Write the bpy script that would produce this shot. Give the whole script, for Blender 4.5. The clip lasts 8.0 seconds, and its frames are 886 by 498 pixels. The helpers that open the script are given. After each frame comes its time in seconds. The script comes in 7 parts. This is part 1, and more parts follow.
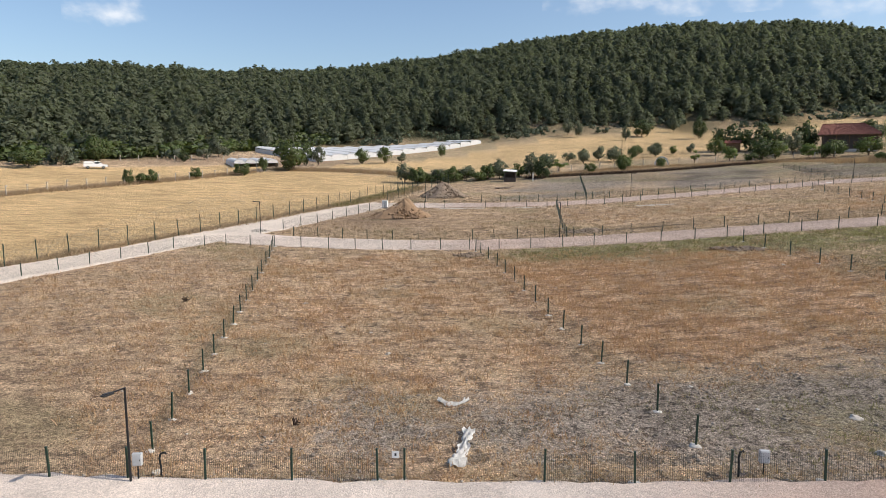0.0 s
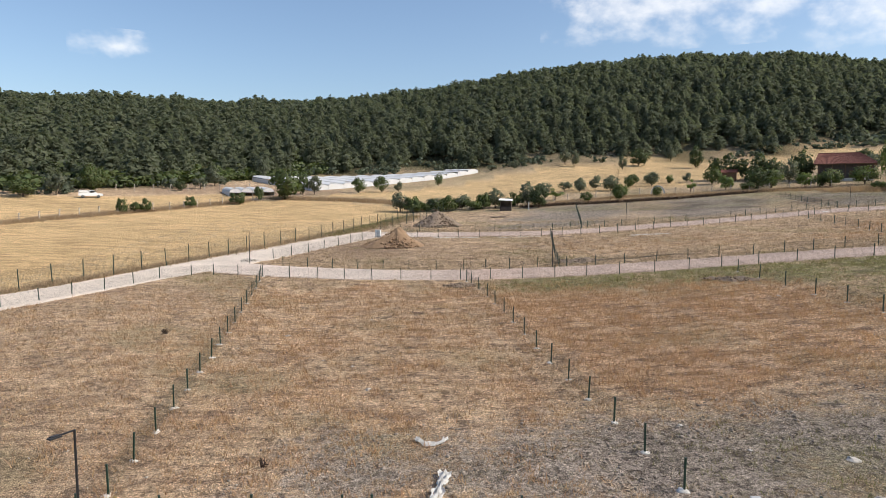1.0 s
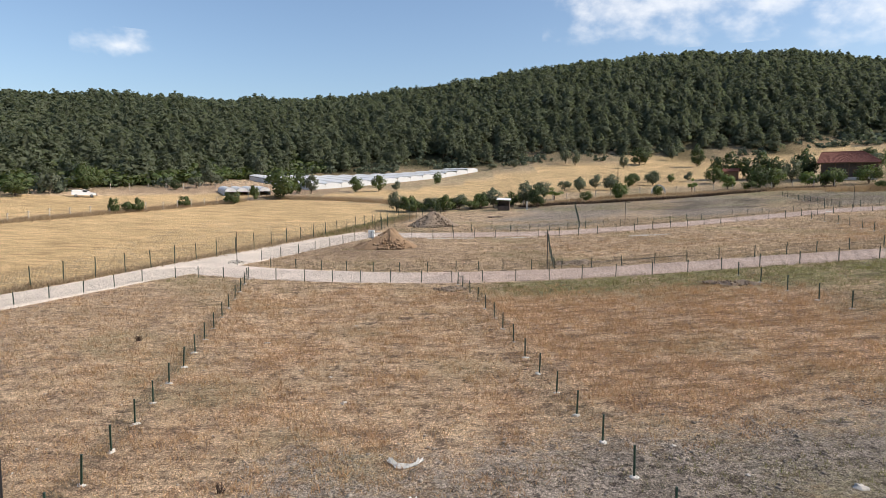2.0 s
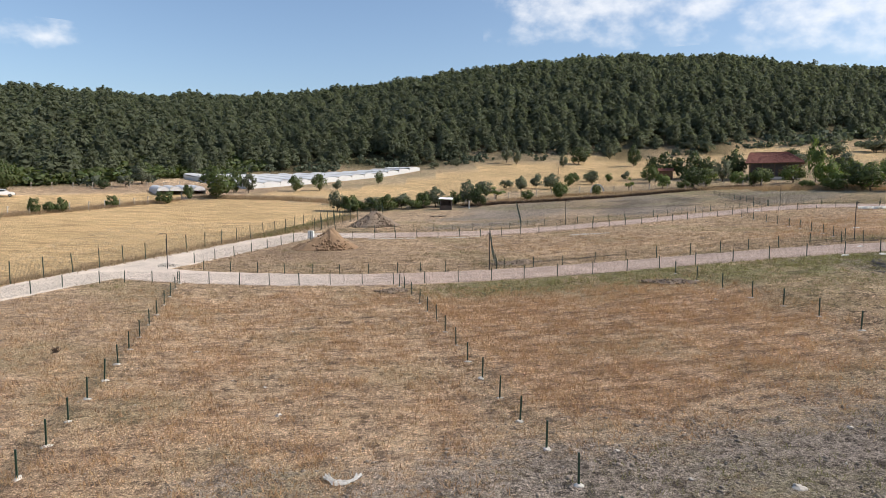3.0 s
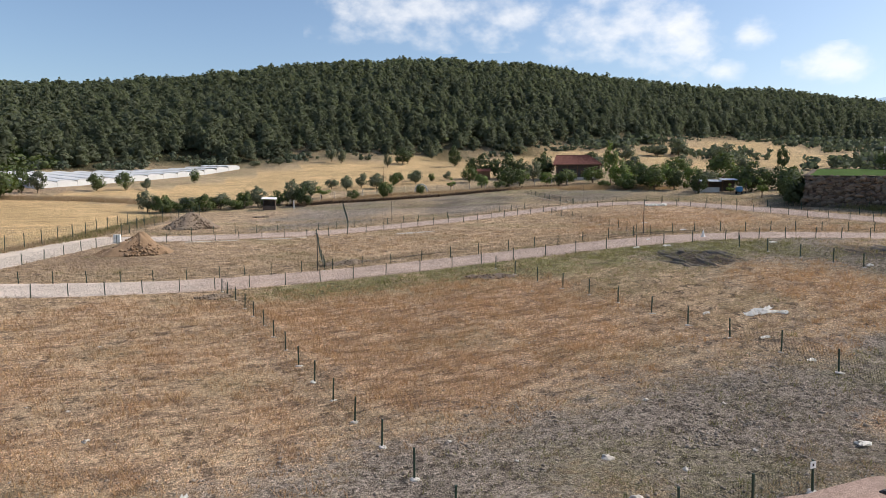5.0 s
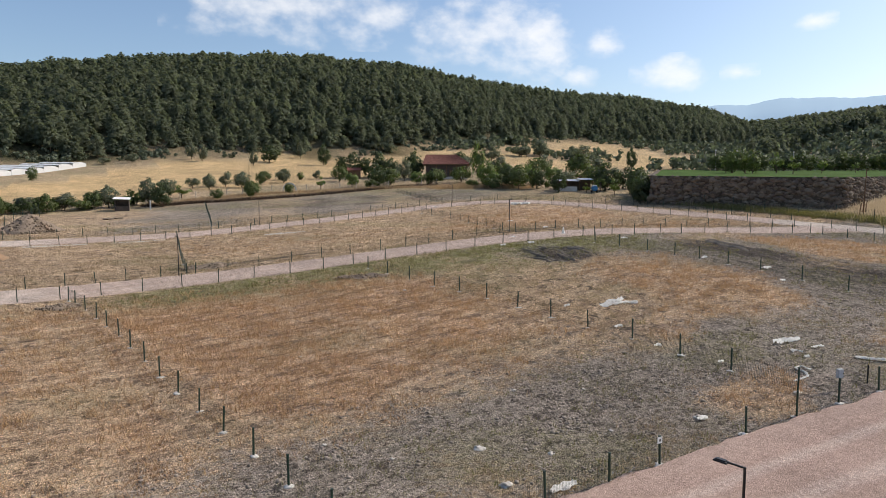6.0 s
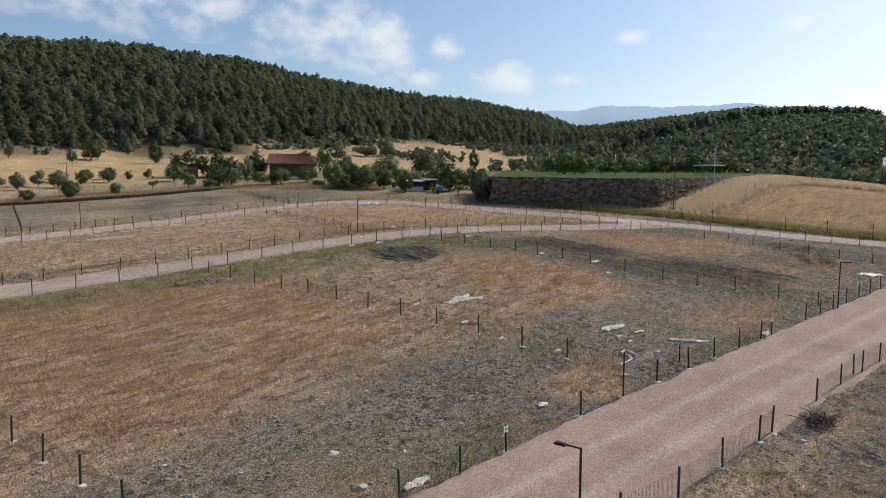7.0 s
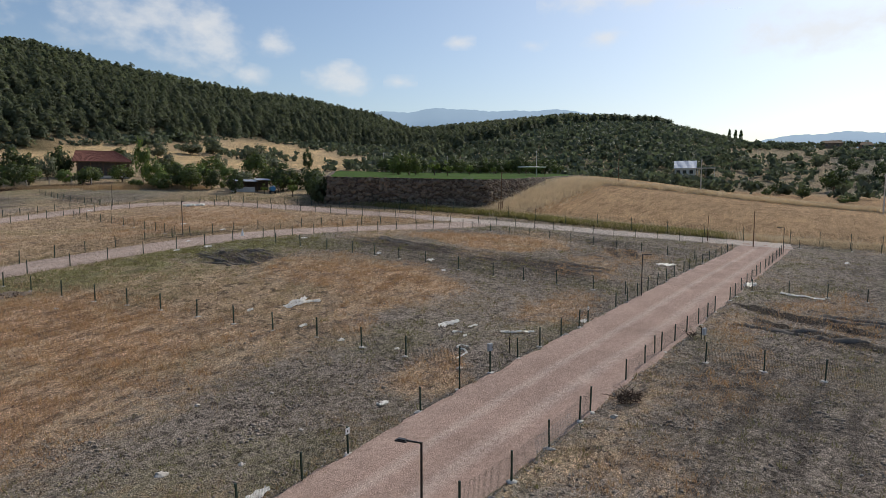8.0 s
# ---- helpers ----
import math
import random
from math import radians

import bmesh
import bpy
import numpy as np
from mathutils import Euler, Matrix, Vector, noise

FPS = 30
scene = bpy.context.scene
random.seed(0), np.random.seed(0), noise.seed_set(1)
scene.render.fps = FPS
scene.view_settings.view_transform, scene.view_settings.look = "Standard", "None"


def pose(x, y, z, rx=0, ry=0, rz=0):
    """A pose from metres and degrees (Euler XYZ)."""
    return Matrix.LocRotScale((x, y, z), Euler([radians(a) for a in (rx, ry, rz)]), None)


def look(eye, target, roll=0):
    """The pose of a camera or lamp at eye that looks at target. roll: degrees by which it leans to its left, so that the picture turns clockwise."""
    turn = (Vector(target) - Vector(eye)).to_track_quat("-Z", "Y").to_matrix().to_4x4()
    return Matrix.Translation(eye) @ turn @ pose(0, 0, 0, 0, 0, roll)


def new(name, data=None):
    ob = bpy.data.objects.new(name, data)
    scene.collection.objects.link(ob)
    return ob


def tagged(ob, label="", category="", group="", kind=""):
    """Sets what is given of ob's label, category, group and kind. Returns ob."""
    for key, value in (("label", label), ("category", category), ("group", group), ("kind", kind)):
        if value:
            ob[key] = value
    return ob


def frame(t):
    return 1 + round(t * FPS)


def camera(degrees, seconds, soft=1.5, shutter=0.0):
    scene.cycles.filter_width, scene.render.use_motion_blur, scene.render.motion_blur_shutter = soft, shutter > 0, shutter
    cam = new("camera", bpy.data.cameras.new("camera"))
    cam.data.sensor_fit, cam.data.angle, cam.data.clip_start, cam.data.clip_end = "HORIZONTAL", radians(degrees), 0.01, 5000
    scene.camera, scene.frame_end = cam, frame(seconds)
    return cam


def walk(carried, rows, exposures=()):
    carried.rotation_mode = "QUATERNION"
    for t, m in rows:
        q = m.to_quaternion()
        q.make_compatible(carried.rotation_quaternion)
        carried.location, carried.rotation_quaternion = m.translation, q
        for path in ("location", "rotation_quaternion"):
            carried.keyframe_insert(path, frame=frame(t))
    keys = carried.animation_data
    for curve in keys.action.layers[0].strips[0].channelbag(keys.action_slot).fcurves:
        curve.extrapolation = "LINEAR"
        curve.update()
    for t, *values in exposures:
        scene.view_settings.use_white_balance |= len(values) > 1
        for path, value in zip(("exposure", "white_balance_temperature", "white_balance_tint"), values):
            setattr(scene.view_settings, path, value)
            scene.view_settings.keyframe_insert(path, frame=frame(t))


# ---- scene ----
cam = camera(69.2, 8.0, soft=0.8)
# seconds, x, y, z, yaw, pitch of the drone's camera; its gimbal keeps the horizon level
PATH = [
    (0.0, -0.854, 3.295, 11.268, 2.11, -7.66),
    (0.1, -0.768, 3.390, 11.263, 2.11, -7.08),
    (0.2, -0.682, 3.487, 11.259, 2.10, -6.48),
    (0.3, -0.596, 3.586, 11.256, 2.10, -5.90),
    (0.4, -0.507, 3.687, 11.253, 2.09, -5.46),
    (0.5, -0.415, 3.791, 11.252, 2.08, -5.26),
    (0.7, -0.216, 4.020, 11.256, 2.08, -5.13),
    (1.0, 0.087, 4.398, 11.272, 2.09, -5.10),
    (2.3, 1.330, 7.080, 11.464, 2.30, -5.25),
    (2.5, 1.373, 7.350, 11.480, 0.96, -5.26),
    (3.0, 1.317, 7.641, 11.541, -2.80, -5.33),
    (3.5, 1.209, 7.718, 11.569, -6.22, -5.33),
    (4.0, 1.133, 7.713, 11.599, -9.65, -5.36),
    (4.5, 1.139, 7.687, 11.603, -13.56, -5.37),
    (6.0, 1.082, 7.451, 11.711, -29.67, -5.51),
    (6.5, 1.027, 7.425, 11.763, -36.22, -5.53),
    (7.0, 1.050, 7.435, 11.787, -43.17, -5.52),
    (7.5, 1.008, 7.420, 11.815, -50.24, -5.52),
    (8.0, 0.951, 7.367, 11.846, -57.71, -5.52),
]
walk(cam, [(t, pose(x, y, z, 90 + p, 0, yaw)) for t, x, y, z, yaw, p in PATH],
     exposures=[(0.0, 0.22, 6500, 9.8), (1.0, 0.27, 6500, 9.8), (3.5, 0.22, 6500, 10), (4.5, 0.20, 6500, 10), (6.0, 0.13, 6480, 10), (6.5, 0.07, 6460, 9.6), (7.0, -0.08, 6430, 9.2), (8.0, -0.33, 6380, 8.5)])

# ---- lie of the land ----
HX, HY = 1.0, 7.5          # middle of the valley floor, from which the hills are laid out


def smooth(a, b, v):
    k = np.clip((v - a) / (b - a), 0, 1)
    return k * k * (3 - 2 * k)


def valley(x, y):
    """Height of the gently rising valley floor."""
    u, v = x / 100.0, (y - 60) / 100.0
    z = 2.131 + 4.159 * v + 1.558 * v**2 - 1.49 * v**3 + 1.367 * u + 0.815 * u * v - 0.084 * u * v**2
    z = z + 2.13 * u**2 + 2.736 * u**2 * v + 0.607 * u**3
    for a, b, s, h in ((50, 58, 24, 2.663), (95, 85, 35, -0.502), (0, 45, 28, -1.156), (-90, 150, 50, 0.972)):
        z = z + h * np.exp(-((x - a) ** 2 + (y - b) ** 2) / (2 * s * s))
    return z


# bearing, foot of the hill (distance, height), ridge (distance, height)
HILLS = np.array([
    (-180, 300, 8, 900, 30), (-70, 210, 10, 560, 54), (-36, 195, 12.5, 560, 68), (-29, 205, 13, 560, 72), (-20, 232, 15.5, 560, 72),
    (-11, 262, 19, 560, 78), (-2, 272, 20.5, 560, 90), (8.6, 285, 25.5, 570, 107), (18, 295, 25, 575, 112), (26, 312, 28, 585, 109),
    (33, 355, 35, 620, 101), (39, 410, 40, 670, 98), (46, 450, 40, 720, 95), (51, 480, 40, 760, 88), (55, 500, 40, 780, 70),
    (58.5, 330, 22, 700, 67), (63.5, 290, 17, 700, 70), (68.4, 270, 15, 680, 72), (73, 260, 13, 650, 67.5), (75.5, 260, 12.5, 635, 65), (78, 260, 12, 620, 59),
    (83, 270, 11, 600, 44), (92, 280, 10, 620, 42), (120, 300, 6, 900, 30), (180, 300, 8, 900, 30)], float)
HILLS[1:16, 4] -= 1.6      # room for the height of the pines on the ridge


def ground_z(x, y):
    """Height of the ground at x, y (arrays or numbers)."""
    x, y = np.asarray(x, float), np.asarray(y, float)
    dx, dy = x - HX, y - HY
    r = np.hypot(dx, dy) + 1e-6
    az = np.degrees(np.arctan2(dx, dy))
    r0, z0, r1, z1 = (np.interp(az, HILLS[:, 0], HILLS[:, k]) for k in range(1, 5))
    edge = 128.0
    ze = valley(HX + dx / r * edge, HY + dy / r * edge)
    near = valley(HX + dx * np.minimum(1, edge / r), HY + dy * np.minimum(1, edge / r))
    near = np.where((az > 100) | (az < -60), near * smooth(170, 60, r) + 1.0 * smooth(60, 170, r), near)
    ze = np.where((az > 100) | (az < -60), 1.0, ze)
    k = np.clip((r - edge) / (r0 - edge), 0, 1)
    mid = ze + (z0 - ze) * (0.65 * k + 0.35 * k * k)
    h = np.clip((r - r0) / (r1 - r0), 0, 1)
    hill = z0 + (z1 - z0) * (1 - (1 - h) ** 1.55)
    back = z1 - (r - r1) * 0.18
    z = np.where(r < edge, near, np.where(r < r0, mid, np.where(r < r1, hill, np.maximum(back, -30))))
    # stubble field that climbs beside the terrace
    return z + 5.6 * smooth(107, 150, x) * smooth(250, 175, x) * np.exp(-((y - 72) / 44) ** 2) * smooth(98, 70, y)


def gz(x, y):
    return float(ground_z(x, y))

# ---- daylight: afternoon sun from the east end of the valley, hazy blue sky with fair-weather clouds ----
SUN_AZ, SUN_EL = 98.0, 41.0      # degrees clockwise from +y, and above the horizon
world = bpy.data.worlds.new("sky")
scene.world = world
world.use_nodes = True
wn = world.node_tree.nodes
sky = wn.new("ShaderNodeTexSky")
sky.sky_type = "NISHITA"
sky.sun_disc = False
sky.sun_elevation, sky.sun_rotation = radians(SUN_EL), radians(SUN_AZ)
sky.altitude, sky.air_density, sky.dust_density, sky.ozone_density = 100, 1.0, 1.5, 2.4
wn["Background"].inputs["Strength"].default_value = 0.135
world.node_tree.links.new(sky.outputs[0], wn["Background"].inputs["Color"])
sun_data = bpy.data.lights.new("sun", "SUN")
sun_data.energy, sun_data.angle, sun_data.color = 3.8, radians(0.6), (1.0, 0.905, 0.765)
sun = new("sun", sun_data)
sa, se = radians(SUN_AZ), radians(SUN_EL)
SUN_DIR = Vector((math.sin(sa) * math.cos(se), math.cos(sa) * math.cos(se), math.sin(se)))
sun.matrix_world = look(SUN_DIR * 500, (0, 0, 0))
scene.view_settings.exposure = 0.0

# ---- small tools ----
rng = np.random.default_rng(7)


def material(name, color, rough=0.9, metal=0.0, var=0.25, scale=4.0, bump=0.3, fine=30.0, spread=0.0, spec=0.3, hue=0.0):
    """A surface with grain at two scales; spread: variation from piece to piece."""
    m = bpy.data.materials.new(name)
    m.use_nodes = True
    n, l = m.node_tree.nodes, m.node_tree.links
    b = n["Principled BSDF"]
    b.inputs["Roughness"].default_value, b.inputs["Metallic"].default_value = rough, metal
    b.inputs["Specular IOR Level"].default_value = spec
    b.inputs["Diffuse Roughness"].default_value = 0.3 if rough >= 0.8 else 0.0
    geo = n.new("ShaderNodeNewGeometry")
    big, small = n.new("ShaderNodeTexNoise"), n.new("ShaderNodeTexNoise")
    big.inputs["Scale"].default_value, small.inputs["Scale"].default_value = scale, fine
    big.inputs["Detail"].default_value, small.inputs["Detail"].default_value = 4, 3
    for t in (big, small):
        l.new(geo.outputs["Position"], t.inputs["Vector"])
    add = n.new("ShaderNodeMath")
    add.operation = "ADD"
    l.new(big.outputs["Fac"], add.inputs[0])
    l.new(small.outputs["Fac"], add.inputs[1])
    rnd = n.new("ShaderNodeMath")
    rnd.operation = "MULTIPLY_ADD"
    l.new(geo.outputs["Random Per Island"], rnd.inputs[0])
    rnd.inputs[1].default_value = spread
    l.new(add.outputs[0], rnd.inputs[2])
    mr = n.new("ShaderNodeMapRange")
    mr.inputs["From Min"].default_value, mr.inputs["From Max"].default_value = 0.65, 1.35 + spread
    mr.inputs["To Min"].default_value, mr.inputs["To Max"].default_value = 1 - var, 1 + var
    l.new(rnd.outputs[0], mr.inputs["Value"])
    hsv = n.new("ShaderNodeHueSaturation")
    hsv.inputs["Color"].default_value = (*color, 1)
    l.new(mr.outputs[0], hsv.inputs["Value"])
    if hue:
        hr = n.new("ShaderNodeMapRange")
        hr.inputs["To Min"].default_value, hr.inputs["To Max"].default_value = 0.5 - hue, 0.5 + hue
        l.new(geo.outputs["Random Per Island"], hr.inputs["Value"])
        l.new(hr.outputs[0], hsv.inputs["Hue"])
    l.new(hsv.outputs[0], b.inputs["Base Color"])
    if bump:
        bp = n.new("ShaderNodeBump")
        bp.inputs["Strength"].default_value, bp.inputs["Distance"].default_value = bump, 0.02
        l.new(small.outputs["Fac"], bp.inputs["Height"])
        l.new(bp.outputs[0], b.inputs["Normal"])
    return m


def mesh_data(name, verts, faces, mat=None, shade=False):
    me = bpy.data.meshes.new(name)
    verts = np.asarray(verts, np.float32)
    if isinstance(faces, np.ndarray):
        k = faces.shape[1]
        me.vertices.add(len(verts))
        me.vertices.foreach_set("co", verts.ravel())
        me.loops.add(faces.size)
        me.loops.foreach_set("vertex_index", faces.ravel().astype(np.int32))
        me.polygons.add(len(faces))
        me.polygons.foreach_set("loop_start", np.arange(0, faces.size, k, dtype=np.int32))
        me.polygons.foreach_set("loop_total", np.full(len(faces), k, np.int32))
        me.update(calc_edges=True)
        me.validate()
    else:
        me.from_pydata(verts.tolist(), [], [tuple(int(i) for i in f) for f in faces])
        me.update()
    if mat:
        me.materials.append(mat)
    if shade:
        me.polygons.foreach_set("use_smooth", np.ones(len(me.polygons), bool))
    return me


def part(name, data, parent, label="", m=None):
    """One mesh object under a thing or a part; data is a mesh, or (verts, faces, material)."""
    me = data if isinstance(data, bpy.types.Mesh) else mesh_data(name, *data)
    ob = new(name, me)
    ob.parent = parent
    if m is not None:
        ob.matrix_basis = m
    return tagged(ob, label) if label else ob


def thing(name, m, label, category, group="", kind=""):
    ob = new(name)
    ob.empty_display_size = 0.2
    ob.matrix_basis = m
    return tagged(ob, label, category, group, kind)


def box(x0, y0, z0, x1, y1, z1, bevel=0.0):
    """A box with chamfered edges where bevel is set."""
    if bevel <= 0:
        v = [(x, y, z) for z in (z0, z1) for y in (y0, y1) for x in (x0, x1)]
        return v, [(0, 2, 3, 1), (4, 5, 7, 6), (0, 1, 5, 4), (2, 6, 7, 3), (0, 4, 6, 2), (1, 3, 7, 5)]
    bm = bmesh.new()
    bmesh.ops.create_cube(bm, size=1)
    bmesh.ops.scale(bm, vec=(x1 - x0, y1 - y0, z1 - z0), verts=bm.verts)
    bmesh.ops.translate(bm, vec=((x0 + x1) / 2, (y0 + y1) / 2, (z0 + z1) / 2), verts=bm.verts)
    bmesh.ops.bevel(bm, geom=bm.edges[:], offset=bevel, segments=1, affect="EDGES", profile=0.5)
    bm.verts.index_update()
    v, f = [tuple(p.co) for p in bm.verts], [tuple(p.index for p in q.verts) for q in bm.faces]
    bm.free()
    return v, f


def tube(p0, p1, r0, r1=None, n=8, caps=True):
    p0, p1 = Vector(p0), Vector(p1)
    r1 = r0 if r1 is None else r1
    d = (p1 - p0).normalized()
    a = d.orthogonal().normalized()
    b = d.cross(a)
    v, f = [], []
    for p, r in ((p0, r0), (p1, r1)):
        for i in range(n):
            w = 2 * math.pi * i / n
            v.append(tuple(p + (a * math.cos(w) + b * math.sin(w)) * r))
    for i in range(n):
        j = (i + 1) % n
        f.append((i, j, n + j, n + i))
    if caps:
        f += [tuple(range(n - 1, -1, -1)), tuple(range(n, 2 * n))]
    return v, f


def joined(*parts):
    v, f = [], []
    for pv, pf in parts:
        o = len(v)
        v += [tuple(p) for p in pv]
        f += [tuple(i + o for i in q) for q in pf]
    return v, f


def rock(seed, sub=1, rough=0.35, flat=0.7):
    """A lump of stone about 1 across, resting at z = 0."""
    bm = bmesh.new()
    bmesh.ops.create_icosphere(bm, subdivisions=sub, radius=0.5)
    for v in bm.verts:
        k = noise.noise(v.co * 2.2 + Vector((seed * 7.3, seed * 3.1, seed))) * rough * 1.4
        v.co = v.co * (1 + k)
        v.co.z *= flat
    bm.verts.index_update()
    v, f = np.array([tuple(p.co) for p in bm.verts]), np.array([[p.index for p in q.verts] for q in bm.faces])
    bm.free()
    v[:, 2] += 0.5 * flat * 0.55
    return v, f


def chip(seed):
    """A broken clod about 1 across with eight uneven faces."""
    g = np.random.default_rng(seed)
    v = np.array([(1, 0, 0), (0, 1, 0), (-1, 0, 0), (0, -1, 0), (0, 0, 1), (0, 0, -1)], float) * g.uniform(0.28, 0.62, (6, 1)) + g.normal(0, 0.13, (6, 3))
    f = np.array([(0, 1, 4), (1, 2, 4), (2, 3, 4), (3, 0, 4), (1, 0, 5), (2, 1, 5), (3, 2, 5), (0, 3, 5)])
    return v * (1, 1, 0.75) + (0, 0, 0.18), f


def strew(models, pos, size, turn=None):
    """Copies of the models (verts, faces of one corner count) at pos, joined into one pair of arrays."""
    pos, size = np.asarray(pos, float), np.asarray(size, float)
    if size.ndim == 1:
        size = np.stack([size] * 3, -1)
    turn = rng.uniform(0, 2 * np.pi, len(pos)) if turn is None else np.asarray(turn)
    pick = rng.integers(0, len(models), len(pos))
    V, F, o = [], [], 0
    for k, (mv, mf) in enumerate(models):
        sel = np.where(pick == k)[0]
        if not len(sel):
            continue
        c, s = np.cos(turn[sel])[:, None], np.sin(turn[sel])[:, None]
        p = mv[None] * size[sel][:, None, :]
        q = np.stack([p[..., 0] * c - p[..., 1] * s, p[..., 0] * s + p[..., 1] * c, p[..., 2]], -1) + pos[sel][:, None]
        V.append(q.reshape(-1, 3))
        F.append((mf[None] + (np.arange(len(sel)) * len(mv))[:, None, None]).reshape(-1, mf.shape[1]) + o)
        o += len(sel) * len(mv)
    return np.concatenate(V), np.concatenate(F)


def along(line, step=None, count=None):
    """Points at even steps along a line of x, y points, with the direction at each."""
    p = np.asarray(line, float)
    d = np.hypot(*np.diff(p, axis=0).T)
    s = np.concatenate([[0], np.cumsum(d)])
    n = count or max(2, int(round(s[-1] / step)) + 1)
    t = np.linspace(0, s[-1], n)
    return np.stack([np.interp(t, s, p[:, 0]), np.interp(t, s, p[:, 1])], -1)


def rounded(line, step=1.5, passes=3):
    """The same line with its corners rounded off."""
    p = np.asarray(line, float)
    for _ in range(passes):
        q = [p[0]]
        for a, b in zip(p[:-1], p[1:]):
            q += [a * 0.75 + b * 0.25, a * 0.25 + b * 0.75]
        p = np.array(q + [p[-1]])
    return along(p, step)


def from_line(x, y, line):
    """Distance of the points x, y from a line."""
    best = np.full(np.shape(x), 1e9)
    for a, b in zip(line[:-1], line[1:]):
        ab = b - a
        t = np.clip(((x - a[0]) * ab[0] + (y - a[1]) * ab[1]) / (ab @ ab + 1e-9), 0, 1)
        best = np.minimum(best, np.hypot(x - a[0] - t * ab[0], y - a[1] - t * ab[1]))
    return best


def inside(x, y, poly):
    """1 inside the polygon, 0 outside."""
    c = np.zeros(np.shape(x), bool)
    n = len(poly)
    for i in range(n):
        (x0, y0), (x1, y1) = poly[i], poly[(i + 1) % n]
        if y0 == y1:
            continue
        c ^= ((y0 > y) != (y1 > y)) & (x < (x1 - x0) * (y - y0) / (y1 - y0) + x0)
    return c


def wave(x, y, size, seed=0):
    """A cheap smooth random field, about -1 to 1, of that size in metres."""
    u, v, out = np.asarray(x) / size, np.asarray(y) / size, 0
    g = np.random.default_rng(seed)
    for _ in range(6):
        a, k, p = g.uniform(0, 2 * np.pi), g.uniform(2.5, 8), g.uniform(0, 6.28)
        out = out + np.sin(k * (u * np.cos(a) + v * np.sin(a)) + p)
    return out / 3.2

# ---- plan: roads ----
ROADS = {
    "main": (rounded([(-60, 21.6), (-10, 21.5), (20, 21.2), (31.5, 20.4), (44, 19.4), (56, 19.0), (70, 18.6), (96, 17.4), (104, 17.0)]), 6.0),
    "left": (rounded([(-52, 38), (-46, 48.5), (-41.6, 57.1), (-38.5, 63), (-36, 68.2), (-34, 73), (-30.5, 79), (-27, 86), (-22.9, 94.5), (-19.2, 102.5), (-16.5, 107), (-14, 110)]), 6.0),
    "lower": (rounded([(-31, 79), (-25, 76.8), (-20, 75.7), (-15, 74.9), (-8, 74.1), (0, 73.4), (10, 73.0), (22, 72.0), (35, 70.4), (48, 68.9), (58, 67.4), (72, 64.4), (86, 60.8), (96, 58)]), 5.6),
    "upper": (rounded([(-16, 108.5), (-5, 108), (7, 108), (15, 107.5), (32, 112.8), (51.5, 119.4), (68, 123.3), (79, 121), (85, 115), (88, 103), (91, 85), (95, 66)]), 5.3),
    "back": (rounded([(94, 68), (96.5, 58), (98.8, 48), (99.6, 39), (102, 30), (103.3, 22), (104.5, 14)]), 5.0),
}

LEFT_FIELD = [(-170, 60), (-150, 20), (-50, 42), (-44, 60), (-40, 69.5), (-36.6, 75), (-32.5, 84), (-27.5, 94), (-22.5, 106), (-17.5, 119),
              (-12, 140), (-12, 160), (-30, 172), (-54, 173), (-66, 146), (-80, 116), (-110, 85)]
STRIP = [(-170, 80), (-112, 88), (-83, 117), (-68, 147), (-56, 176), (-62, 186), (-95, 158), (-140, 130)]
BROWN_FIELD = [(-100, 165), (-64, 186), (-40, 190), (-36, 205), (-80, 205)]
HILL_FIELD = [(-42, 186), (-10, 175), (5, 168), (30, 182), (60, 196), (98, 216), (108, 270), (96, 292), (60, 279), (22, 258), (-8, 214), (-30, 203)]
EAST_FIELDS = [(112, 215), (150, 200), (190, 185), (240, 195), (300, 250), (290, 330), (190, 345), (150, 330), (105, 290)]
RIGHT_FIELD = [(107, 62), (116, 65), (175, 68), (230, 80), (260, 20), (260, -80), (114, -60), (110, 10), (106.5, 22), (105.5, 45)]
RUST_PLOT = [(7, 36), (3.5, 52), (1.5, 66), (25, 62), (28, 50), (29, 40), (22, 39), (12, 35)]
GREY_FRONT = [(-9, 24), (-8, 28), (-5, 30.5), (4, 34), (12, 35), (25, 37), (31, 36.5), (40, 38), (55, 39), (90, 42), (100, 20), (60, 15), (20, 17), (10, 24)]
GREY_TOP = [(0, 117), (15, 116), (32, 121), (52, 128), (70, 132), (90, 128), (96, 120), (98, 150), (60, 165), (20, 156), (5, 140)]


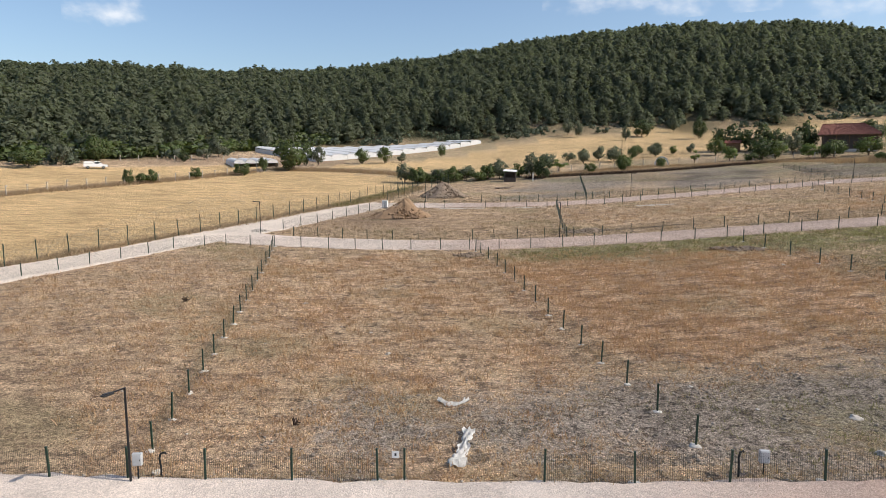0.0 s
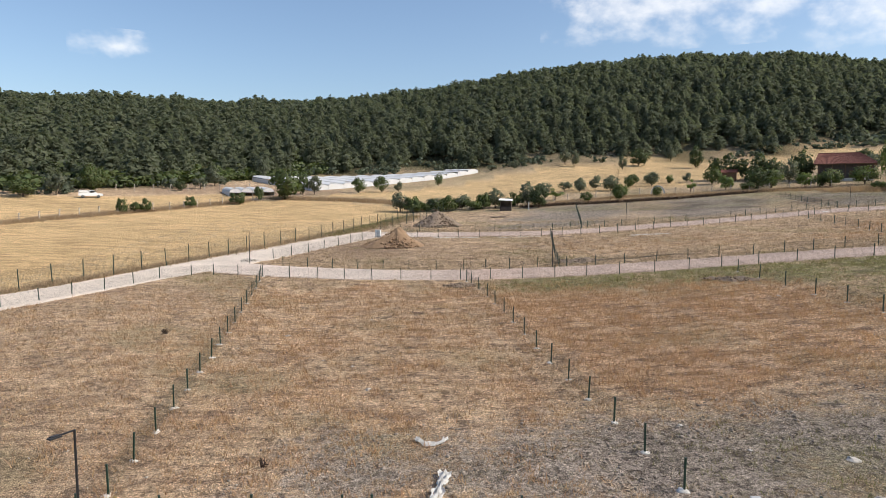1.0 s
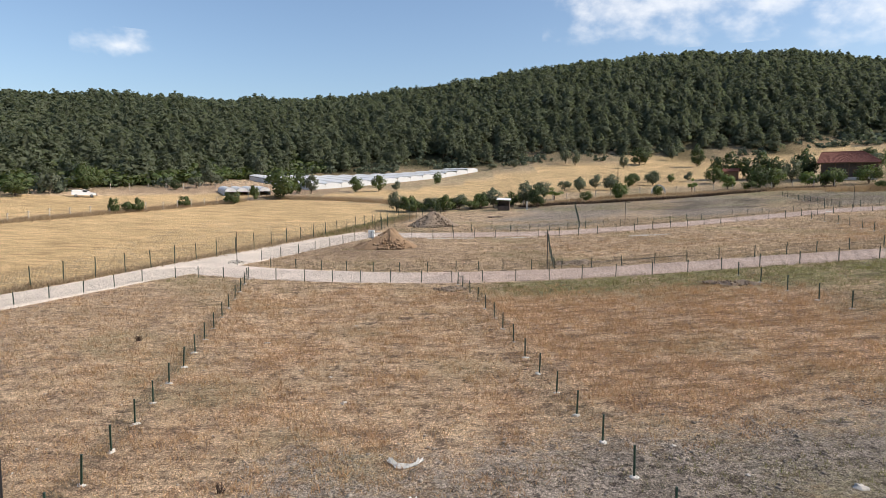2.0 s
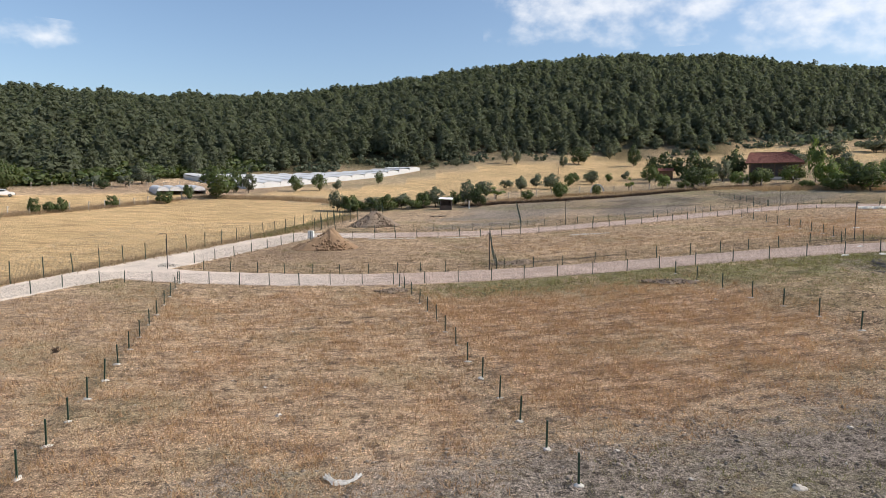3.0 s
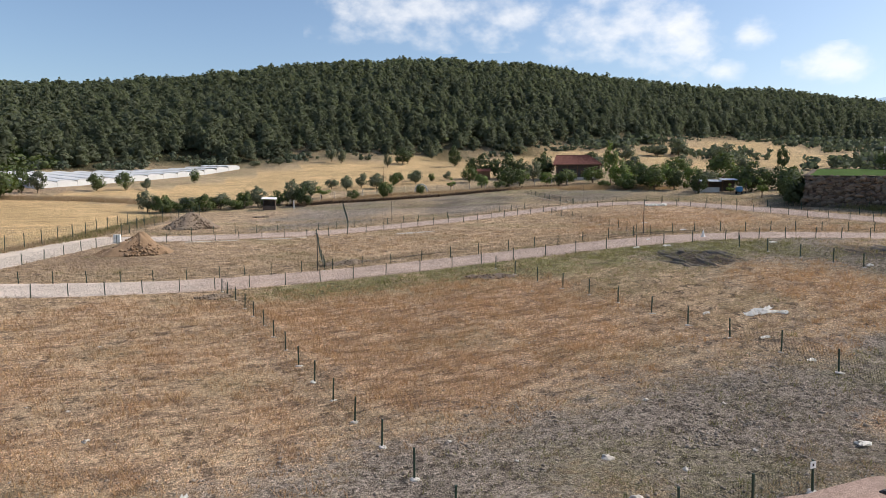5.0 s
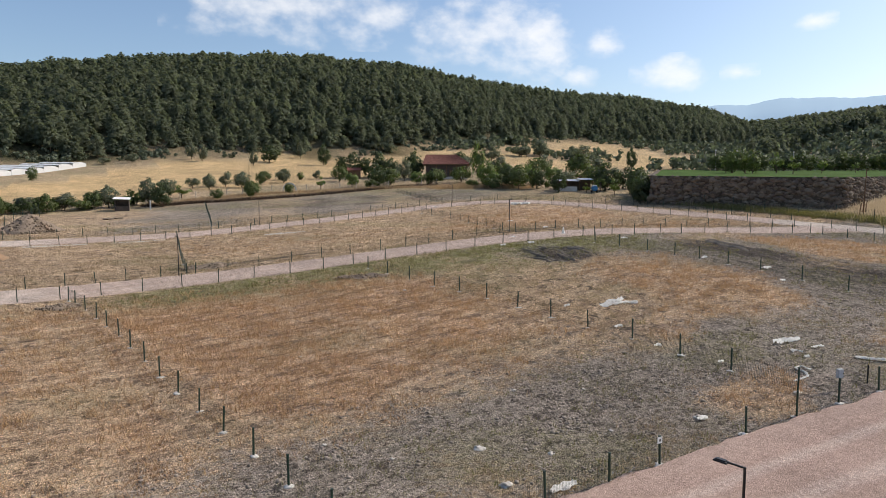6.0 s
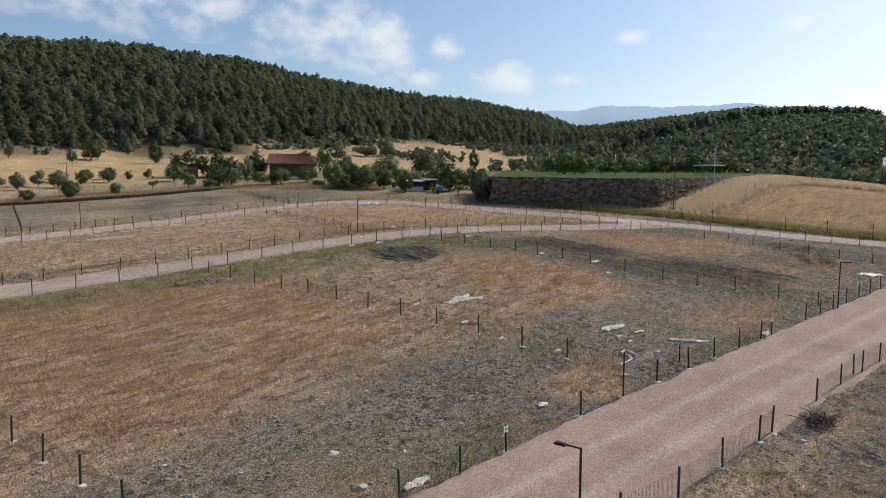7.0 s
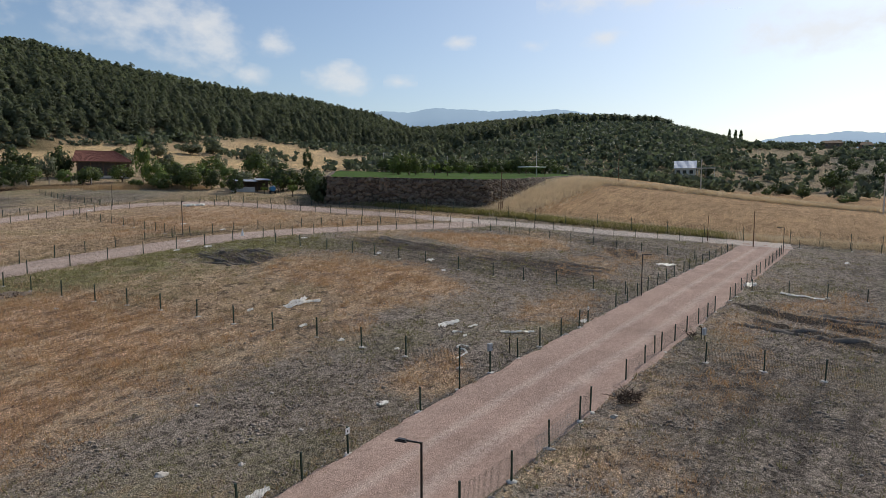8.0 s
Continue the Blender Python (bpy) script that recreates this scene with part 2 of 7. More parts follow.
def zones(x, y):
    """Share of each kind of ground cover at x, y."""
    jx, jy = x + 1.6 * wave(x, y, 9, 1) + 0.5 * wave(x, y, 2.2, 2), y + 1.6 * wave(x, y, 9, 3) + 0.5 * wave(x, y, 2.2, 4)
    r = np.hypot(x - HX, y - HY)
    az = np.degrees(np.arctan2(x - HX, y - HY))
    r0 = np.interp(az, HILLS[:, 0], HILLS[:, 1])
    stub = np.zeros_like(x)
    for p in (LEFT_FIELD, STRIP, HILL_FIELD, EAST_FIELDS, RIGHT_FIELD):
        q = 0.35 if p is not RIGHT_FIELD else 0.25
        stub = np.maximum(stub, inside(x + (jx - x) * q, y + (jy - y) * q, p))
    east = inside(jx, jy, EAST_FIELDS)
    stub = stub * np.where(east & (wave(x, y, 60, 21) < -0.35), 0.25, 1)
    bare = inside(jx, jy, BROWN_FIELD) * 0.9
    # heaped soil round the junction of the left road
    bare = np.maximum(bare, np.exp(-(((x + 12) / 10) ** 2 + ((y - 94) / 10) ** 2)) * 1.1)
    bare = np.maximum(bare, smooth(-10, -17, jx + (jy - 27) * 0.19) * smooth(80, 70, y) * smooth(-60, -40, x) * 0.4)
    def soft(poly, d):
        return sum(inside(jx + d * np.cos(a), jy + d * np.sin(a), poly) * 1.0 for a in np.arange(0, 6.2, 0.785)) / 8

    rust = soft(RUST_PLOT, 2.5) * (0.8 + 0.25 * wave(x, y, 12, 6))
    rust = np.maximum(rust, np.where(jx < -19, 0.30, 0.45) * smooth(-42, -36, jx) * smooth(6, 2, jx) * smooth(70, 66, jy) * (0.8 + 0.4 * wave(x, y, 8, 16)))
    grey = soft(GREY_FRONT, 3.5) * (0.75 + 0.3 * wave(x, y, 9, 7))
    grey = np.maximum(grey, soft(GREY_TOP, 4) * (0.6 + 0.4 * wave(x, y, 18, 8)))
    grey = np.maximum(grey, smooth(32, 50, jx) * smooth(108, 100, x) * smooth(68, 62, jy) * (0.75 + 0.35 * wave(x, y, 15, 9)))
    grey = np.maximum(grey, smooth(18, 22, jx) * smooth(17, 14, jy) * (0.8 + 0.25 * wave(x, y, 10, 10)))
    gold = np.zeros_like(x)
    for a, b, p, q, h in ((45, 44, 6.5, 9, 1.0), (30.5, 27.5, 4, 2.2, 0.8), (75, 47, 9.5, 9, 1.0), (38.5, 36, 5, 2.5, 0.6), (66, 30, 8, 4, 0.5), (78, 30, 5, 5, 0.6),
                          (47, 26, 6, 2.5, 0.7), (70, 96, 16, 14, 0.9), (62, 86, 20, 6, 0.7), (80, 72, 16, 4, 0.7), (25, 13, 4, 2.2, 0.5), (36, 12.5, 6, 2, 0.4), (47, 13, 7, 2, 0.5), (60, 8, 10, 4, 0.5),
                          (25, 92, 14, 9, 0.35)):
        gold = np.maximum(gold, h * np.clip(1.25 - np.hypot((jx - a) / p, (jy - b) / q), 0, 0.55) / 0.55)
    green = 1.1 * np.exp(-((np.maximum(from_line(x, y, ROADS["lower"][0]) - 7.0, 0)) / (3.5 + 5 * smooth(22, 34, x))) ** 2) * smooth(0, 8, x) * smooth(62, 50, x) * (y < 70)
    green = np.maximum(green, 0.35 * smooth(0.2, 0.9, wave(x, y, 10, 11)) * (r < 125))
    orchard = (r > 140) * (r < r0 + 10) * (1 - stub) * (1 - bare) * (az > -14)
    green = np.maximum(green, orchard * (0.45 + 0.2 * wave(x, y, 25, 12)))
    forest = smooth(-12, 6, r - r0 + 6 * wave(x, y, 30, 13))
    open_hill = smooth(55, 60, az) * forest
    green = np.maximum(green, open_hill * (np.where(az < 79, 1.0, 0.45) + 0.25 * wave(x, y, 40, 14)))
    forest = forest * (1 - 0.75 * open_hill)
    field = stub * smooth(4, -6, r - r0)
    for k in (rust, grey, gold):
        k *= 1 - np.maximum(field, bare * 0.7)
    grey *= 1 - 0.8 * np.clip(gold, 0, 1)
    return [np.clip(k, 0, 1) for k in (grey, np.maximum(rust, gold * 0.5), field, green * (1 - field), np.maximum(bare * (1 - field), inside(x, y, RIGHT_FIELD)), forest)]


# ---- ground ----
def ground_material():
    m = bpy.data.materials.new("ground_cover")
    m.use_nodes = True
    n, l = m.node_tree.nodes, m.node_tree.links
    b = n["Principled BSDF"]
    b.inputs["Roughness"].default_value, b.inputs["Specular IOR Level"].default_value = 0.95, 0.1
    b.inputs["Diffuse Roughness"].default_value = 0.3
    geo = n.new("ShaderNodeNewGeometry")

    def noise_at(scale, detail=5, rough=0.6, stretch=None):
        t = n.new("ShaderNodeTexNoise")
        t.inputs["Scale"].default_value, t.inputs["Detail"].default_value, t.inputs["Roughness"].default_value = scale, detail, rough
        if stretch:
            mp = n.new("ShaderNodeMapping")
            mp.inputs["Scale"].default_value, mp.inputs["Rotation"].default_value = stretch, (0, 0, radians(-12))
            l.new(geo.outputs["Position"], mp.inputs["Vector"])
            l.new(mp.outputs[0], t.inputs["Vector"])
        else:
            l.new(geo.outputs["Position"], t.inputs["Vector"])
        return t.outputs["Fac"]

    def ramp(fac, lo, hi):
        k = n.new("ShaderNodeMapRange")
        k.interpolation_type = "SMOOTHSTEP"
        k.inputs["From Min"].default_value, k.inputs["From Max"].default_value = lo, hi
        l.new(fac, k.inputs["Value"])
        return k.outputs[0]

    def two(fac, c0, c1):
        k = n.new("ShaderNodeMix")
        k.data_type = "RGBA"
        l.new(fac, k.inputs["Factor"])
        for name, c in (("A", c0), ("B", c1)):
            s = [q for q in k.inputs if q.name == name and q.type == "RGBA"][0]
            if isinstance(c, tuple):
                s.default_value = (*c, 1)
            else:
                l.new(c, s)
        return [q for q in k.outputs if q.type == "RGBA"][0]

    def times(a, c):
        k = n.new("ShaderNodeMath")
        k.operation = "MULTIPLY"
        l.new(a, k.inputs[0])
        if isinstance(c, float):
            k.inputs[1].default_value = c
        else:
            l.new(c, k.inputs[1])
        return k.outputs[0]

    def plus(a, c, scale):
        k = n.new("ShaderNodeMath")
        k.operation = "MULTIPLY_ADD"
        l.new(a, k.inputs[0])
        k.inputs[1].default_value = scale
        l.new(c, k.inputs[2])
        return k.outputs[0]

    grain, grit = noise_at(4.2, 4, 0.7), noise_at(13, 3, 0.65)
    fine = plus(grain, times(grit, 0.55), 0.5)
    mid, patch, wide = noise_at(1.2, 4, 0.6), noise_at(0.22, 5, 0.6), noise_at(0.05, 4, 0.5)
    rows = noise_at(1.1, 5, 0.75, (0.16, 1.0, 1.0))
    lanes = noise_at(0.28, 4, 0.6, (0.06, 1.0, 1.0))
    streak = noise_at(0.9, 5, 0.62, (0.45, 1.6, 1.0))
    clumps = noise_at(2.3, 4, 0.62)
    pits = ramp(plus(noise_at(6.5, 3, 0.6), mid, 0.35), 0.745, 0.80)
    a1, a2 = n.new("ShaderNodeVertexColor"), n.new("ShaderNodeVertexColor")
    a1.layer_name, a2.layer_name = "cover_a", "cover_b"
    s1, s2 = n.new("ShaderNodeSeparateColor"), n.new("ShaderNodeSeparateColor")
    l.new(a1.outputs["Color"], s1.inputs[0])
    l.new(a2.outputs["Color"], s2.inputs[0])
    grey, rust, field = s1.outputs
    green, bare, forest = s2.outputs
    # straw over soil
    base = two(ramp(plus(streak, fine, 0.7), 0.79, 0.93), C_SOIL, C_STRAW)
    base = two(times(ramp(plus(patch, mid, 0.45), 0.76, 0.86), 0.75), base, two(ramp(fine, 0.42, 0.58), C_BARE_DARK, C_PALE_SOIL))
    base = two(times(ramp(clumps, 0.50, 0.62), 0.7), base, C_STRAW)
    base = two(times(pits, 0.9), base, C_SOIL_DARK)
    rusty = two(ramp(plus(fine, streak, 0.9), 0.84, 1.02), C_RUST_DARK, C_RUST)
    rusty = two(times(ramp(plus(streak, patch, 0.6), 0.78, 0.98), 0.65), rusty, C_STRAW)
    rusty = two(times(pits, 0.6), rusty, C_RUST_DARK)
    base = two(ramp(plus(rust, plus(mid, clumps, 0.8), 1.0), 1.0, 1.65), base, rusty)
    greys = two(ramp(plus(mid, plus(fine, clumps, 0.9), 0.6), 1.08, 1.32), C_GREY_DARK, C_GREY)
    greys = two(times(ramp(plus(patch, grain, 0.5), 0.74, 0.90), 0.5), greys, C_WEED_DARK)
    greys = two(times(pits, 0.6), greys, C_GREY_DARK)
    base = two(ramp(plus(grey, plus(mid, clumps, 0.8), 1.0), 1.0, 1.6), base, greys)
    bares = two(ramp(plus(mid, fine, 0.9), 0.86, 1.08), C_BARE_DARK, C_BARE)
    base = two(times(bare, ramp(plus(patch, mid, 0.5), 0.5, 0.85)), base, bares)
    weeds = two(ramp(plus(fine, mid, 0.9), 0.84, 1.06), C_WEED_DARK, C_WEED)
    base = two(times(green, ramp(plus(patch, fine, 1.0), 0.80, 1.10)), base, weeds)
    stubble = two(ramp(plus(plus(lanes, patch, 0.3), plus(rows, fine, 0.9), 0.25), 0.98, 1.22), C_STUB_DARK, C_STUB)
    stubble = two(bare, stubble, two(ramp(plus(plus(lanes, patch, 0.3), plus(rows, fine, 0.9), 0.3), 1.0, 1.25), C_RED_STUB_DARK, C_RED_STUB))
    base = two(field, base, stubble)
    turned = two(ramp(plus(clumps, fine, 0.9), 0.86, 1.08), C_TURNED_SHADE, C_GREY_DARK)
    base = two(ramp(plus(a1.outputs["Alpha"], plus(mid, fine, 0.6), 1.0), 1.05, 1.4), base, turned)
    # forest floor: the dark gaps between the pines are put into its colour
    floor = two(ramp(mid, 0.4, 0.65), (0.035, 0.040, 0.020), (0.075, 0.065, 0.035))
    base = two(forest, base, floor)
    hsv = n.new("ShaderNodeHueSaturation")
    l.new(base, hsv.inputs["Color"])
    k = n.new("ShaderNodeMapRange")
    k.inputs["From Min"].default_value, k.inputs["From Max"].default_value = 0.3, 0.7
    k.inputs["To Min"].default_value, k.inputs["To Max"].default_value = 0.85, 1.15
    l.new(wide, k.inputs["Value"])
    # random soil grain; its dark specks double as tiny painted shadows
    speck, crumb = n.new("ShaderNodeMapRange"), n.new("ShaderNodeMapRange")
    for q, fac, lo, hi, a, c in ((speck, noise_at(19, 3, 0.75), 0.35, 0.63, 0.38, 1.66), (crumb, noise_at(6.3, 3, 0.7), 0.33, 0.63, 0.58, 1.42)):
        q.inputs["From Min"].default_value, q.inputs["From Max"].default_value = lo, hi
        q.inputs["To Min"].default_value, q.inputs["To Max"].default_value = a, c
        l.new(fac, q.inputs["Value"])
    l.new(times(k.outputs[0], times(speck.outputs[0], crumb.outputs[0])), hsv.inputs["Value"])
    l.new(hsv.outputs[0], b.inputs["Base Color"])
    bp = n.new("ShaderNodeBump")
    bp.inputs["Strength"].default_value, bp.inputs["Distance"].default_value = 1.0, 0.14
    l.new(plus(clumps, plus(fine, grit, 1.0), 0.6), bp.inputs["Height"])
    l.new(bp.outputs[0], b.inputs["Normal"])
    return m


C_SOIL, C_SOIL_DARK, C_STRAW = (0.285, 0.197, 0.132), (0.115, 0.080, 0.055), (0.560, 0.415, 0.270)
C_TURNED_SHADE = (0.075, 0.063, 0.053)
C_PALE_SOIL = (0.36, 0.285, 0.215)
C_RED_STUB, C_RED_STUB_DARK = (0.48, 0.310, 0.165), (0.27, 0.165, 0.085)
C_RUST, C_RUST_DARK = (0.545, 0.378, 0.245), (0.210, 0.140, 0.095)
C_GREY, C_GREY_DARK = (0.365, 0.302, 0.246), (0.098, 0.079, 0.064)
C_BARE, C_BARE_DARK = (0.300, 0.212, 0.145), (0.195, 0.137, 0.094)
C_WEED, C_WEED_DARK = (0.285, 0.258, 0.132), (0.130, 0.118, 0.062)
C_STUB, C_STUB_DARK = (0.610, 0.440, 0.236), (0.335, 0.226, 0.116)


def grid_line(lo, hi, step, far, grow):
    mid = np.arange(lo, hi + 1e-6, step)
    out, d = [], step
    p = hi
    while p < far:
        d *= grow
        p += d
        out.append(p)
    back, d, p = [], step, lo
    while p > -far:
        d *= grow
        p -= d
        back.append(p)
    return np.concatenate([back[::-1], mid, out])


# freshly turned dark soil, plus ridge shadows and backlit ground painted dark: middle, half length, half width, turn,
# share
TURNED_AND_SHADE = ((42.8, 57.5, 5.2, 3.6, -1.5, 0.75), (60, 50, 9, 4.0, -1.45, 0.85), (62, 35, 10, 5.0, -1.5, 0.8), (56, 10, 6.5, 0.9, -1.98, 1.1), (51.5, 8.5, 5.5, 0.8, -1.98, 1.0), (80, 31, 6, 3, 0.5, 0.7),
          (52, 76, 9, 2.0, -0.1, 0.75), (20, 78.5, 8, 1.2, -0.02, 0.6), (88, 36, 5, 5, 0.2, 0.6), (70, 2, 45, 11, 0.0, 0.46), (34, 10, 14, 6, 0.0, 0.55), (58, 40, 16, 7, -1.5, 0.5), (74, 32, 20, 9, 0.0, 0.45), (60, 146, 34, 15, 0.1, 0.5))


def ground_relief(x, y):
    """Clods, ruts and hollows on top of the lie of the land."""
    r = np.hypot(x - HX, y - HY)
    near = smooth(150, 60, r)
    road = np.full(np.shape(x), 1e9)
    for line, w in ROADS.values():
        road = np.minimum(road, from_line(x, y, line) - w / 2)
    off = smooth(-0.2, 1.2, road)
    z = 0.05 * wave(x, y, 5, 31) + 0.035 * wave(x, y, 1.9, 32)
    soil = smooth(28, 40, x) + smooth(34, 30, y - 0.15 * x)
    z = z + 0.05 * np.clip(soil, 0, 1) * wave(x, y, 1.1, 33)
    # ploughed-up furrows on the knoll and behind the south fence
    for a, b, p, q, ang, h in ((42.5, 57.5, 5.0, 2.6, -1.2, 0.5), (60, 50, 9, 4, -1.45, 0.22), (62, 35, 10, 5, -1.5, 0.22), (56, 10, 6.5, 1.4, -1.98, 0.4), (51.5, 8.5, 5.5, 1.3, -1.98, 0.4), (80, 31, 6, 3, 0.5, 0.3)):
        u = (x - a) * np.cos(ang) + (y - b) * np.sin(ang)
        v = -(x - a) * np.sin(ang) + (y - b) * np.cos(ang)
        z = z + h * np.exp(-((u / p) ** 2 + (v / q) ** 2)) * (0.6 * np.sin(v * 3.2 + 0.8 * wave(x, y, 3, 34)) + 0.5 * wave(x, y, 1.6, 35))
    return z * near * off - 0.05 * smooth(0.3, -0.6, road)


gx, gy = grid_line(-46, 108, 0.62, 4200, 1.16), grid_line(6, 128, 0.62, 4200, 1.16)
GXX, GYY = np.meshgrid(gx, gy)
GZZ = ground_z(GXX, GYY) + ground_relief(GXX, GYY)
nx, ny = len(gx), len(gy)
ii = (np.arange(ny - 1)[:, None] * nx + np.arange(nx - 1)[None]).ravel()
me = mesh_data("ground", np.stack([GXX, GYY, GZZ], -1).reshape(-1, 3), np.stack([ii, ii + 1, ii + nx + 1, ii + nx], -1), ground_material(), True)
zz = zones(GXX.ravel(), GYY.ravel())
dug = np.zeros(nx * ny)
# on narrow patches, dark stripes stand in for the shade between furrows
for a, b, p, q, ang, h in TURNED_AND_SHADE:
    u = (GXX.ravel() - a) * np.cos(ang) + (GYY.ravel() - b) * np.sin(ang)
    v = -(GXX.ravel() - a) * np.sin(ang) + (GYY.ravel() - b) * np.cos(ang)
    dug = np.maximum(dug, h * np.exp(-((u / p) ** 4 + (v / q) ** 4)) * (0.70 + 0.25 * wave(u * 0.35, v * 1.6, 2.2, 37) + (0.35 * np.sin(v * 3.2) if q < 3 else 0)))
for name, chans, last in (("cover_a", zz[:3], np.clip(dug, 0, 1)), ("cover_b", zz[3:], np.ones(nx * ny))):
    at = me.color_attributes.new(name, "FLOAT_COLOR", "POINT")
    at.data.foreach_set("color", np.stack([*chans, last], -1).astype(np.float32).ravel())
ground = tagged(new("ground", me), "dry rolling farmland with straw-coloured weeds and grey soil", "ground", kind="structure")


def surface_z(x, y):
    """Height of the ground sheet itself, clods included."""
    x, y = np.asarray(x, float), np.asarray(y, float)
    i = np.clip(np.searchsorted(gx, x) - 1, 0, nx - 2)
    j = np.clip(np.searchsorted(gy, y) - 1, 0, ny - 2)
    u, v = (x - gx[i]) / (gx[i + 1] - gx[i]), (y - gy[j]) / (gy[j + 1] - gy[j])
    return (GZZ[j, i] * (1 - u) + GZZ[j, i + 1] * u) * (1 - v) + (GZZ[j + 1, i] * (1 - u) + GZZ[j + 1, i + 1] * u) * v


# ---- gravel roads ----
def road_material(name, color, track, tracks, west, reach):
    """Crushed stone with two paler wheel tracks; the colour turns paler west of reach."""
    m = bpy.data.materials.new(name)
    m.use_nodes = True
    n, l = m.node_tree.nodes, m.node_tree.links
    b = n["Principled BSDF"]
    b.inputs["Roughness"].default_value, b.inputs["Specular IOR Level"].default_value = 0.95, 0.12
    b.inputs["Diffuse Roughness"].default_value = 0.3
    geo, uv, sep, pos = n.new("ShaderNodeNewGeometry"), n.new("ShaderNodeUVMap"), n.new("ShaderNodeSeparateXYZ"), n.new("ShaderNodeSeparateXYZ")
    l.new(uv.outputs[0], sep.inputs[0])
    l.new(geo.outputs["Position"], pos.inputs[0])

    def grain(scale, detail, rough=0.6):
        t = n.new("ShaderNodeTexNoise")
        t.inputs["Scale"].default_value, t.inputs["Detail"].default_value, t.inputs["Roughness"].default_value = scale, detail, rough
        l.new(geo.outputs["Position"], t.inputs["Vector"])
        return t.outputs["Fac"]

    def math_(op, a, c, d=None):
        k = n.new("ShaderNodeMath")
        k.operation = op
        for i, q in enumerate((a, c, d)):
            if q is None:
                continue
            if isinstance(q, (int, float)):
                k.inputs[i].default_value = q
            else:
                l.new(q, k.inputs[i])
        return k.outputs[0]

    def span(v, lo, hi, to=(0.0, 1.0)):
        k = n.new("ShaderNodeMapRange")
        k.inputs["From Min"].default_value, k.inputs["From Max"].default_value = lo, hi
        k.inputs["To Min"].default_value, k.inputs["To Max"].default_value = to
        l.new(v, k.inputs["Value"])
        return k.outputs[0]

    def blend(fac, a, c):
        k = n.new("ShaderNodeMix")
        k.data_type = "RGBA"
        l.new(fac, k.inputs["Factor"])
        for i, q in ((6, a), (7, c)):
            if isinstance(q, tuple):
                k.inputs[i].default_value = (*q, 1)
            else:
                l.new(q, k.inputs[i])
        return k.outputs[2]

    stones, coarse, drift = grain(17, 3, 0.7), grain(5, 4, 0.65), grain(0.35, 6, 0.6)
    wander = math_("MULTIPLY_ADD", drift, 0.09, sep.outputs["X"])
    cr = n.new("ShaderNodeValToRGB")
    e = cr.color_ramp.elements
    e[0].position, e[0].color = 0.0, (0.3, 0.3, 0.3, 1)
    e[1].position, e[1].color = 1.0, (0.3, 0.3, 0.3, 1)
    for p, k in ((0.25, 0.1), (0.36, 0.95), (0.44, 0.15), (0.62, 0.1), (0.70, 0.95), (0.78, 0.1)):
        q = e.new(p)
        q.color = (k, k, k, 1)
    l.new(wander, cr.inputs[0])
    lanes = math_("MULTIPLY", math_("MULTIPLY", cr.outputs[0], tracks), span(coarse, 0.35, 0.6, (0.6, 1.1)))
    body = blend(lanes, color, track)
    body = blend(span(math_("MULTIPLY_ADD", drift, 7.0, pos.outputs["X"]), reach + 9, reach - 3), body, west)
    hsv = n.new("ShaderNodeHueSaturation")
    l.new(body, hsv.inputs["Color"])
    speck = math_("MULTIPLY_ADD", coarse, 0.35, math_("MULTIPLY_ADD", drift, 0.35, math_("MULTIPLY_ADD", grain(26, 2, 0.6), 0.6, math_("MULTIPLY", stones, 0.6))))
    l.new(span(speck, 0.78, 1.12, (0.62, 1.34)), hsv.inputs["Value"])
    l.new(hsv.outputs[0], b.inputs["Base Color"])
    bp = n.new("ShaderNodeBump")
    bp.inputs["Strength"].default_value, bp.inputs["Distance"].default_value = 0.8, 0.06
    l.new(math_("MULTIPLY_ADD", coarse, 0.6, stones), bp.inputs["Height"])
    l.new(bp.outputs[0], b.inputs["Normal"])
    return m


PINK_GRAVEL = road_material("pink_gravel", (0.50, 0.378, 0.310), (0.58, 0.475, 0.405), 0.6, (0.60, 0.51, 0.44), -4)
PALE_GRAVEL = road_material("pale_gravel", (0.56, 0.47, 0.395), (0.62, 0.535, 0.46), 0.5, (0.60, 0.52, 0.445), -20)
NEAR_GRAVEL = road_material("salmon_gravel", (0.445, 0.305, 0.240), (0.58, 0.455, 0.385), 0.8, (0.62, 0.535, 0.47), 9)


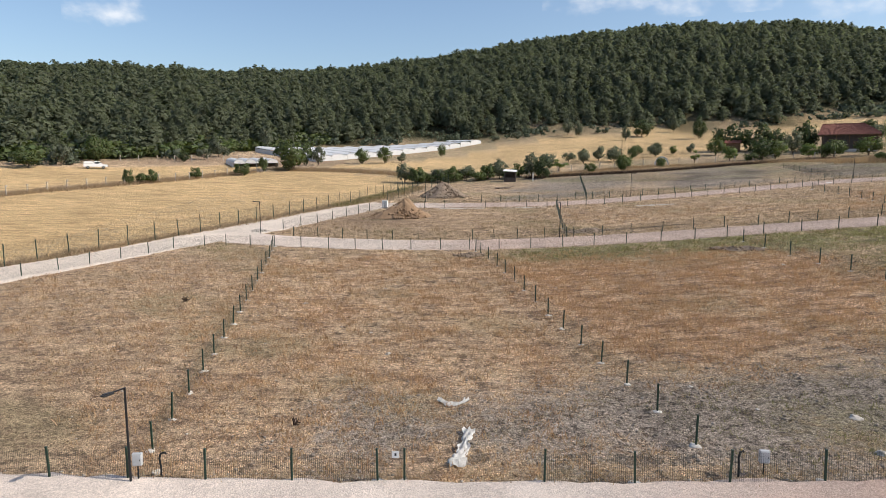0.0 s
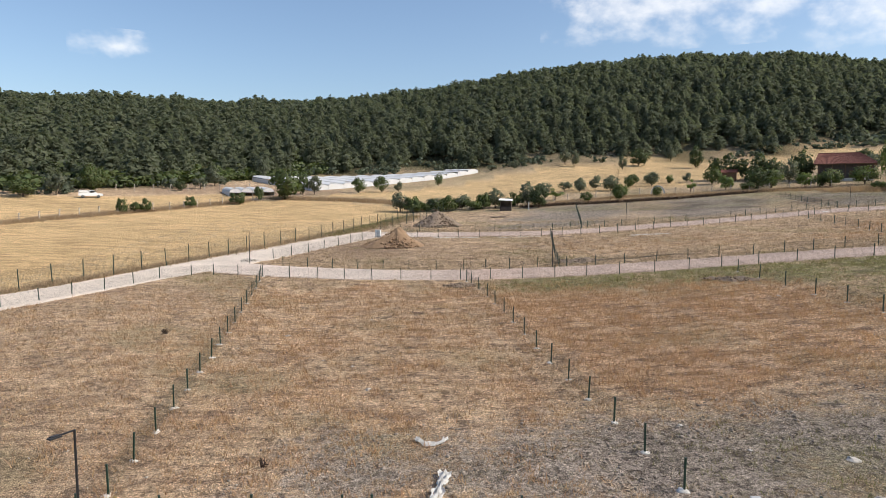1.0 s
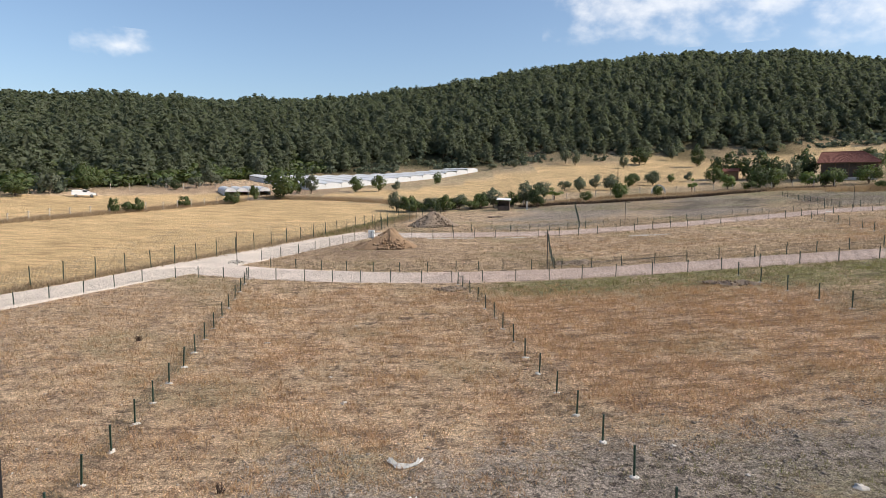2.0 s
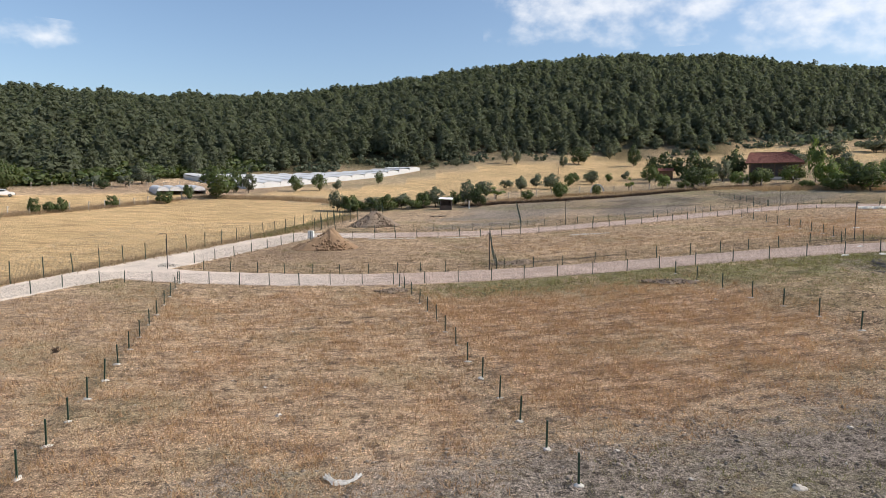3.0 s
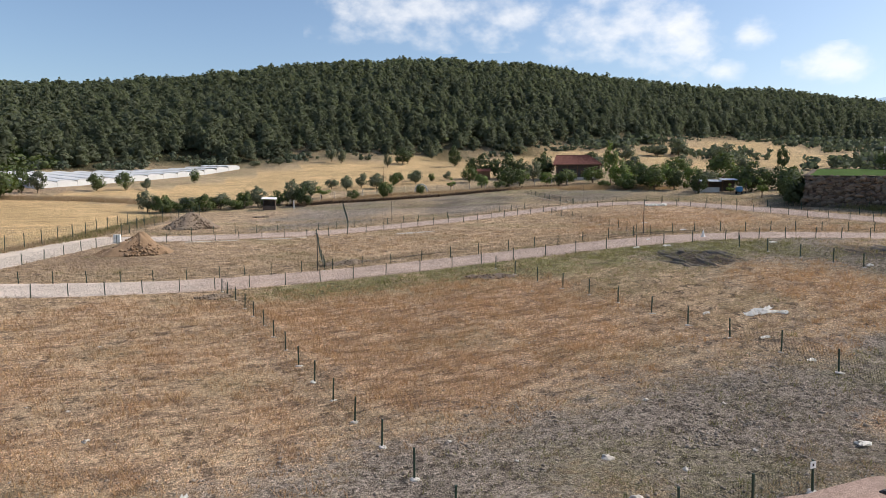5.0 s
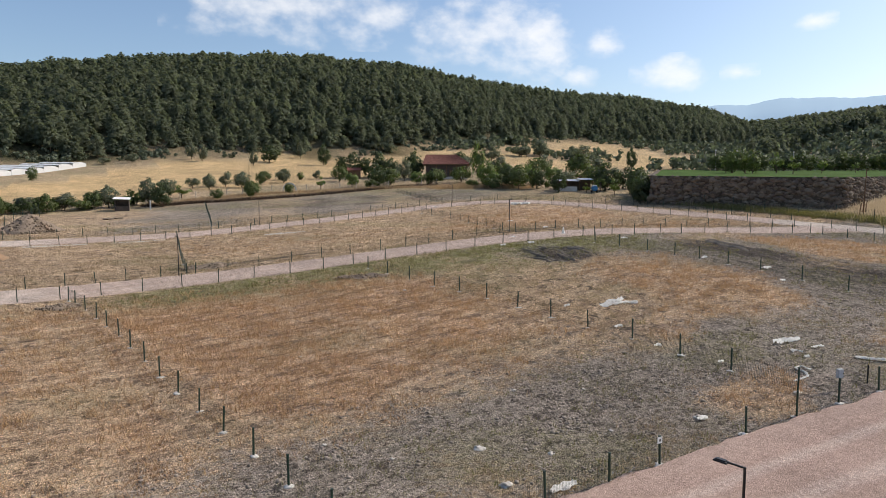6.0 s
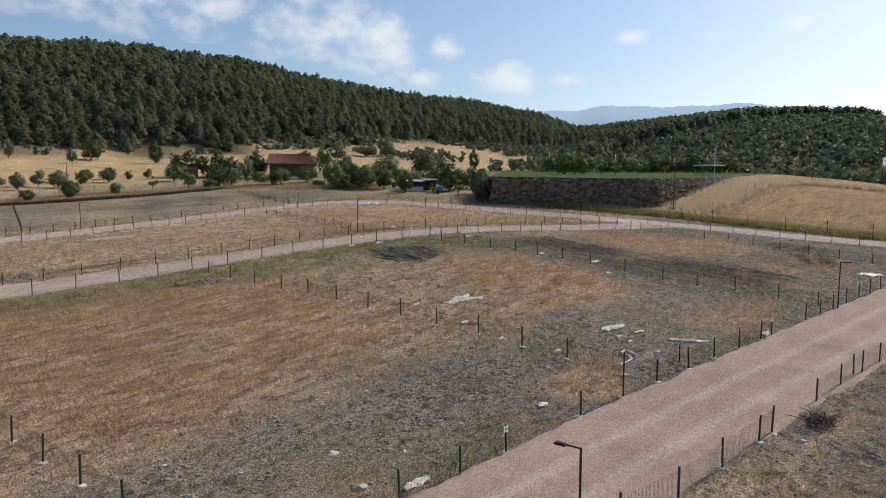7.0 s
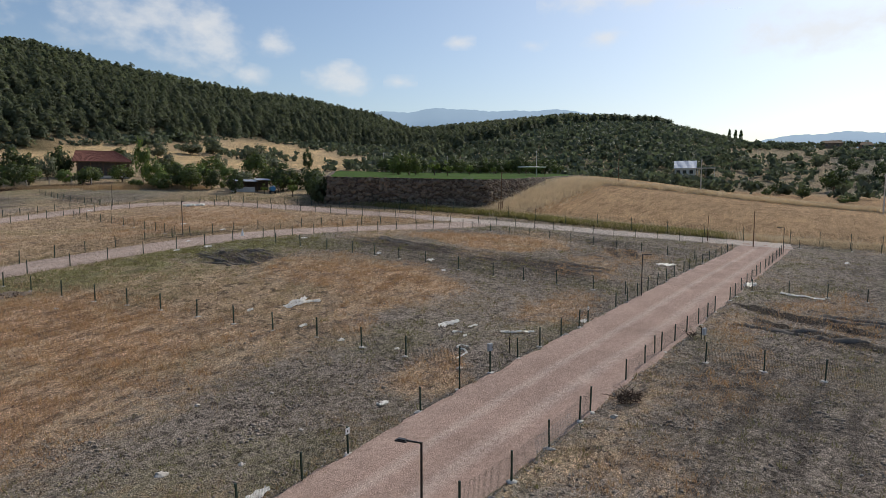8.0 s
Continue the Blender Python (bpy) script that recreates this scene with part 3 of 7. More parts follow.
def road(name, line, width, mat, lift, label, flare=None):
    """A gravel strip with ragged shoulders that lies on the ground; flare: axis, places along it and the widths there."""
    p = along(line, 0.7)
    width = np.interp(p[:, flare[0]], flare[1], flare[2]) if flare else np.full(len(p), width)
    d = np.gradient(p, axis=0)
    d /= np.hypot(d[:, 0], d[:, 1])[:, None]
    nrm = np.stack([-d[:, 1], d[:, 0]], -1)
    cols = np.array([-0.56, -0.52, -0.47, -0.36, -0.24, -0.12, 0, 0.12, 0.24, 0.36, 0.47, 0.52, 0.56])
    V, UV = [], []
    for k, c in enumerate(cols):
        edge = abs(c) > 0.45
        jig = (0.13 * wave(p[:, 0], p[:, 1], 2.3, 40 + k // 7) + 0.10 * wave(p[:, 0], p[:, 1], 0.9, 43)) if edge else 0
        q = p + nrm * (c * width + np.sign(c) * jig)[:, None]
        h = lift + (0.05 if abs(c) < 0.5 else 0.06 if abs(c) < 0.53 else -0.10) + 0.02 * wave(q[:, 0], q[:, 1], 1.6, 45)
        h = h - 0.03 * np.exp(-((abs(c) - 0.2) / 0.08) ** 2)
        V.append(np.stack([q[:, 0], q[:, 1], ground_z(q[:, 0], q[:, 1]) + h], -1))
        UV.append(np.full(len(p), c + 0.5))
    m, k = len(p), len(cols)
    V = np.stack(V, 1).reshape(-1, 3)
    i = (np.arange(m - 1)[:, None] * k + np.arange(k - 1)[None]).ravel()
    me = mesh_data(name, V, np.stack([i, i + k, i + k + 1, i + 1], -1)[:, ::-1].copy(), mat, True)
    uv = me.uv_layers.new(name="UVMap")
    li = np.zeros(len(me.loops), np.int32)
    me.loops.foreach_get("vertex_index", li)
    U = np.stack(UV, 1).ravel()
    uv.data.foreach_set("uv", np.stack([U[li], V[li, 1]], -1).astype(np.float32).ravel())
    return tagged(new(name, me), label, "road", kind="structure")


road("road_1", *ROADS["main"], NEAR_GRAVEL, 0.0, "wide salmon-pink gravel road with wheel tracks")
road("road_2", *ROADS["left"], PALE_GRAVEL, 0.012, "pale dusty gravel track along the stubble field", (1, [50, 64, 70, 79, 95, 108], [6.4, 5.2, 4.9, 6.8, 7.0, 6.4]))
road("road_3", *ROADS["lower"], PINK_GRAVEL, 0.0, "pinkish gravel track curving between fenced plots", (0, [-25, -10, 24, 45, 60, 80], [5.6, 5.0, 5.0, 5.8, 6.2, 6.0]))
road("road_4", *ROADS["upper"], PINK_GRAVEL, 0.0, "pinkish gravel track at the top of the plots")
road("road_5", *ROADS["back"], PALE_GRAVEL, 0.012, "pale gravel track below the terrace")

# ---- plants ----
def leafy(name, color, through_color, share=0.4, **kw):
    """Leaves that let part of the light through."""
    m = material(name, color, **kw)
    n, l = m.node_tree.nodes, m.node_tree.links
    b = n["Principled BSDF"]
    tr = n.new("ShaderNodeBsdfTranslucent")
    mul = n.new("ShaderNodeMix")
    mul.data_type, mul.blend_type = "RGBA", "MULTIPLY"
    mul.inputs["Factor"].default_value = 1.0
    l.new(b.inputs["Base Color"].links[0].from_socket, mul.inputs[6])
    mul.inputs[7].default_value = (*through_color, 1)
    l.new(mul.outputs[2], tr.inputs["Color"])
    mix = n.new("ShaderNodeMixShader")
    mix.inputs["Fac"].default_value = share
    l.new(b.outputs[0], mix.inputs[1])
    l.new(tr.outputs[0], mix.inputs[2])
    l.new(mix.outputs[0], n["Material Output"].inputs["Surface"])
    return m


PINE = leafy("pine_needles", (0.140, 0.158, 0.102), (1.15, 1.2, 0.95), share=0.5, rough=0.8, var=0.34, scale=0.13, bump=0, fine=0.9, spread=0.3, hue=0.012)
GROVE = leafy("grove_leaves", (0.118, 0.140, 0.098), (1.0, 1.05, 0.8), rough=0.75, var=0.45, scale=0.12, bump=0, fine=1.0, spread=0.6, hue=0.015)
OLIVE = leafy("olive_leaves", (0.150, 0.165, 0.118), (1.2, 1.25, 0.8), rough=0.7, var=0.4, scale=0.3, bump=0, fine=2.0, spread=0.6, hue=0.015)
LEAF = leafy("green_leaves", (0.100, 0.126, 0.050), (1.2, 1.3, 0.6), rough=0.6, var=0.4, scale=0.5, bump=0, fine=2.0, spread=0.6, hue=0.025)
BRIGHT = leafy("bright_leaves", (0.150, 0.195, 0.066), (1.2, 1.3, 0.6), rough=0.6, var=0.35, scale=0.5, bump=0, fine=2.0, spread=0.6, hue=0.025)
DARKLEAF = leafy("dark_leaves", (0.072, 0.092, 0.045), (1.1, 1.2, 0.6), rough=0.6, var=0.4, scale=0.5, bump=0, fine=2.0, spread=0.6, hue=0.02)
BARK = material("bark", (0.150, 0.110, 0.080), 0.95, var=0.4, scale=3, bump=0.8, fine=14)
DRY = material("dry_brown_needles", (0.17, 0.10, 0.055), 0.8, var=0.4, scale=0.3, bump=0, fine=2.0, spread=0.5)


def leaves(centers, outward, size, g, droop=0.0):
    """A loose quad for each centre, facing roughly along outward, with uneven corners."""
    n = len(centers)
    nrm = outward / (np.linalg.norm(outward, axis=1)[:, None] + 1e-6) + g.normal(0, 0.55, (n, 3))
    nrm /= np.linalg.norm(nrm, axis=1)[:, None]
    up = g.normal(0, 1, (n, 3))
    a = np.cross(nrm, up)
    a /= np.linalg.norm(a, axis=1)[:, None] + 1e-6
    b = np.cross(nrm, a)
    s = (size * g.uniform(0.6, 1.35, n))[:, None]
    q = []
    for u, v in ((-1, -0.7), (0.25, -1.0), (1, 0.6), (-0.4, 1.0)):
        p = centers + a * s * u * g.uniform(0.35, 0.62, (n, 1)) + b * s * v * g.uniform(0.35, 0.62, (n, 1))
        p[:, 2] -= droop * s[:, 0] * abs(u) * 0.3
        q.append(p)
    V = np.stack(q, 1).reshape(-1, 3)
    return V, np.arange(4 * n).reshape(-1, 4)


def sprays(centers, face, size, g):
    """A ragged three-cornered spray of needles for each centre, its face turned to face."""
    n = len(centers)
    nrm = face + g.normal(0, 0.38, (n, 3))
    nrm /= np.linalg.norm(nrm, axis=1)[:, None] + 1e-6
    a = np.cross(nrm, g.normal(0, 1, (n, 3)))
    a /= np.linalg.norm(a, axis=1)[:, None] + 1e-6
    b = np.cross(nrm, a)
    q = []
    for k in range(3):
        w = k * 2.094 + g.uniform(-0.55, 0.55, n)
        r = size * g.uniform(0.5, 1.15, n)
        q.append(centers + a * (np.cos(w) * r)[:, None] + b * (np.sin(w) * r)[:, None])
    return np.stack(q, 1).reshape(-1, 3), np.arange(3 * n).reshape(-1, 3)


def pine_model(seed, lobes, per, size):
    """A pine 1 high: boughs that end in rounded needle clumps, wide below and ragged at the top. Gives points, faces and soft normals."""
    g = np.random.default_rng(seed)
    wid, sway = g.uniform(0.34, 0.45), g.normal(0, 0.03, 2)
    blunt = g.uniform(1.25, 2.1)
    C, O, S = [], [], []
    for k in range(lobes):
        h = ((k + g.uniform(0.1, 0.9)) / lobes) ** 0.85
        w = k * 2.4 + g.normal(0, 0.5)
        reach = wid * min(1, (h + 0.3) / 0.42) * (1 - h ** blunt) ** 0.75 * g.uniform(0.75, 1.12) + 0.012
        rad = 0.03 + 0.40 * reach * g.uniform(0.75, 1.15)
        cc = np.array([math.cos(w) * reach * 0.66 + sway[0] * h, math.sin(w) * reach * 0.66 + sway[1] * h, 0.10 + 0.84 * h + g.normal(0, 0.02)])
        e = g.normal(0, 1, (per, 3))
        e /= np.linalg.norm(e, axis=1)[:, None]
        e[:, 2] = np.where(e[:, 2] < -0.35, -0.5 * e[:, 2], e[:, 2])
        c = cc + e * (rad, rad, rad * 0.8) * g.uniform(0.5, 1.12, (per, 1))
        C.append(c)
        # lit as one tall rounded crown, a little uneven from bough to bough
        out = np.stack([(c[:, 0] - sway[0] * h) / wid, (c[:, 1] - sway[1] * h) / wid, np.full(per, 0.6 + 0.7 * h)], -1)
        O.append(out + 0.22 * e)
        S.append(np.full(per, size * (0.7 + 0.6 * rad / 0.15)))
    C, O, S = np.concatenate(C), np.concatenate(O), np.concatenate(S)
    O /= np.linalg.norm(O, axis=1)[:, None]
    C[:, 2] = np.clip(C[:, 2], 0.05, 1.03)
    V, F = sprays(C, O, S, g)
    N = np.repeat(O, 3, axis=0)
    ring, q = [], []
    for i, h in enumerate((0.0, 0.35, 0.8)):
        for j in range(5):
            w = j * 1.257 + i * 0.5
            r = 0.40 * wid * (1 - h ** blunt) ** 0.75
            ring.append((r * math.cos(w) + sway[0] * h, r * math.sin(w) + sway[1] * h, 0.14 + 0.80 * h))
    for i in range(2):
        for j in range(5):
            k, m = i * 5 + j, i * 5 + (j + 1) % 5
            q += [(k, m, m + 5), (k, m + 5, k + 5)]
    ring = np.array(ring)
    rn = ring * (1, 1, 0)
    rn /= np.linalg.norm(rn, axis=1)[:, None] + 1e-6
    return np.concatenate([V, ring]), np.concatenate([F, np.array(q) + len(V)]), np.concatenate([N, rn])


def soft_mesh(name, v, f, nrm, mat):
    """A mesh of foliage that is lit as one rounded crown."""
    me = mesh_data(name, v, f, mat, True)
    at = me.attributes.new("custom_normal", "FLOAT_VECTOR", "POINT")
    at.data.foreach_set("vector", np.asarray(nrm, np.float32).ravel())
    return me


def stand(models, pos, size):
    """Copies of the pine models at pos, joined, with their normals."""
    turn = rng.uniform(0, 2 * np.pi, len(pos))
    pick = rng.integers(0, len(models), len(pos))
    V, F, N, o = [], [], [], 0
    for k, (mv, mf, mn) in enumerate(models):
        sel = np.where(pick == k)[0]
        if not len(sel):
            continue
        c, s = np.cos(turn[sel])[:, None], np.sin(turn[sel])[:, None]
        p = mv[None] * size[sel][:, None, :]
        V.append((np.stack([p[..., 0] * c - p[..., 1] * s, p[..., 0] * s + p[..., 1] * c, p[..., 2]], -1) + pos[sel][:, None]).reshape(-1, 3))
        q = np.broadcast_to(mn[None], p.shape)
        N.append(np.stack([q[..., 0] * c - q[..., 1] * s, q[..., 0] * s + q[..., 1] * c, q[..., 2]], -1).reshape(-1, 3))
        F.append((mf[None] + (np.arange(len(sel)) * len(mv))[:, None, None]).reshape(-1, mf.shape[1]) + o)
        o += len(sel) * len(mv)
    return np.concatenate(V), np.concatenate(F), np.concatenate(N)


def stem_model(h, r):
    v, f = tube((0, 0, -0.03), (0.01, 0, h), r, r * 0.3, 5, False)
    return np.array(v), np.array(f)


def crown_model(seed, rx, rz, z0, clumps, per, size):
    """Leaves gathered in clumps that together make an uneven crown with gaps."""
    g = np.random.default_rng(seed)
    C, O = [], []
    for k in range(clumps):
        d = g.normal(0, 1, 3)
        d /= np.linalg.norm(d)
        d[2] = d[2] * 0.85
        cc = np.array([d[0] * rx * 0.72, d[1] * rx * 0.72, z0 + rz * (1.0 + d[2] * 0.8)]) * g.uniform(0.85, 1.1, 3)
        rad = rx * g.uniform(0.30, 0.48)
        e = g.normal(0, 1, (per, 3))
        e /= np.linalg.norm(e, axis=1)[:, None]
        p = cc + e * rad * g.uniform(0.45, 1.08, (per, 1)) * (1, 1, 0.85)
        C.append(p)
        O.append(e + 0.5 * (p - [0, 0, z0 + rz]) / rx)
    C, O = np.concatenate(C), np.concatenate(O)
    soft = O + 0.9 * (C - [0, 0, z0 + rz * 0.7]) / rx
    soft /= np.linalg.norm(soft, axis=1)[:, None]
    return (*leaves(C, O, np.full(len(C), size), g), np.repeat(soft, 4, axis=0))


def limbs(seed, h, r, reach, count):
    """A tapered trunk that parts into limbs."""
    g = np.random.default_rng(seed)
    out = [tube((0, 0, -0.15), (g.normal(0, 0.04) * h, g.normal(0, 0.04) * h, h * 0.55), r, r * 0.7, 7)]
    top = Vector((0, 0, h * 0.5))
    for k in range(count):
        w = 6.28 * k / count + g.uniform(-0.5, 0.5)
        e = Vector((math.cos(w) * reach, math.sin(w) * reach, h * g.uniform(0.9, 1.35)))
        m = top.lerp(e, 0.5) + Vector((0, 0, -0.08 * h))
        out += [tube(top, m, r * 0.55, r * 0.4, 5, False), tube(m, e, r * 0.4, r * 0.12, 5, False)]
    return joined(*out)


# tree kinds: mesh of the trunk and of the crown, shared by all of a kind
def tree_kind(seed, height, rx, leaf, clumps, per, size, bare=0.25):
    z0 = height * bare
    rz = (height - z0) / 2
    crown = crown_model(seed, rx, rz, z0, clumps, per, size)
    tv, tf = limbs(seed, z0 + rz * 0.6, 0.035 * height, rx * 0.5, 5)
    return mesh_data("trunk", tv, tf, BARK), soft_mesh("crown", *crown, leaf)


KINDS = {
    "olive": [tree_kind(s, 4.4, 2.3, OLIVE, 18, 60, 0.32, 0.16) for s in (1, 2, 3)],
    "broad": [tree_kind(s, 6.0, 3.2, LEAF, 24, 48, 0.43, 0.08) for s in (4, 5, 6)],
    "dark": [tree_kind(s, 7.0, 3.4, DARKLEAF, 26, 48, 0.47, 0.03) for s in (7, 8)],
    "bright": [tree_kind(s, 6.0, 2.7, BRIGHT, 20, 70, 0.36, 0.08) for s in (9, 10)],
    "bush": [tree_kind(s, 2.8, 2.0, LEAF, 14, 60, 0.30, 0.02) for s in (11, 12)],
    "sapling": [tree_kind(s, 3.2, 1.3, BRIGHT, 9, 34, 0.26, 0.3) for s in (13, 14)],
}
TREE_TEXT = {"olive": ("olive_tree", "grey-green olive tree in dry grass", "tree"), "broad": ("broadleaf_tree", "leafy green fruit tree with a short trunk", "tree"),
             "dark": ("dense_tree", "dense dark green tree by the farmhouse", "tree"), "bright": ("young_tree", "bright green leafy tree", "tree"),
             "bush": ("bush", "rounded green bush at the field edge", "bush"), "sapling": ("sapling", "thin young bright green tree", "tree")}


def tree(kind, x, y, h=1.0, w=None, z=None, turn=None):
    name, label, cat = TREE_TEXT[kind]
    k = int(abs(x * 7 + y * 3)) % len(KINDS[kind])
    t, c = KINDS[kind][k]
    m = Matrix.LocRotScale((x, y, (gz(x, y) if z is None else z) - 0.05), Euler((0, 0, (x * 1.7 + y) % 6.28 if turn is None else turn)), (w or h, w or h, h))
    ob = thing(name, m, label, cat, name.replace("_", " ") + "s")
    part("trunk", t, ob)
    part("crown", c, ob)
    return ob


# kind, place, height and width against the kind's own
GARDEN = [
    ("olive", 148.6, 167.8, 1.78, 1.94), ("dark", 16.8, 153.9, 0.75, 0.67), ("olive", 19.9, 169.7, 1.19, 0.99), ("sapling", 22.5, 168.6, 0.97, 1.75), ("olive", 31.6, 184.9, 0.86, 0.73),
    ("olive", 40.6, 187.7, 0.88, 1.13), ("broad", 37.6, 163.8, 0.70, 0.59), ("broad", 47.2, 194.4, 0.62, 0.47), ("olive", 56.8, 206.3, 0.78, 0.98), ("broad", 48.1, 168.6, 0.51, 0.41),
    ("broad", 62.3, 205.2, 0.45, 0.35), ("olive", 68.2, 206.8, 0.67, 0.64), ("olive", 40.1, 269.1, 1.57, 1.07), ("olive", 42.8, 261.7, 1.53, 0.87), ("olive", 59.1, 251.7, 1.29, 0.77),
    ("dark", 68.3, 264.3, 0.99, 1.22), ("dark", 86.7, 252.8, 1.22, 0.77), ("olive", 85.8, 280.2, 1.52, 0.68), ("olive", 152.3, 232.2, 1.51, 1.89), ("olive", 181.1, 251.5, 1.27, 1.98),
    ("olive", 182.6, 248.3, 1.42, 0.84), ("olive", 190.7, 248.6, 1.66, 1.89), ("olive", 206.5, 243.8, 1.32, 1.03), ("dark", 214.6, 310.3, 0.86, 1.97), ("broad", -48.2, 174.1, 1.40, 1.40),
    ("broad", -47.2, 188.6, 1.09, 0.68), ("olive", -44.0, 189.5, 1.30, 1.02), ("broad", -32.3, 197.0, 0.82, 0.71), ("broad", -25.8, 199.4, 0.80, 0.77), ("olive", -20.8, 201.5, 0.71, 0.67),
    ("broad", -9.3, 219.6, 0.75, 0.47), ("bush", -56.0, 160.0, 1.09, 1.05), ("bush", -53.6, 169.5, 1.47, 0.59), ("bush", -62.9, 149.0, 0.97, 0.75), ("bush", -70.4, 133.6, 1.16, 0.62),
    ("bush", -68.8, 135.4, 0.88, 0.58), ("bush", -67.4, 137.1, 1.10, 0.69), ("olive", -100.0, 158.2, 1.41, 1.18), ("olive", -71.5, 228.8, 1.71, 1.08), ("olive", -77.9, 201.6, 1.19, 1.36),
    ("olive", -78.4, 192.1, 0.87, 0.97), ("olive", 10.1, 264.6, 0.67, 0.97), ("olive", 19.2, 265.6, 0.93, 0.88), ("broad", -103.2, 150.8, 0.72, 1.10), ("broad", -97.0, 168.8, 1.23, 1.03),
    ("dark", -81.1, 184.9, 0.46, 0.51), ("olive", 196.8, 227.2, 1.68, 1.92), ("dark", 185.2, 185.8, 1.25, 0.63), ("olive", 196.1, 256.3, 1.59, 1.81), ("olive", 179.7, 248.5, 1.11, 1.89),
    ("dark", 261.3, 36.2, 0.53, 0.70), ("dark", 241.8, 28.0, 0.73, 0.84), ("bush", 230.5, 30.2, 0.84, 0.81), ("dark", 220.6, 19.4, 0.65, 0.66), ("dark", 265.6, 12.4, 1.47, 1.46),
    ("dark", 334.3, 6.8, 0.98, 0.78), ("olive", 342.2, 21.0, 1.47, 1.40), ("olive", 363.9, 18.4, 1.24, 1.06), ("bush", 211.3, 7.9, 0.84, 1.40), ("olive", 293.3, 2.9, 1.22, 1.50),
    ("dark", 295.2, -2.4, 1.37, 1.12), ("bright", 101.5, 163.4, 1.94, 0.75), ("bright", 99.8, 156.7, 1.19, 0.93), ("broad", 99.0, 168.7, 0.81, 1.04), ("bush", 95.6, 147.3, 1.10, 1.43),
    ("dark", 110.7, 166.4, 0.90, 0.60), ("dark", 101.1, 146.4, 0.96, 1.01), ("broad", 100.5, 142.5, 0.84, 1.06), ("dark", 104.1, 139.7, 0.87, 0.72), ("dark", 102.4, 129.0, 0.78, 0.63),
    ("broad", 128.7, 150.9, 1.33, 1.57), ("dark", 115.1, 126.6, 0.99, 1.17), ("sapling", 106.8, 123.9, 0.77, 0.70),
    ("sapling", 105.7, 113.7, 1.26, 1.00), ("dark", 139.8, 236.0, 0.66, 1.03), ("bush", 108.6, 140.7, 0.73, 0.48), ("dark", 79.1, 206.3, 1.29, 1.19), ("dark", 85.5, 201.3, 1.22, 1.41),
    ("dark", 75.9, 175.0, 0.89, 1.01), ("broad", 71.7, 195.6, 0.88, 0.83), ("bright", 68.9, 178.3, 0.72, 0.74), ("olive", 88.8, 185.4, 1.55, 1.11), ("dark", 95.9, 191.6, 1.28, 1.05),
    ("bush", 88.9, 168.5, 1.50, 0.98), ("broad", 39.2, 170.3, 0.60, 0.65), ("broad", 29.2, 162.5, 0.45, 0.50), ("sapling", 59.1, 176.7, 1.13, 1.05), ("olive", 55.0, 198.2, 1.01, 0.95),
    ("olive", 36.9, 190.7, 0.96, 0.83), ("olive", 32.6, 191.3, 0.84, 0.79), ("olive", 28.0, 188.7, 0.74, 0.81), ("olive", 43.8, 200.3, 0.79, 0.99),
    ("broad", 49.6, 199.3, 0.58, 0.68), ("sapling", 62.5, 204.5, 0.87, 0.86),
    ("bright", 98.5, 151.0, 0.80, 0.95), ("bright", 110.0, 150.0, 0.95, 1.05), ("broad", 92.0, 171.0, 0.75, 0.90), ("bright", 86.5, 172.5, 0.70, 0.80), ("broad", 80.0, 176.5, 0.78, 0.95),
    ("olive", 83.0, 182.5, 1.10, 1.00), ("broad", 113.0, 158.0, 0.90, 1.15), ("bright", 118.0, 150.5, 0.90, 0.95), ("olive", 112.5, 137.5, 1.15, 1.05), ("broad", 120.5, 135.5, 0.92, 1.15),
    ("dark", 124.5, 128.0, 0.80, 1.00), ("sapling", 111.5, 124.5, 1.10, 1.00), ("bush", 72.0, 172.5, 0.90, 0.85), ("bush", 93.0, 153.5, 0.80, 0.95), ("dark", 89.5, 196.0, 1.00, 1.10),
    ("olive", 120.0, 200.0, 1.40, 1.30), ("olive", 128.0, 192.0, 1.30, 1.40), ("broad", 134.0, 178.0, 1.00, 1.20), ("olive", 142.0, 184.0, 1.40, 1.30), ("bright", 117.0, 172.0, 0.90, 0.90),
]
for kind, x, y, h, w in GARDEN:
    tree(kind, x, y, h, w)
# hedge between the plots and the hill field
for k, (x, y) in enumerate(along([(-15, 149), (-4, 152), (6, 156), (14, 159)], 1.9)):
    tree("bush" if k % 4 else "olive", x + 0.8 * math.sin(k * 2.1), y + 1.4 * math.cos(k * 1.7), 1.05 + 0.3 * math.sin(k * 1.3), 1.0)


# pine woods on the hill
def polar(x, y):
    return np.hypot(x - HX, y - HY), np.degrees(np.arctan2(x - HX, y - HY))


def hill_feet(az):
    return np.interp(az, HILLS[:, 0], HILLS[:, 1]), np.interp(az, HILLS[:, 0], HILLS[:, 3])


step = 5.6
px, py = np.meshgrid(np.arange(-440, 760, step), np.arange(60, 640, step))
px, py = (px + rng.uniform(-2.6, 2.6, px.shape)).ravel(), (py + rng.uniform(-2.6, 2.6, py.shape)).ravel()
pr, pa = polar(px, py)
pr0, pr1 = hill_feet(pa)
edge = pr - pr0 - 5 * wave(px, py, 26, 51)
keep = (pa > -39.5) & (pa < 56.5) & (edge > 0) & (pr < pr1 + 6) & ~inside(px, py, [(-74, 178), (-58, 176), (-40, 196), (14, 256), (-14, 291), (-48, 258), (-70, 222), (-84, 212)]) & (rng.uniform(0, 1, px.shape) < np.where(edge < 25, 0.80, 0.93))
px, py, pr, edge, pa = (k[keep] for k in (px, py, pr, edge, pa))
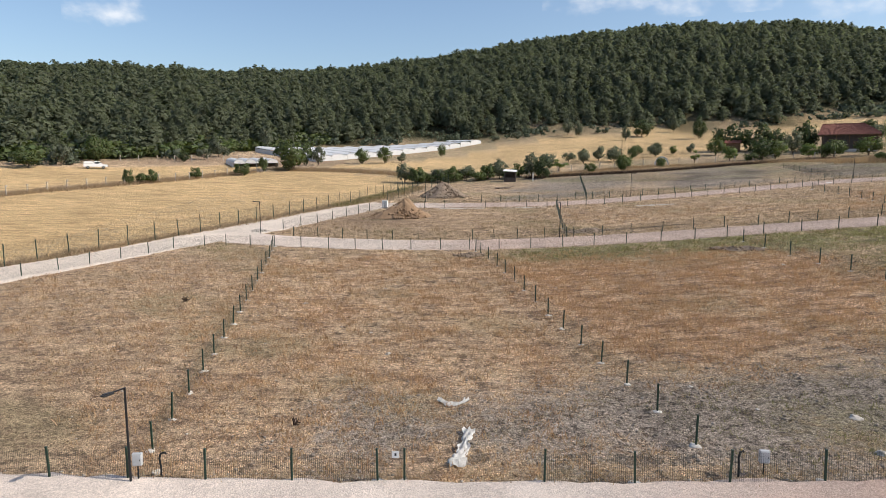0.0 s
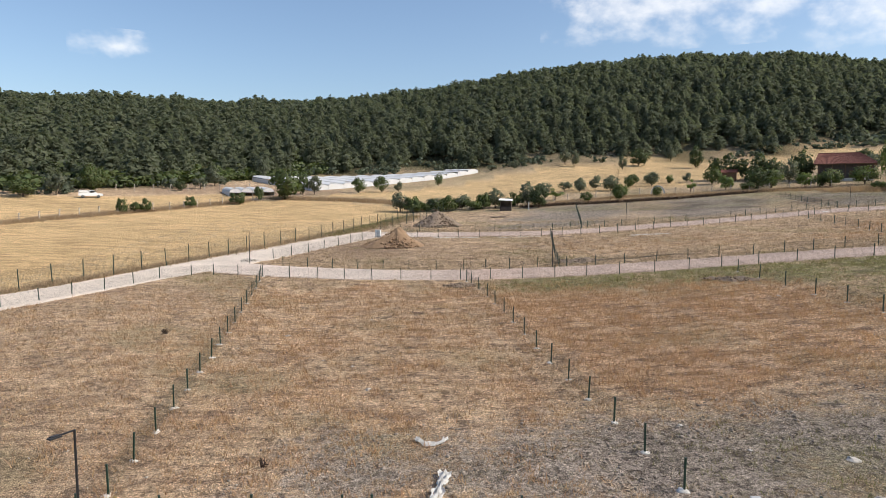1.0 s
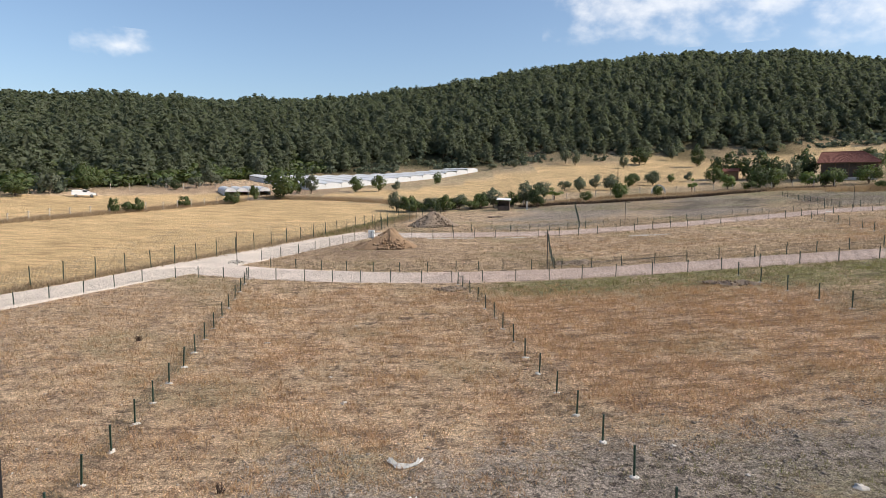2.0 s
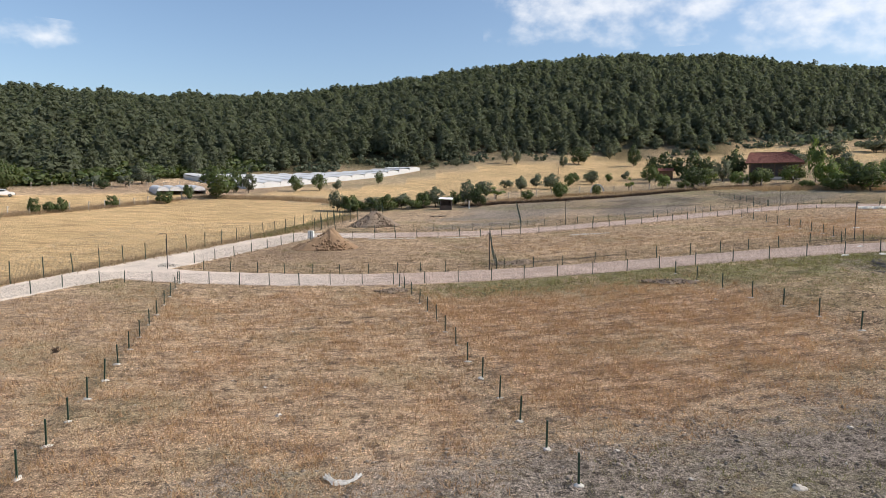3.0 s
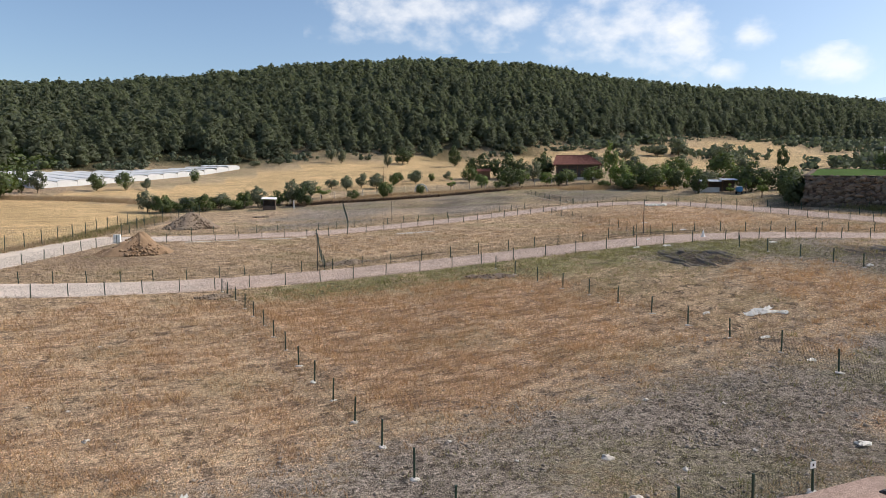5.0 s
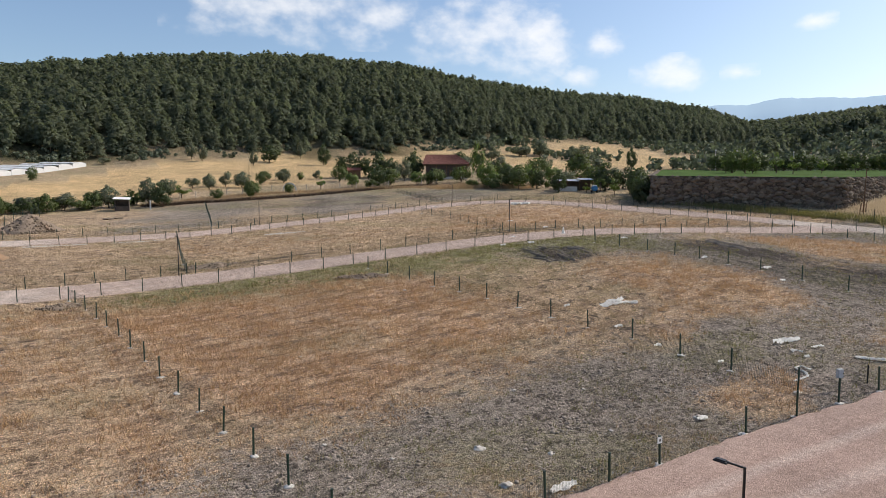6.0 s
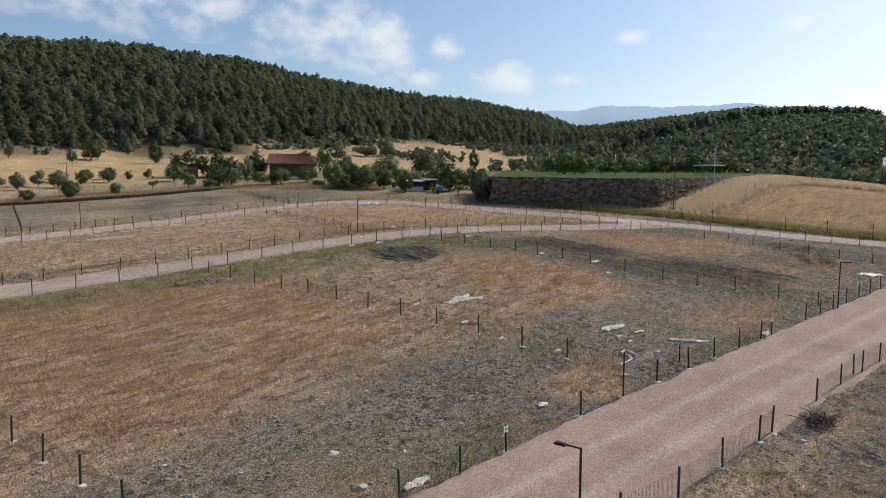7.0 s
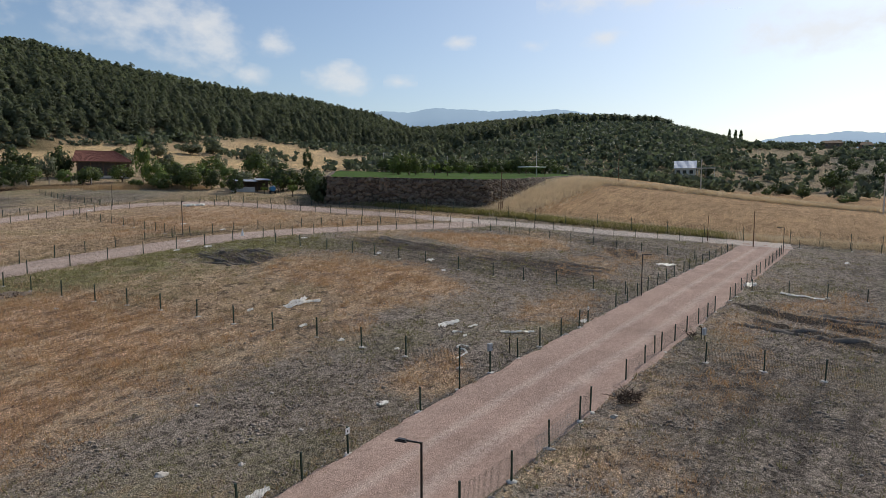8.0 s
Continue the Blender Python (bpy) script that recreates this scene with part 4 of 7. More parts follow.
ph = rng.uniform(7.2, 12.6, len(px)) * (1 + 0.13 * wave(px, py, 40, 52)) * np.where(edge < 10, 0.82, 1)
pz = ground_z(px, py) - 0.2
pw = 4.4 + ph * rng.uniform(0.40, 0.72, len(px))
order = np.argsort(edge)
single = order[::9][:70]
rest = np.setdiff1d(np.arange(len(px)), single)
near_models = [pine_model(s, 25, 17, 0.055) for s in range(60, 70)]
mid_models = [pine_model(s, 20, 10, 0.073) for s in range(70, 80)]
far_models = [pine_model(s, 15, 7, 0.103) for s in range(80, 90)]
stems = [stem_model(0.75, 0.018)]
V, F, N = [], [], []
for lo, hi, models in ((0, 40, near_models), (40, 130, mid_models), (130, 900, far_models)):
    s = rest[(edge[rest] >= lo) & (edge[rest] < hi)]
    v, f, q = stand(models, np.stack([px, py, pz], -1)[s], np.stack([pw, pw, ph], -1)[s])
    F.append(f + sum(len(k) for k in V))
    V.append(v)
    N.append(q)
s = rest[edge[rest] < 40]
sv, sf = strew(stems, np.stack([px, py, pz], -1)[s], np.stack([ph, ph, ph], -1)[s])
forest = thing("pine_forest", pose(0, 0, 0), "dense dark green pine forest covering the hillside", "forest", kind="stuff")
part("foliage", soft_mesh("foliage", np.concatenate(V), np.concatenate(F), np.concatenate(N), PINE), forest)
part("stems", mesh_data("stems", sv, sf, BARK), forest)
pine_meshes = [(mesh_data("trunk", *stem_model(0.8, 0.02), BARK), soft_mesh("crown", *pine_model(s, 28, 24, 0.050), PINE)) for s in (90, 91, 92, 93)]
for k, i in enumerate(single):
    ob = thing("pine_tree", Matrix.LocRotScale((px[i], py[i], pz[i]), Euler((0, 0, k * 1.3)), (pw[i], pw[i], ph[i])), "dark green pine at the foot of the wooded hill", "tree", "pines at the forest edge")
    part("trunk", pine_meshes[k % 4][0], ob)
    part("crown", pine_meshes[k % 4][1], ob)

# scrub along the foot of the woods
n = 1100
sa_, sr_ = rng.uniform(-41, 56, n), rng.uniform(-16, 10, n)
s0, _ = hill_feet(sa_)
sx, sy = HX + np.sin(np.radians(sa_)) * (s0 + sr_), HY + np.cos(np.radians(sa_)) * (s0 + sr_)
ok = (wave(sx, sy, 22, 55) > np.where(sr_ < -4, 0.15, -0.5)) & (~inside(sx, sy, HILL_FIELD) | (sr_ > -3))
sx, sy = sx[ok], sy[ok]
bush_models = [crown_model(s, 0.55, 0.42, 0.02, 6, 8, 0.24) for s in range(100, 106)]
sz_ = rng.uniform(1.8, 4.2, len(sx))
part("leaves", soft_mesh("leaves", *stand(bush_models, np.stack([sx, sy, ground_z(sx, sy)], -1), np.stack([sz_, sz_, sz_ * 0.9], -1)), GROVE), thing("scrub", pose(0, 0, 0), "green scrub at the foot of the woods", "bushes", kind="stuff"))

n = 1500
sa_, sr_ = rng.uniform(-41, -12, n), rng.uniform(-6, 26, n)
s0, _ = hill_feet(sa_)
sx, sy = HX + np.sin(np.radians(sa_)) * (s0 + sr_), HY + np.cos(np.radians(sa_)) * (s0 + sr_)
ok = (rng.uniform(0, 1, n) < 0.75 - 0.022 * sr_ + 0.4 * wave(sx, sy, 25, 56)) & ~inside(sx, sy, BROWN_FIELD) & (sx < -55)
sx, sy = sx[ok], sy[ok]
sz_ = rng.uniform(2.0, 5.0, len(sx))
part("leaves", soft_mesh("leaves", *stand(bush_models, np.stack([sx, sy, ground_z(sx, sy)], -1), np.stack([sz_ * 1.15, sz_ * 1.15, sz_ * 0.85], -1)), LEAF), thing("thicket", pose(0, 0, 0), "low green shrubs in front of the pines", "bushes", kind="stuff"))

# olive groves and garrigue on the eastern hills
n = 15000
oa, oq = rng.uniform(24, 100, n), rng.uniform(0, 1, n)
o0, o1 = hill_feet(oa)
inner = np.interp(oa, [24, 33, 40, 50, 57, 62, 70, 80, 100], [290, 300, 290, 245, 235, 235, 215, 215, 230])
orr = np.sqrt(inner**2 + oq * (o1**2 - inner**2))
ox, oy = HX + np.sin(np.radians(oa)) * orr, HY + np.cos(np.radians(oa)) * orr
clear = inside(ox, oy, EAST_FIELDS) & (wave(ox, oy, 60, 21) > -0.35)
dens = np.where(oa < 56, (orr < o0 + 5) * 0.75, np.interp(oa, [76.5, 84], [1, 0]) * (1.0 + 0.2 * wave(ox, oy, 60, 58)) + np.interp(oa, [76.5, 84], [0, 1]) * (0.16 + 0.4 * wave(ox, oy, 55, 57)))
ok = ~clear & (rng.uniform(0, 1, n) < dens) & (np.hypot(ox - 272, oy - 63) > 15)
ox, oy, oa, orr = ox[ok], oy[ok], oa[ok], orr[ok]
hill_pine = (oa > 55) & (oa < 74) & (orr > np.interp(oa, [55, 60, 66, 72, 74], [330, 400, 470, 560, 640]))
grove_models = [crown_model(s, 0.56, 0.42, 0.05, 5, 5, 0.31) for s in range(110, 118)]
sel = ~hill_pine
sz_ = rng.uniform(3.0, 6.2, sel.sum())
part("leaves", soft_mesh("leaves", *stand(grove_models, np.stack([ox, oy, ground_z(ox, oy)], -1)[sel], np.stack([sz_, sz_, sz_ * rng.uniform(0.8, 1.1, len(sz_))], -1)), GROVE), thing("olive_grove", pose(0, 0, 0), "grey-green olive groves scattered over the far hills", "trees", kind="stuff"))
# pines on top of the far hill
n = 2300
oa, oq = rng.uniform(55, 77, n), rng.uniform(0, 1, n)
lo = np.interp(oa, [55, 60, 66, 72, 77], [330, 400, 470, 560, 600])
_, hi = hill_feet(oa)
orr = np.sqrt(lo**2 + oq * ((hi + 10) ** 2 - lo**2))
ox, oy = HX + np.sin(np.radians(oa)) * orr, HY + np.cos(np.radians(oa)) * orr
ok = rng.uniform(0, 1, n) < np.interp(oa, [55, 70, 77], [1, 0.85, 0.3])
ox, oy = ox[ok], oy[ok]
ph = rng.uniform(7.5, 11.5, len(ox))
part("foliage", soft_mesh("foliage", *stand(far_models, np.stack([ox, oy, ground_z(ox, oy) - 0.2], -1), np.stack([ph, ph, ph], -1)), PINE), thing("far_pine_forest", pose(0, 0, 0), "pine forest on the second hill", "forest", kind="stuff"))

# cypresses and a lone pine on the skyline
g = np.random.default_rng(5)
ch, cw = g.uniform(0, 1, 260), g.uniform(0, 6.28, 260)
cr = 0.10 * np.clip(np.sin(np.pi * (0.06 + 0.90 * ch ** 0.8)), 0.05, 1) ** 0.6 * g.uniform(0.55, 1.05, 260)
cp = np.stack([cr * np.cos(cw), cr * np.sin(cw), 0.03 + 0.94 * ch], -1)
cyp_c, cyp_t = mesh_data("crown", *leaves(cp, cp * (1, 1, 0.05), np.full(260, 0.085), g), DARKLEAF), mesh_data("trunk", *stem_model(0.5, 0.012), BARK)
for az, r, h in ((81.5, 600, 12.5), (81.95, 600, 13.2), (82.35, 600, 14), (75.9, 598, 11)):
    x, y = HX + math.sin(radians(az)) * r, HY + math.cos(radians(az)) * r
    ob = thing("cypress_tree", Matrix.LocRotScale((x, y, gz(x, y) - 0.3), None, (h * (1.0 if r == 600 else 2.4), h * (1.0 if r == 600 else 2.4), h)), "slender dark cypress on the hilltop" if r == 600 else "lone dark tree on the hilltop", "tree", "hilltop trees")
    part("trunk", cyp_t, ob)
    part("crown", cyp_c, ob)

# ---- fences ----
GREEN_STEEL = material("green_coated_steel", (0.012, 0.040, 0.026), 0.45, var=0.3, scale=5, bump=0.1, fine=40, spec=0.5)
WIRE = material("green_coated_wire", (0.020, 0.035, 0.026), 0.5, var=0.2, scale=5, bump=0, spec=0.4)
ZINC_WIRE = material("zinc_wire", (0.30, 0.30, 0.29), 0.45, 0.6, var=0.2, scale=5, bump=0)
CONCRETE = material("pale_concrete", (0.60, 0.57, 0.52), 0.9, var=0.25, scale=5, bump=0.6, fine=25)
CEMENT_POST = material("weathered_cement", (0.47, 0.42, 0.36), 0.95, var=0.3, scale=3, bump=0.5, fine=20)
BLACK_STEEL = material("black_steel", (0.012, 0.012, 0.014), 0.45, var=0.3, scale=4, bump=0.05, spec=0.5)
WHITE_PLASTIC = material("white_plastic", (0.78, 0.78, 0.76), 0.5, var=0.12, scale=3, bump=0.1)
GREY_PLASTIC = material("weathered_grey_plastic", (0.47, 0.48, 0.49), 0.5, var=0.15, scale=3, bump=0.1)
DARK_CABLE = material("black_cable", (0.015, 0.015, 0.017), 0.6, var=0.2, scale=6, bump=0)


def footing_model(seed):
    v, f = rock(seed, 2, 0.5, 0.35)
    return v * (0.42, 0.38, 0.30), f


def post_model(h, w):
    shaft = box(-w / 2, -w / 2, -0.3, w / 2, w / 2, h, w * 0.12)
    cap = box(-w * 0.62, -w * 0.62, h, w * 0.62, w * 0.62, h + 0.025, 0.008)
    clips = [box(w * 0.5, -0.012, k * h, w * 0.68, 0.012, k * h + 0.03) for k in (0.15, 0.5, 0.85)]
    return joined(shaft, cap, *clips)


def wire_panel(h, cross, rows, r):
    """Welded wire between x = 0 and x = 1."""
    out = []
    for k in range(cross):
        x = (k + 0.5) / cross
        out.append(tube((x, 0, 0.03), (x, 0, h), r, r, 3, False))
    for k in range(rows):
        z = 0.03 + (h - 0.03) * k / (rows - 1)
        out.append(tube((0, 0.004, z), (1, 0.004, z), r * 1.15, r * 1.15, 3, False))
    v, f = joined(*out)
    v = np.array(v)
    return v, f


POST_H = 1.22
FOOT = [mesh_data("footing", *footing_model(s), CONCRETE, True) for s in (1, 2, 3)]
POST = mesh_data("post", *post_model(POST_H, 0.07), GREEN_STEEL)
PANEL = mesh_data("wire_panel", *wire_panel(1.08, 44, 10, 0.0014), WIRE)
DENSE = mesh_data("wire_panel", *wire_panel(1.08, 40, 9, 0.0016), WIRE)
TALL = mesh_data("post", *post_model(2.15, 0.075), GREEN_STEEL)
TALL_PANEL = mesh_data("wire_panel", *wire_panel(1.95, 26, 11, 0.0022), WIRE)


def fence(points, label, post=POST, panel=PANEL, feet=True, skip=(), name="mesh_fence", lean=0.02):
    """A row of posts on the ground with a wire panel between neighbours; skip: panels left out."""
    p = np.asarray(points, float)
    z = surface_z(p[:, 0], p[:, 1])
    base = Vector((p[0, 0], p[0, 1], z[0]))
    ob = thing(name, Matrix.Translation(base), label, "fence", "plot fences")
    g = np.random.default_rng(int(abs(p[0, 0] * 13 + p[0, 1] * 7)) + 1)
    for k in range(len(p)):
        here = Vector((p[k, 0], p[k, 1], z[k])) - base
        q = p[min(k + 1, len(p) - 1)] - p[max(k - 1, 0)]
        turn = math.atan2(q[1], q[0])
        pst = part("post", post, ob, m=Matrix.LocRotScale(here, Euler((g.normal(0, lean), g.normal(0, lean), turn)), (1, 1, g.uniform(0.95, 1.04))))
        if feet:
            part("footing", FOOT[k % 3], pst, "lump of pale concrete", m=Matrix.LocRotScale((g.normal(0, 0.04), g.normal(0, 0.04), -0.035), Euler((0, 0, g.uniform(0, 6))), g.uniform(0.8, 1.25, 3)))
        if k + 1 < len(p) and k not in skip:
            there = Vector((p[k + 1, 0], p[k + 1, 1], z[k + 1])) - base
            d = there - here
            part("wire_panel", panel, ob, m=Matrix.LocRotScale(here, Euler((0, -math.atan2(d.z, math.hypot(d.x, d.y)), math.atan2(d.y, d.x))), (d.length, 1, 1)))
    return ob


def front_y(x):
    return float(np.interp(x, [-40, -3, 12, 25, 32, 38, 45, 56, 69, 79, 95], [24.3, 24.6, 24.3, 24.1, 23.7, 23.25, 22.6, 22.15, 21.9, 21.6, 20.4]))


def south_y(x):
    return float(np.interp(x, [18, 22, 30, 38, 52, 62, 77, 94], [18.2, 17.55, 17.3, 17.0, 16.0, 15.5, 15.2, 14.6]))


NEAR = "green steel mesh fence beside the gravel road"
fence([(x, front_y(x)) for x in (-30.9, -27.8, -24.8, -21.8, -18.7, -15.75, -12.9, -10.1, -7.0, -3.95, -3.0)], NEAR)
fence([(x, front_y(x)) for x in (1.9, 5.0, 8.2, 11.35, 14.75, 17.7, 20.3)], NEAR)
fence([(x, front_y(x)) for x in (25.4, 28.7, 31.7, 34.75, 37.5, 40.35, 43.0, 44.4)], NEAR)
fence([(x, front_y(x)) for x in (50.0, 52.7, 55.3, 58.3, 61.4, 64.5, 67.6)], NEAR)
fence([(x, front_y(x)) for x in (71.5, 74.0, 77, 80, 83, 86, 89, 92, 94.5)], NEAR)
fence([(x, south_y(x)) for x in (18.9, 21.9, 25.2, 28.5, 29.8)], NEAR)
fence([(x, south_y(x)) for x in (34.9, 38.2, 41.2, 43.9, 46.6, 49.5, 52.0, 54.4)], NEAR)
fence([(x, south_y(x)) for x in (59.9, 62.2, 65.3, 68.5, 71.6, 74.7, 77.6)], NEAR)
fence([(x, south_y(x)) for x in (81, 84, 87, 90, 93, 95.5)], NEAR)
DIV = "green steel mesh fence dividing two dry plots"
fence([(-13.15, 26.85), (-13.75, 29.8), (-14.3, 32.85), (-14.9, 36.0), (-15.45, 38.9), (-16.0, 41.9), (-16.55, 45.0), (-17.1, 48.0), (-17.7, 51.0), (-18.3, 54.2), (-18.9, 57.4), (-19.55, 60.6), (-20.2, 63.9), (-20.85, 67.1), (-21.5, 70.2), (-22.0, 72.9)], DIV, panel=DENSE)
fence([(8.0, 27.1), (7.55, 30.6), (7.0, 33.8), (6.4, 36.9), (5.85, 40.0), (5.3, 43.2), (4.75, 46.5), (4.25, 49.9), (3.7, 53.2), (3.2, 56.5), (2.6, 59.8), (2.0, 62.6), (1.3, 65.6), (0.6, 68.5), (0.1, 69.8)], DIV, panel=DENSE)
fence([(31.4, 25.5), (31.1, 29.0), (30.8, 32.1), (30.4, 35.4), (29.9, 38.8), (29.4, 42.0), (28.9, 45.2), (28.3, 48.4), (27.7, 51.5), (27.1, 54.6), (26.5, 58.1), (26.0, 61.7), (25.6, 65.3)], DIV, panel=DENSE)
fence([(49.6, 59.4), (50.1, 56.3), (50.6, 53.0), (51.1, 50.0), (51.7, 47.6), (52.3, 45.0), (52.6, 42.0), (52.8, 38.4), (53.0, 34.8), (53.6, 32.0), (54.3, 29.1), (54.8, 25.9), (55.3, 23.2)], DIV, panel=DENSE)
fence(along([(85.4, 55.5), (84.6, 45), (83.6, 34), (83.1, 23)], count=11), DIV, panel=DENSE)
fence([(40.5, 17.0), (40.7, 14.1), (40.95, 11.0), (40.9, 8.0), (41, 5), (41.1, 2)], DIV, panel=DENSE, skip=(0,))
fence([(66, 14.6), (66.4, 11.6), (67.1, 8.6), (67.5, 5.6), (67.8, 2.6), (68, -0.4)], DIV, panel=DENSE)
fence([(103.8, 13), (104.2, 10.2), (105.2, 6.8), (105.5, 3.4), (106, 0)], DIV, panel=DENSE)
fence(along([(10.4, 75.8), (11.2, 86), (12.3, 96), (13.0, 103)], count=10), DIV, panel=DENSE)
fence(along([(49.6, 76.8), (52.5, 85.5), (55.0, 96), (56.4, 105), (56.7, 113)], count=10), DIV, panel=DENSE)
fence(along([(19.5, 113.5), (22, 130), (25, 152)], count=13), DIV, panel=DENSE)
fence(along([(69.0, 127), (70, 140), (71.5, 154)], count=10), DIV, panel=DENSE)
WAY = "green steel mesh fence along a gravel track"
fence([(-40.6, 53.8), (-39.4, 56.8), (-37.9, 59.6), (-36.6, 62.3), (-35.0, 64.9), (-33.6, 67.7), (-32.3, 70.6), (-29.7, 72.5), (-27.6, 73.3), (-24.8, 73.1), (-22.2, 72.9)], WAY, feet=False)


def track_y(x):
    return float(np.interp(x, [-22, -19, -10, 0, 12.4, 19, 25, 32, 36, 42, 48.5, 56, 63.5, 70, 77, 86], [72.9, 72.4, 71.7, 70.8, 70.1, 69.2, 68.7, 67.9, 67.3, 66.5, 65.1, 63.9, 62.8, 61.5, 60.3, 57.6]))


fence([(x, track_y(x)) for x in (-22.0, -18.95, -15.9, -12.9, -9.9, -6.8, -3.6, -0.5, 2.6, 5.9, 9.2, 12.4, 15.6, 19.0, 22.3, 25.4, 28.8, 32.3, 35.6, 39.0, 42.4, 45.4, 48.6, 52.4, 54.0, 56.4, 59.6, 63.4, 66.5, 70.0, 73.5, 77.3, 80.4, 83.4, 86.2)], WAY, feet=False)


def upper_y(x):
    return float(np.interp(x, [-21.5, -18.4, -12.4, -6.4, 0, 8, 17.4, 24, 31, 36.6, 43.8, 50, 59, 68.5, 86, 91], [78.9, 78.2, 77.2, 76.5, 76.2, 75.9, 75.0, 74.6, 74.0, 73.5, 74.0, 73.9, 73.0, 70.7, 65.2, 62.8]))


fence([(x, upper_y(x)) for x in (-21.5, -18.4, -15.4, -12.4, -9.4, -6.4, -3.3, -0.2, 2.3, 4.9, 8.0, 11.2, 14.3, 17.4, 20.8, 24.1, 27.3, 30.8, 33.9, 36.8, 40.2, 43.8, 47.2, 49.6, 52.6, 55.6, 59.2, 62.4, 65.6, 68.8, 72, 75.2, 78.4, 81.6, 84.8, 88, 91)], WAY, feet=False)
fence(along([(-24.2, 84.0), (-20.6, 90.5), (-17.6, 96.5), (-15.4, 102.0), (-12.9, 104.2), (-5, 104.4), (4, 104.2), (14, 103.6), (31.3, 109), (50.2, 115.6), (65, 119.6), (76, 118), (81.6, 113), (84.4, 102), (87.2, 86), (90.5, 70)], 3.2), WAY, feet=False)
fence(along([(-11, 112.0), (0.2, 112.2), (14.8, 111.5), (32.6, 116.8), (53, 123.6), (68, 127), (80.5, 125), (88.5, 117), (92, 103), (95, 86), (98.6, 68)], 3.2), WAY, feet=False)
fence(along([(93.6, 59), (95.8, 48), (96.6, 39), (98.8, 30), (99.8, 22)], 3.2), WAY, feet=False)
FIELD = "tall green wire fence round the stubble field"
fence(along([(-46.4, 51.0), (-43.3, 60.7), (-42.2, 63.9), (-39.6, 69.5), (-38.0, 72.1), (-36.4, 74.7), (-34.0, 79.6), (-31.7, 84.8), (-29.2, 90.0), (-27.0, 94.2), (-23.6, 101.8), (-19.8, 111.5), (-17.5, 119), (-14.6, 128), (-11.4, 141.5)], 3.3), FIELD, TALL, TALL_PANEL, False, name="field_fence")
fence(along([(-14.5, 113.5), (-12.8, 122), (-9.0, 133), (-4.8, 145)], 3.3), FIELD, TALL, TALL_PANEL, False, name="field_fence")
fence(along([(100.5, 92), (102.6, 78), (105.2, 62), (104.4, 52), (105.0, 40), (105.8, 30), (106, 20.5)], 5.5), FIELD, TALL, TALL_PANEL, False, name="field_fence")
fence(along([(107.6, 14.5), (107.8, 8), (108.8, 2), (110.5, -8)], 4.0), FIELD, TALL, TALL_PANEL, False, name="field_fence")

# old cement-post fence across the left fields
CPOST = mesh_data("post", *joined(box(-0.07, -0.07, -0.3, 0.07, 0.07, 1.55, 0.015), box(-0.07, -0.05, 1.5, 0.22, 0.05, 1.75, 0.015)), CEMENT_POST)
LINE_WIRE = mesh_data("wire", *joined(*[tube((0, 0, z), (1, 0, z), 0.004, 0.004, 3, False) for z in (0.4, 0.75, 1.1, 1.45)]), ZINC_WIRE)
fence(along([(-86, 96), (-79.4, 111), (-76.8, 120.5), (-71.9, 130.7), (-64.9, 143), (-58.4, 159), (-54, 173)], 3.9), "old leaning cement post fence with wire", CPOST, LINE_WIRE, False, name="cement_post_fence", lean=0.04)
fence(along([(-98, 172), (-80, 186), (-66, 199)], 4.5), "old leaning cement post fence with wire", CPOST, LINE_WIRE, False, name="cement_post_fence", lean=0.04)
fence(along([(14, 158), (30, 169), (46, 176), (62, 174.5), (78, 171), (90, 167)], 4.5), "old leaning cement post fence with wire", CPOST, LINE_WIRE, False, name="cement_post_fence", lean=0.05)


# ---- street lamps ----
def street_lamp(x, y, turn, h=3.5, label="black steel street lamp with a flat arm"):
    ob = thing("street_lamp", pose(x, y, gz(x, y), 0, 0, turn), label, "street lamp", "street lamps")
    part("pole", (*joined(tube((0, 0, -0.2), (0, 0, h), 0.042, 0.038, 10), box(-0.13, -0.13, 0.0, 0.13, 0.13, 0.03, 0.01)), BLACK_STEEL), ob)
    arm = part("arm", (*box(-0.025, -0.025, h - 0.05, 0.5, 0.025, h, 0.008), BLACK_STEEL), ob)
    part("lamp_head", (*joined(box(0.46, -0.10, h - 0.075, 0.86, 0.10, h - 0.02, 0.015), box(0.52, -0.07, h - 0.02, 0.8, 0.07, h + 0.012, 0.006)), BLACK_STEEL), arm)
    return ob


street_lamp(-12.68, 24.3, 245, 3.5)
street_lamp(16.4, 17.9, 100, 3.6)
street_lamp(-25.9, 80.2, 180, 4.0)
street_lamp(9.6, 75.4, 95, 4.0)
street_lamp(27.2, 114.6, 20, 4.0, "black steel street lamp at the upper track")
street_lamp(49.6, 75.3, -110, 4.2)
street_lamp(55.8, 22.0, -40, 3.6)
street_lamp(95.3, 14.4, 90, 3.6)
street_lamp(70.3, 125.0, 100, 4.0)


def spare_panel(x, y, length, turn, lean):
    """A bare zinc wire panel that leans on a fence."""
    ob = thing("wire_mesh_panel", pose(x, y, float(surface_z(x, y)) + 0.03, lean, 0, turn), "bare zinc wire panel leaning on the fence", "panel")
    part("mesh", (*joined(*[tube((0, 0, z), (length, 0, z), 0.007, 0.007, 4) for z in np.linspace(0.02, 0.95, 9)], *[tube((k, 0.008, 0), (k, 0.008, 0.97), 0.004, 0.004, 4) for k in np.linspace(0.05, length - 0.05, 14)]), ZINC_WIRE), ob)


spare_panel(23.7, 17.3, 3.6, -2, -10)


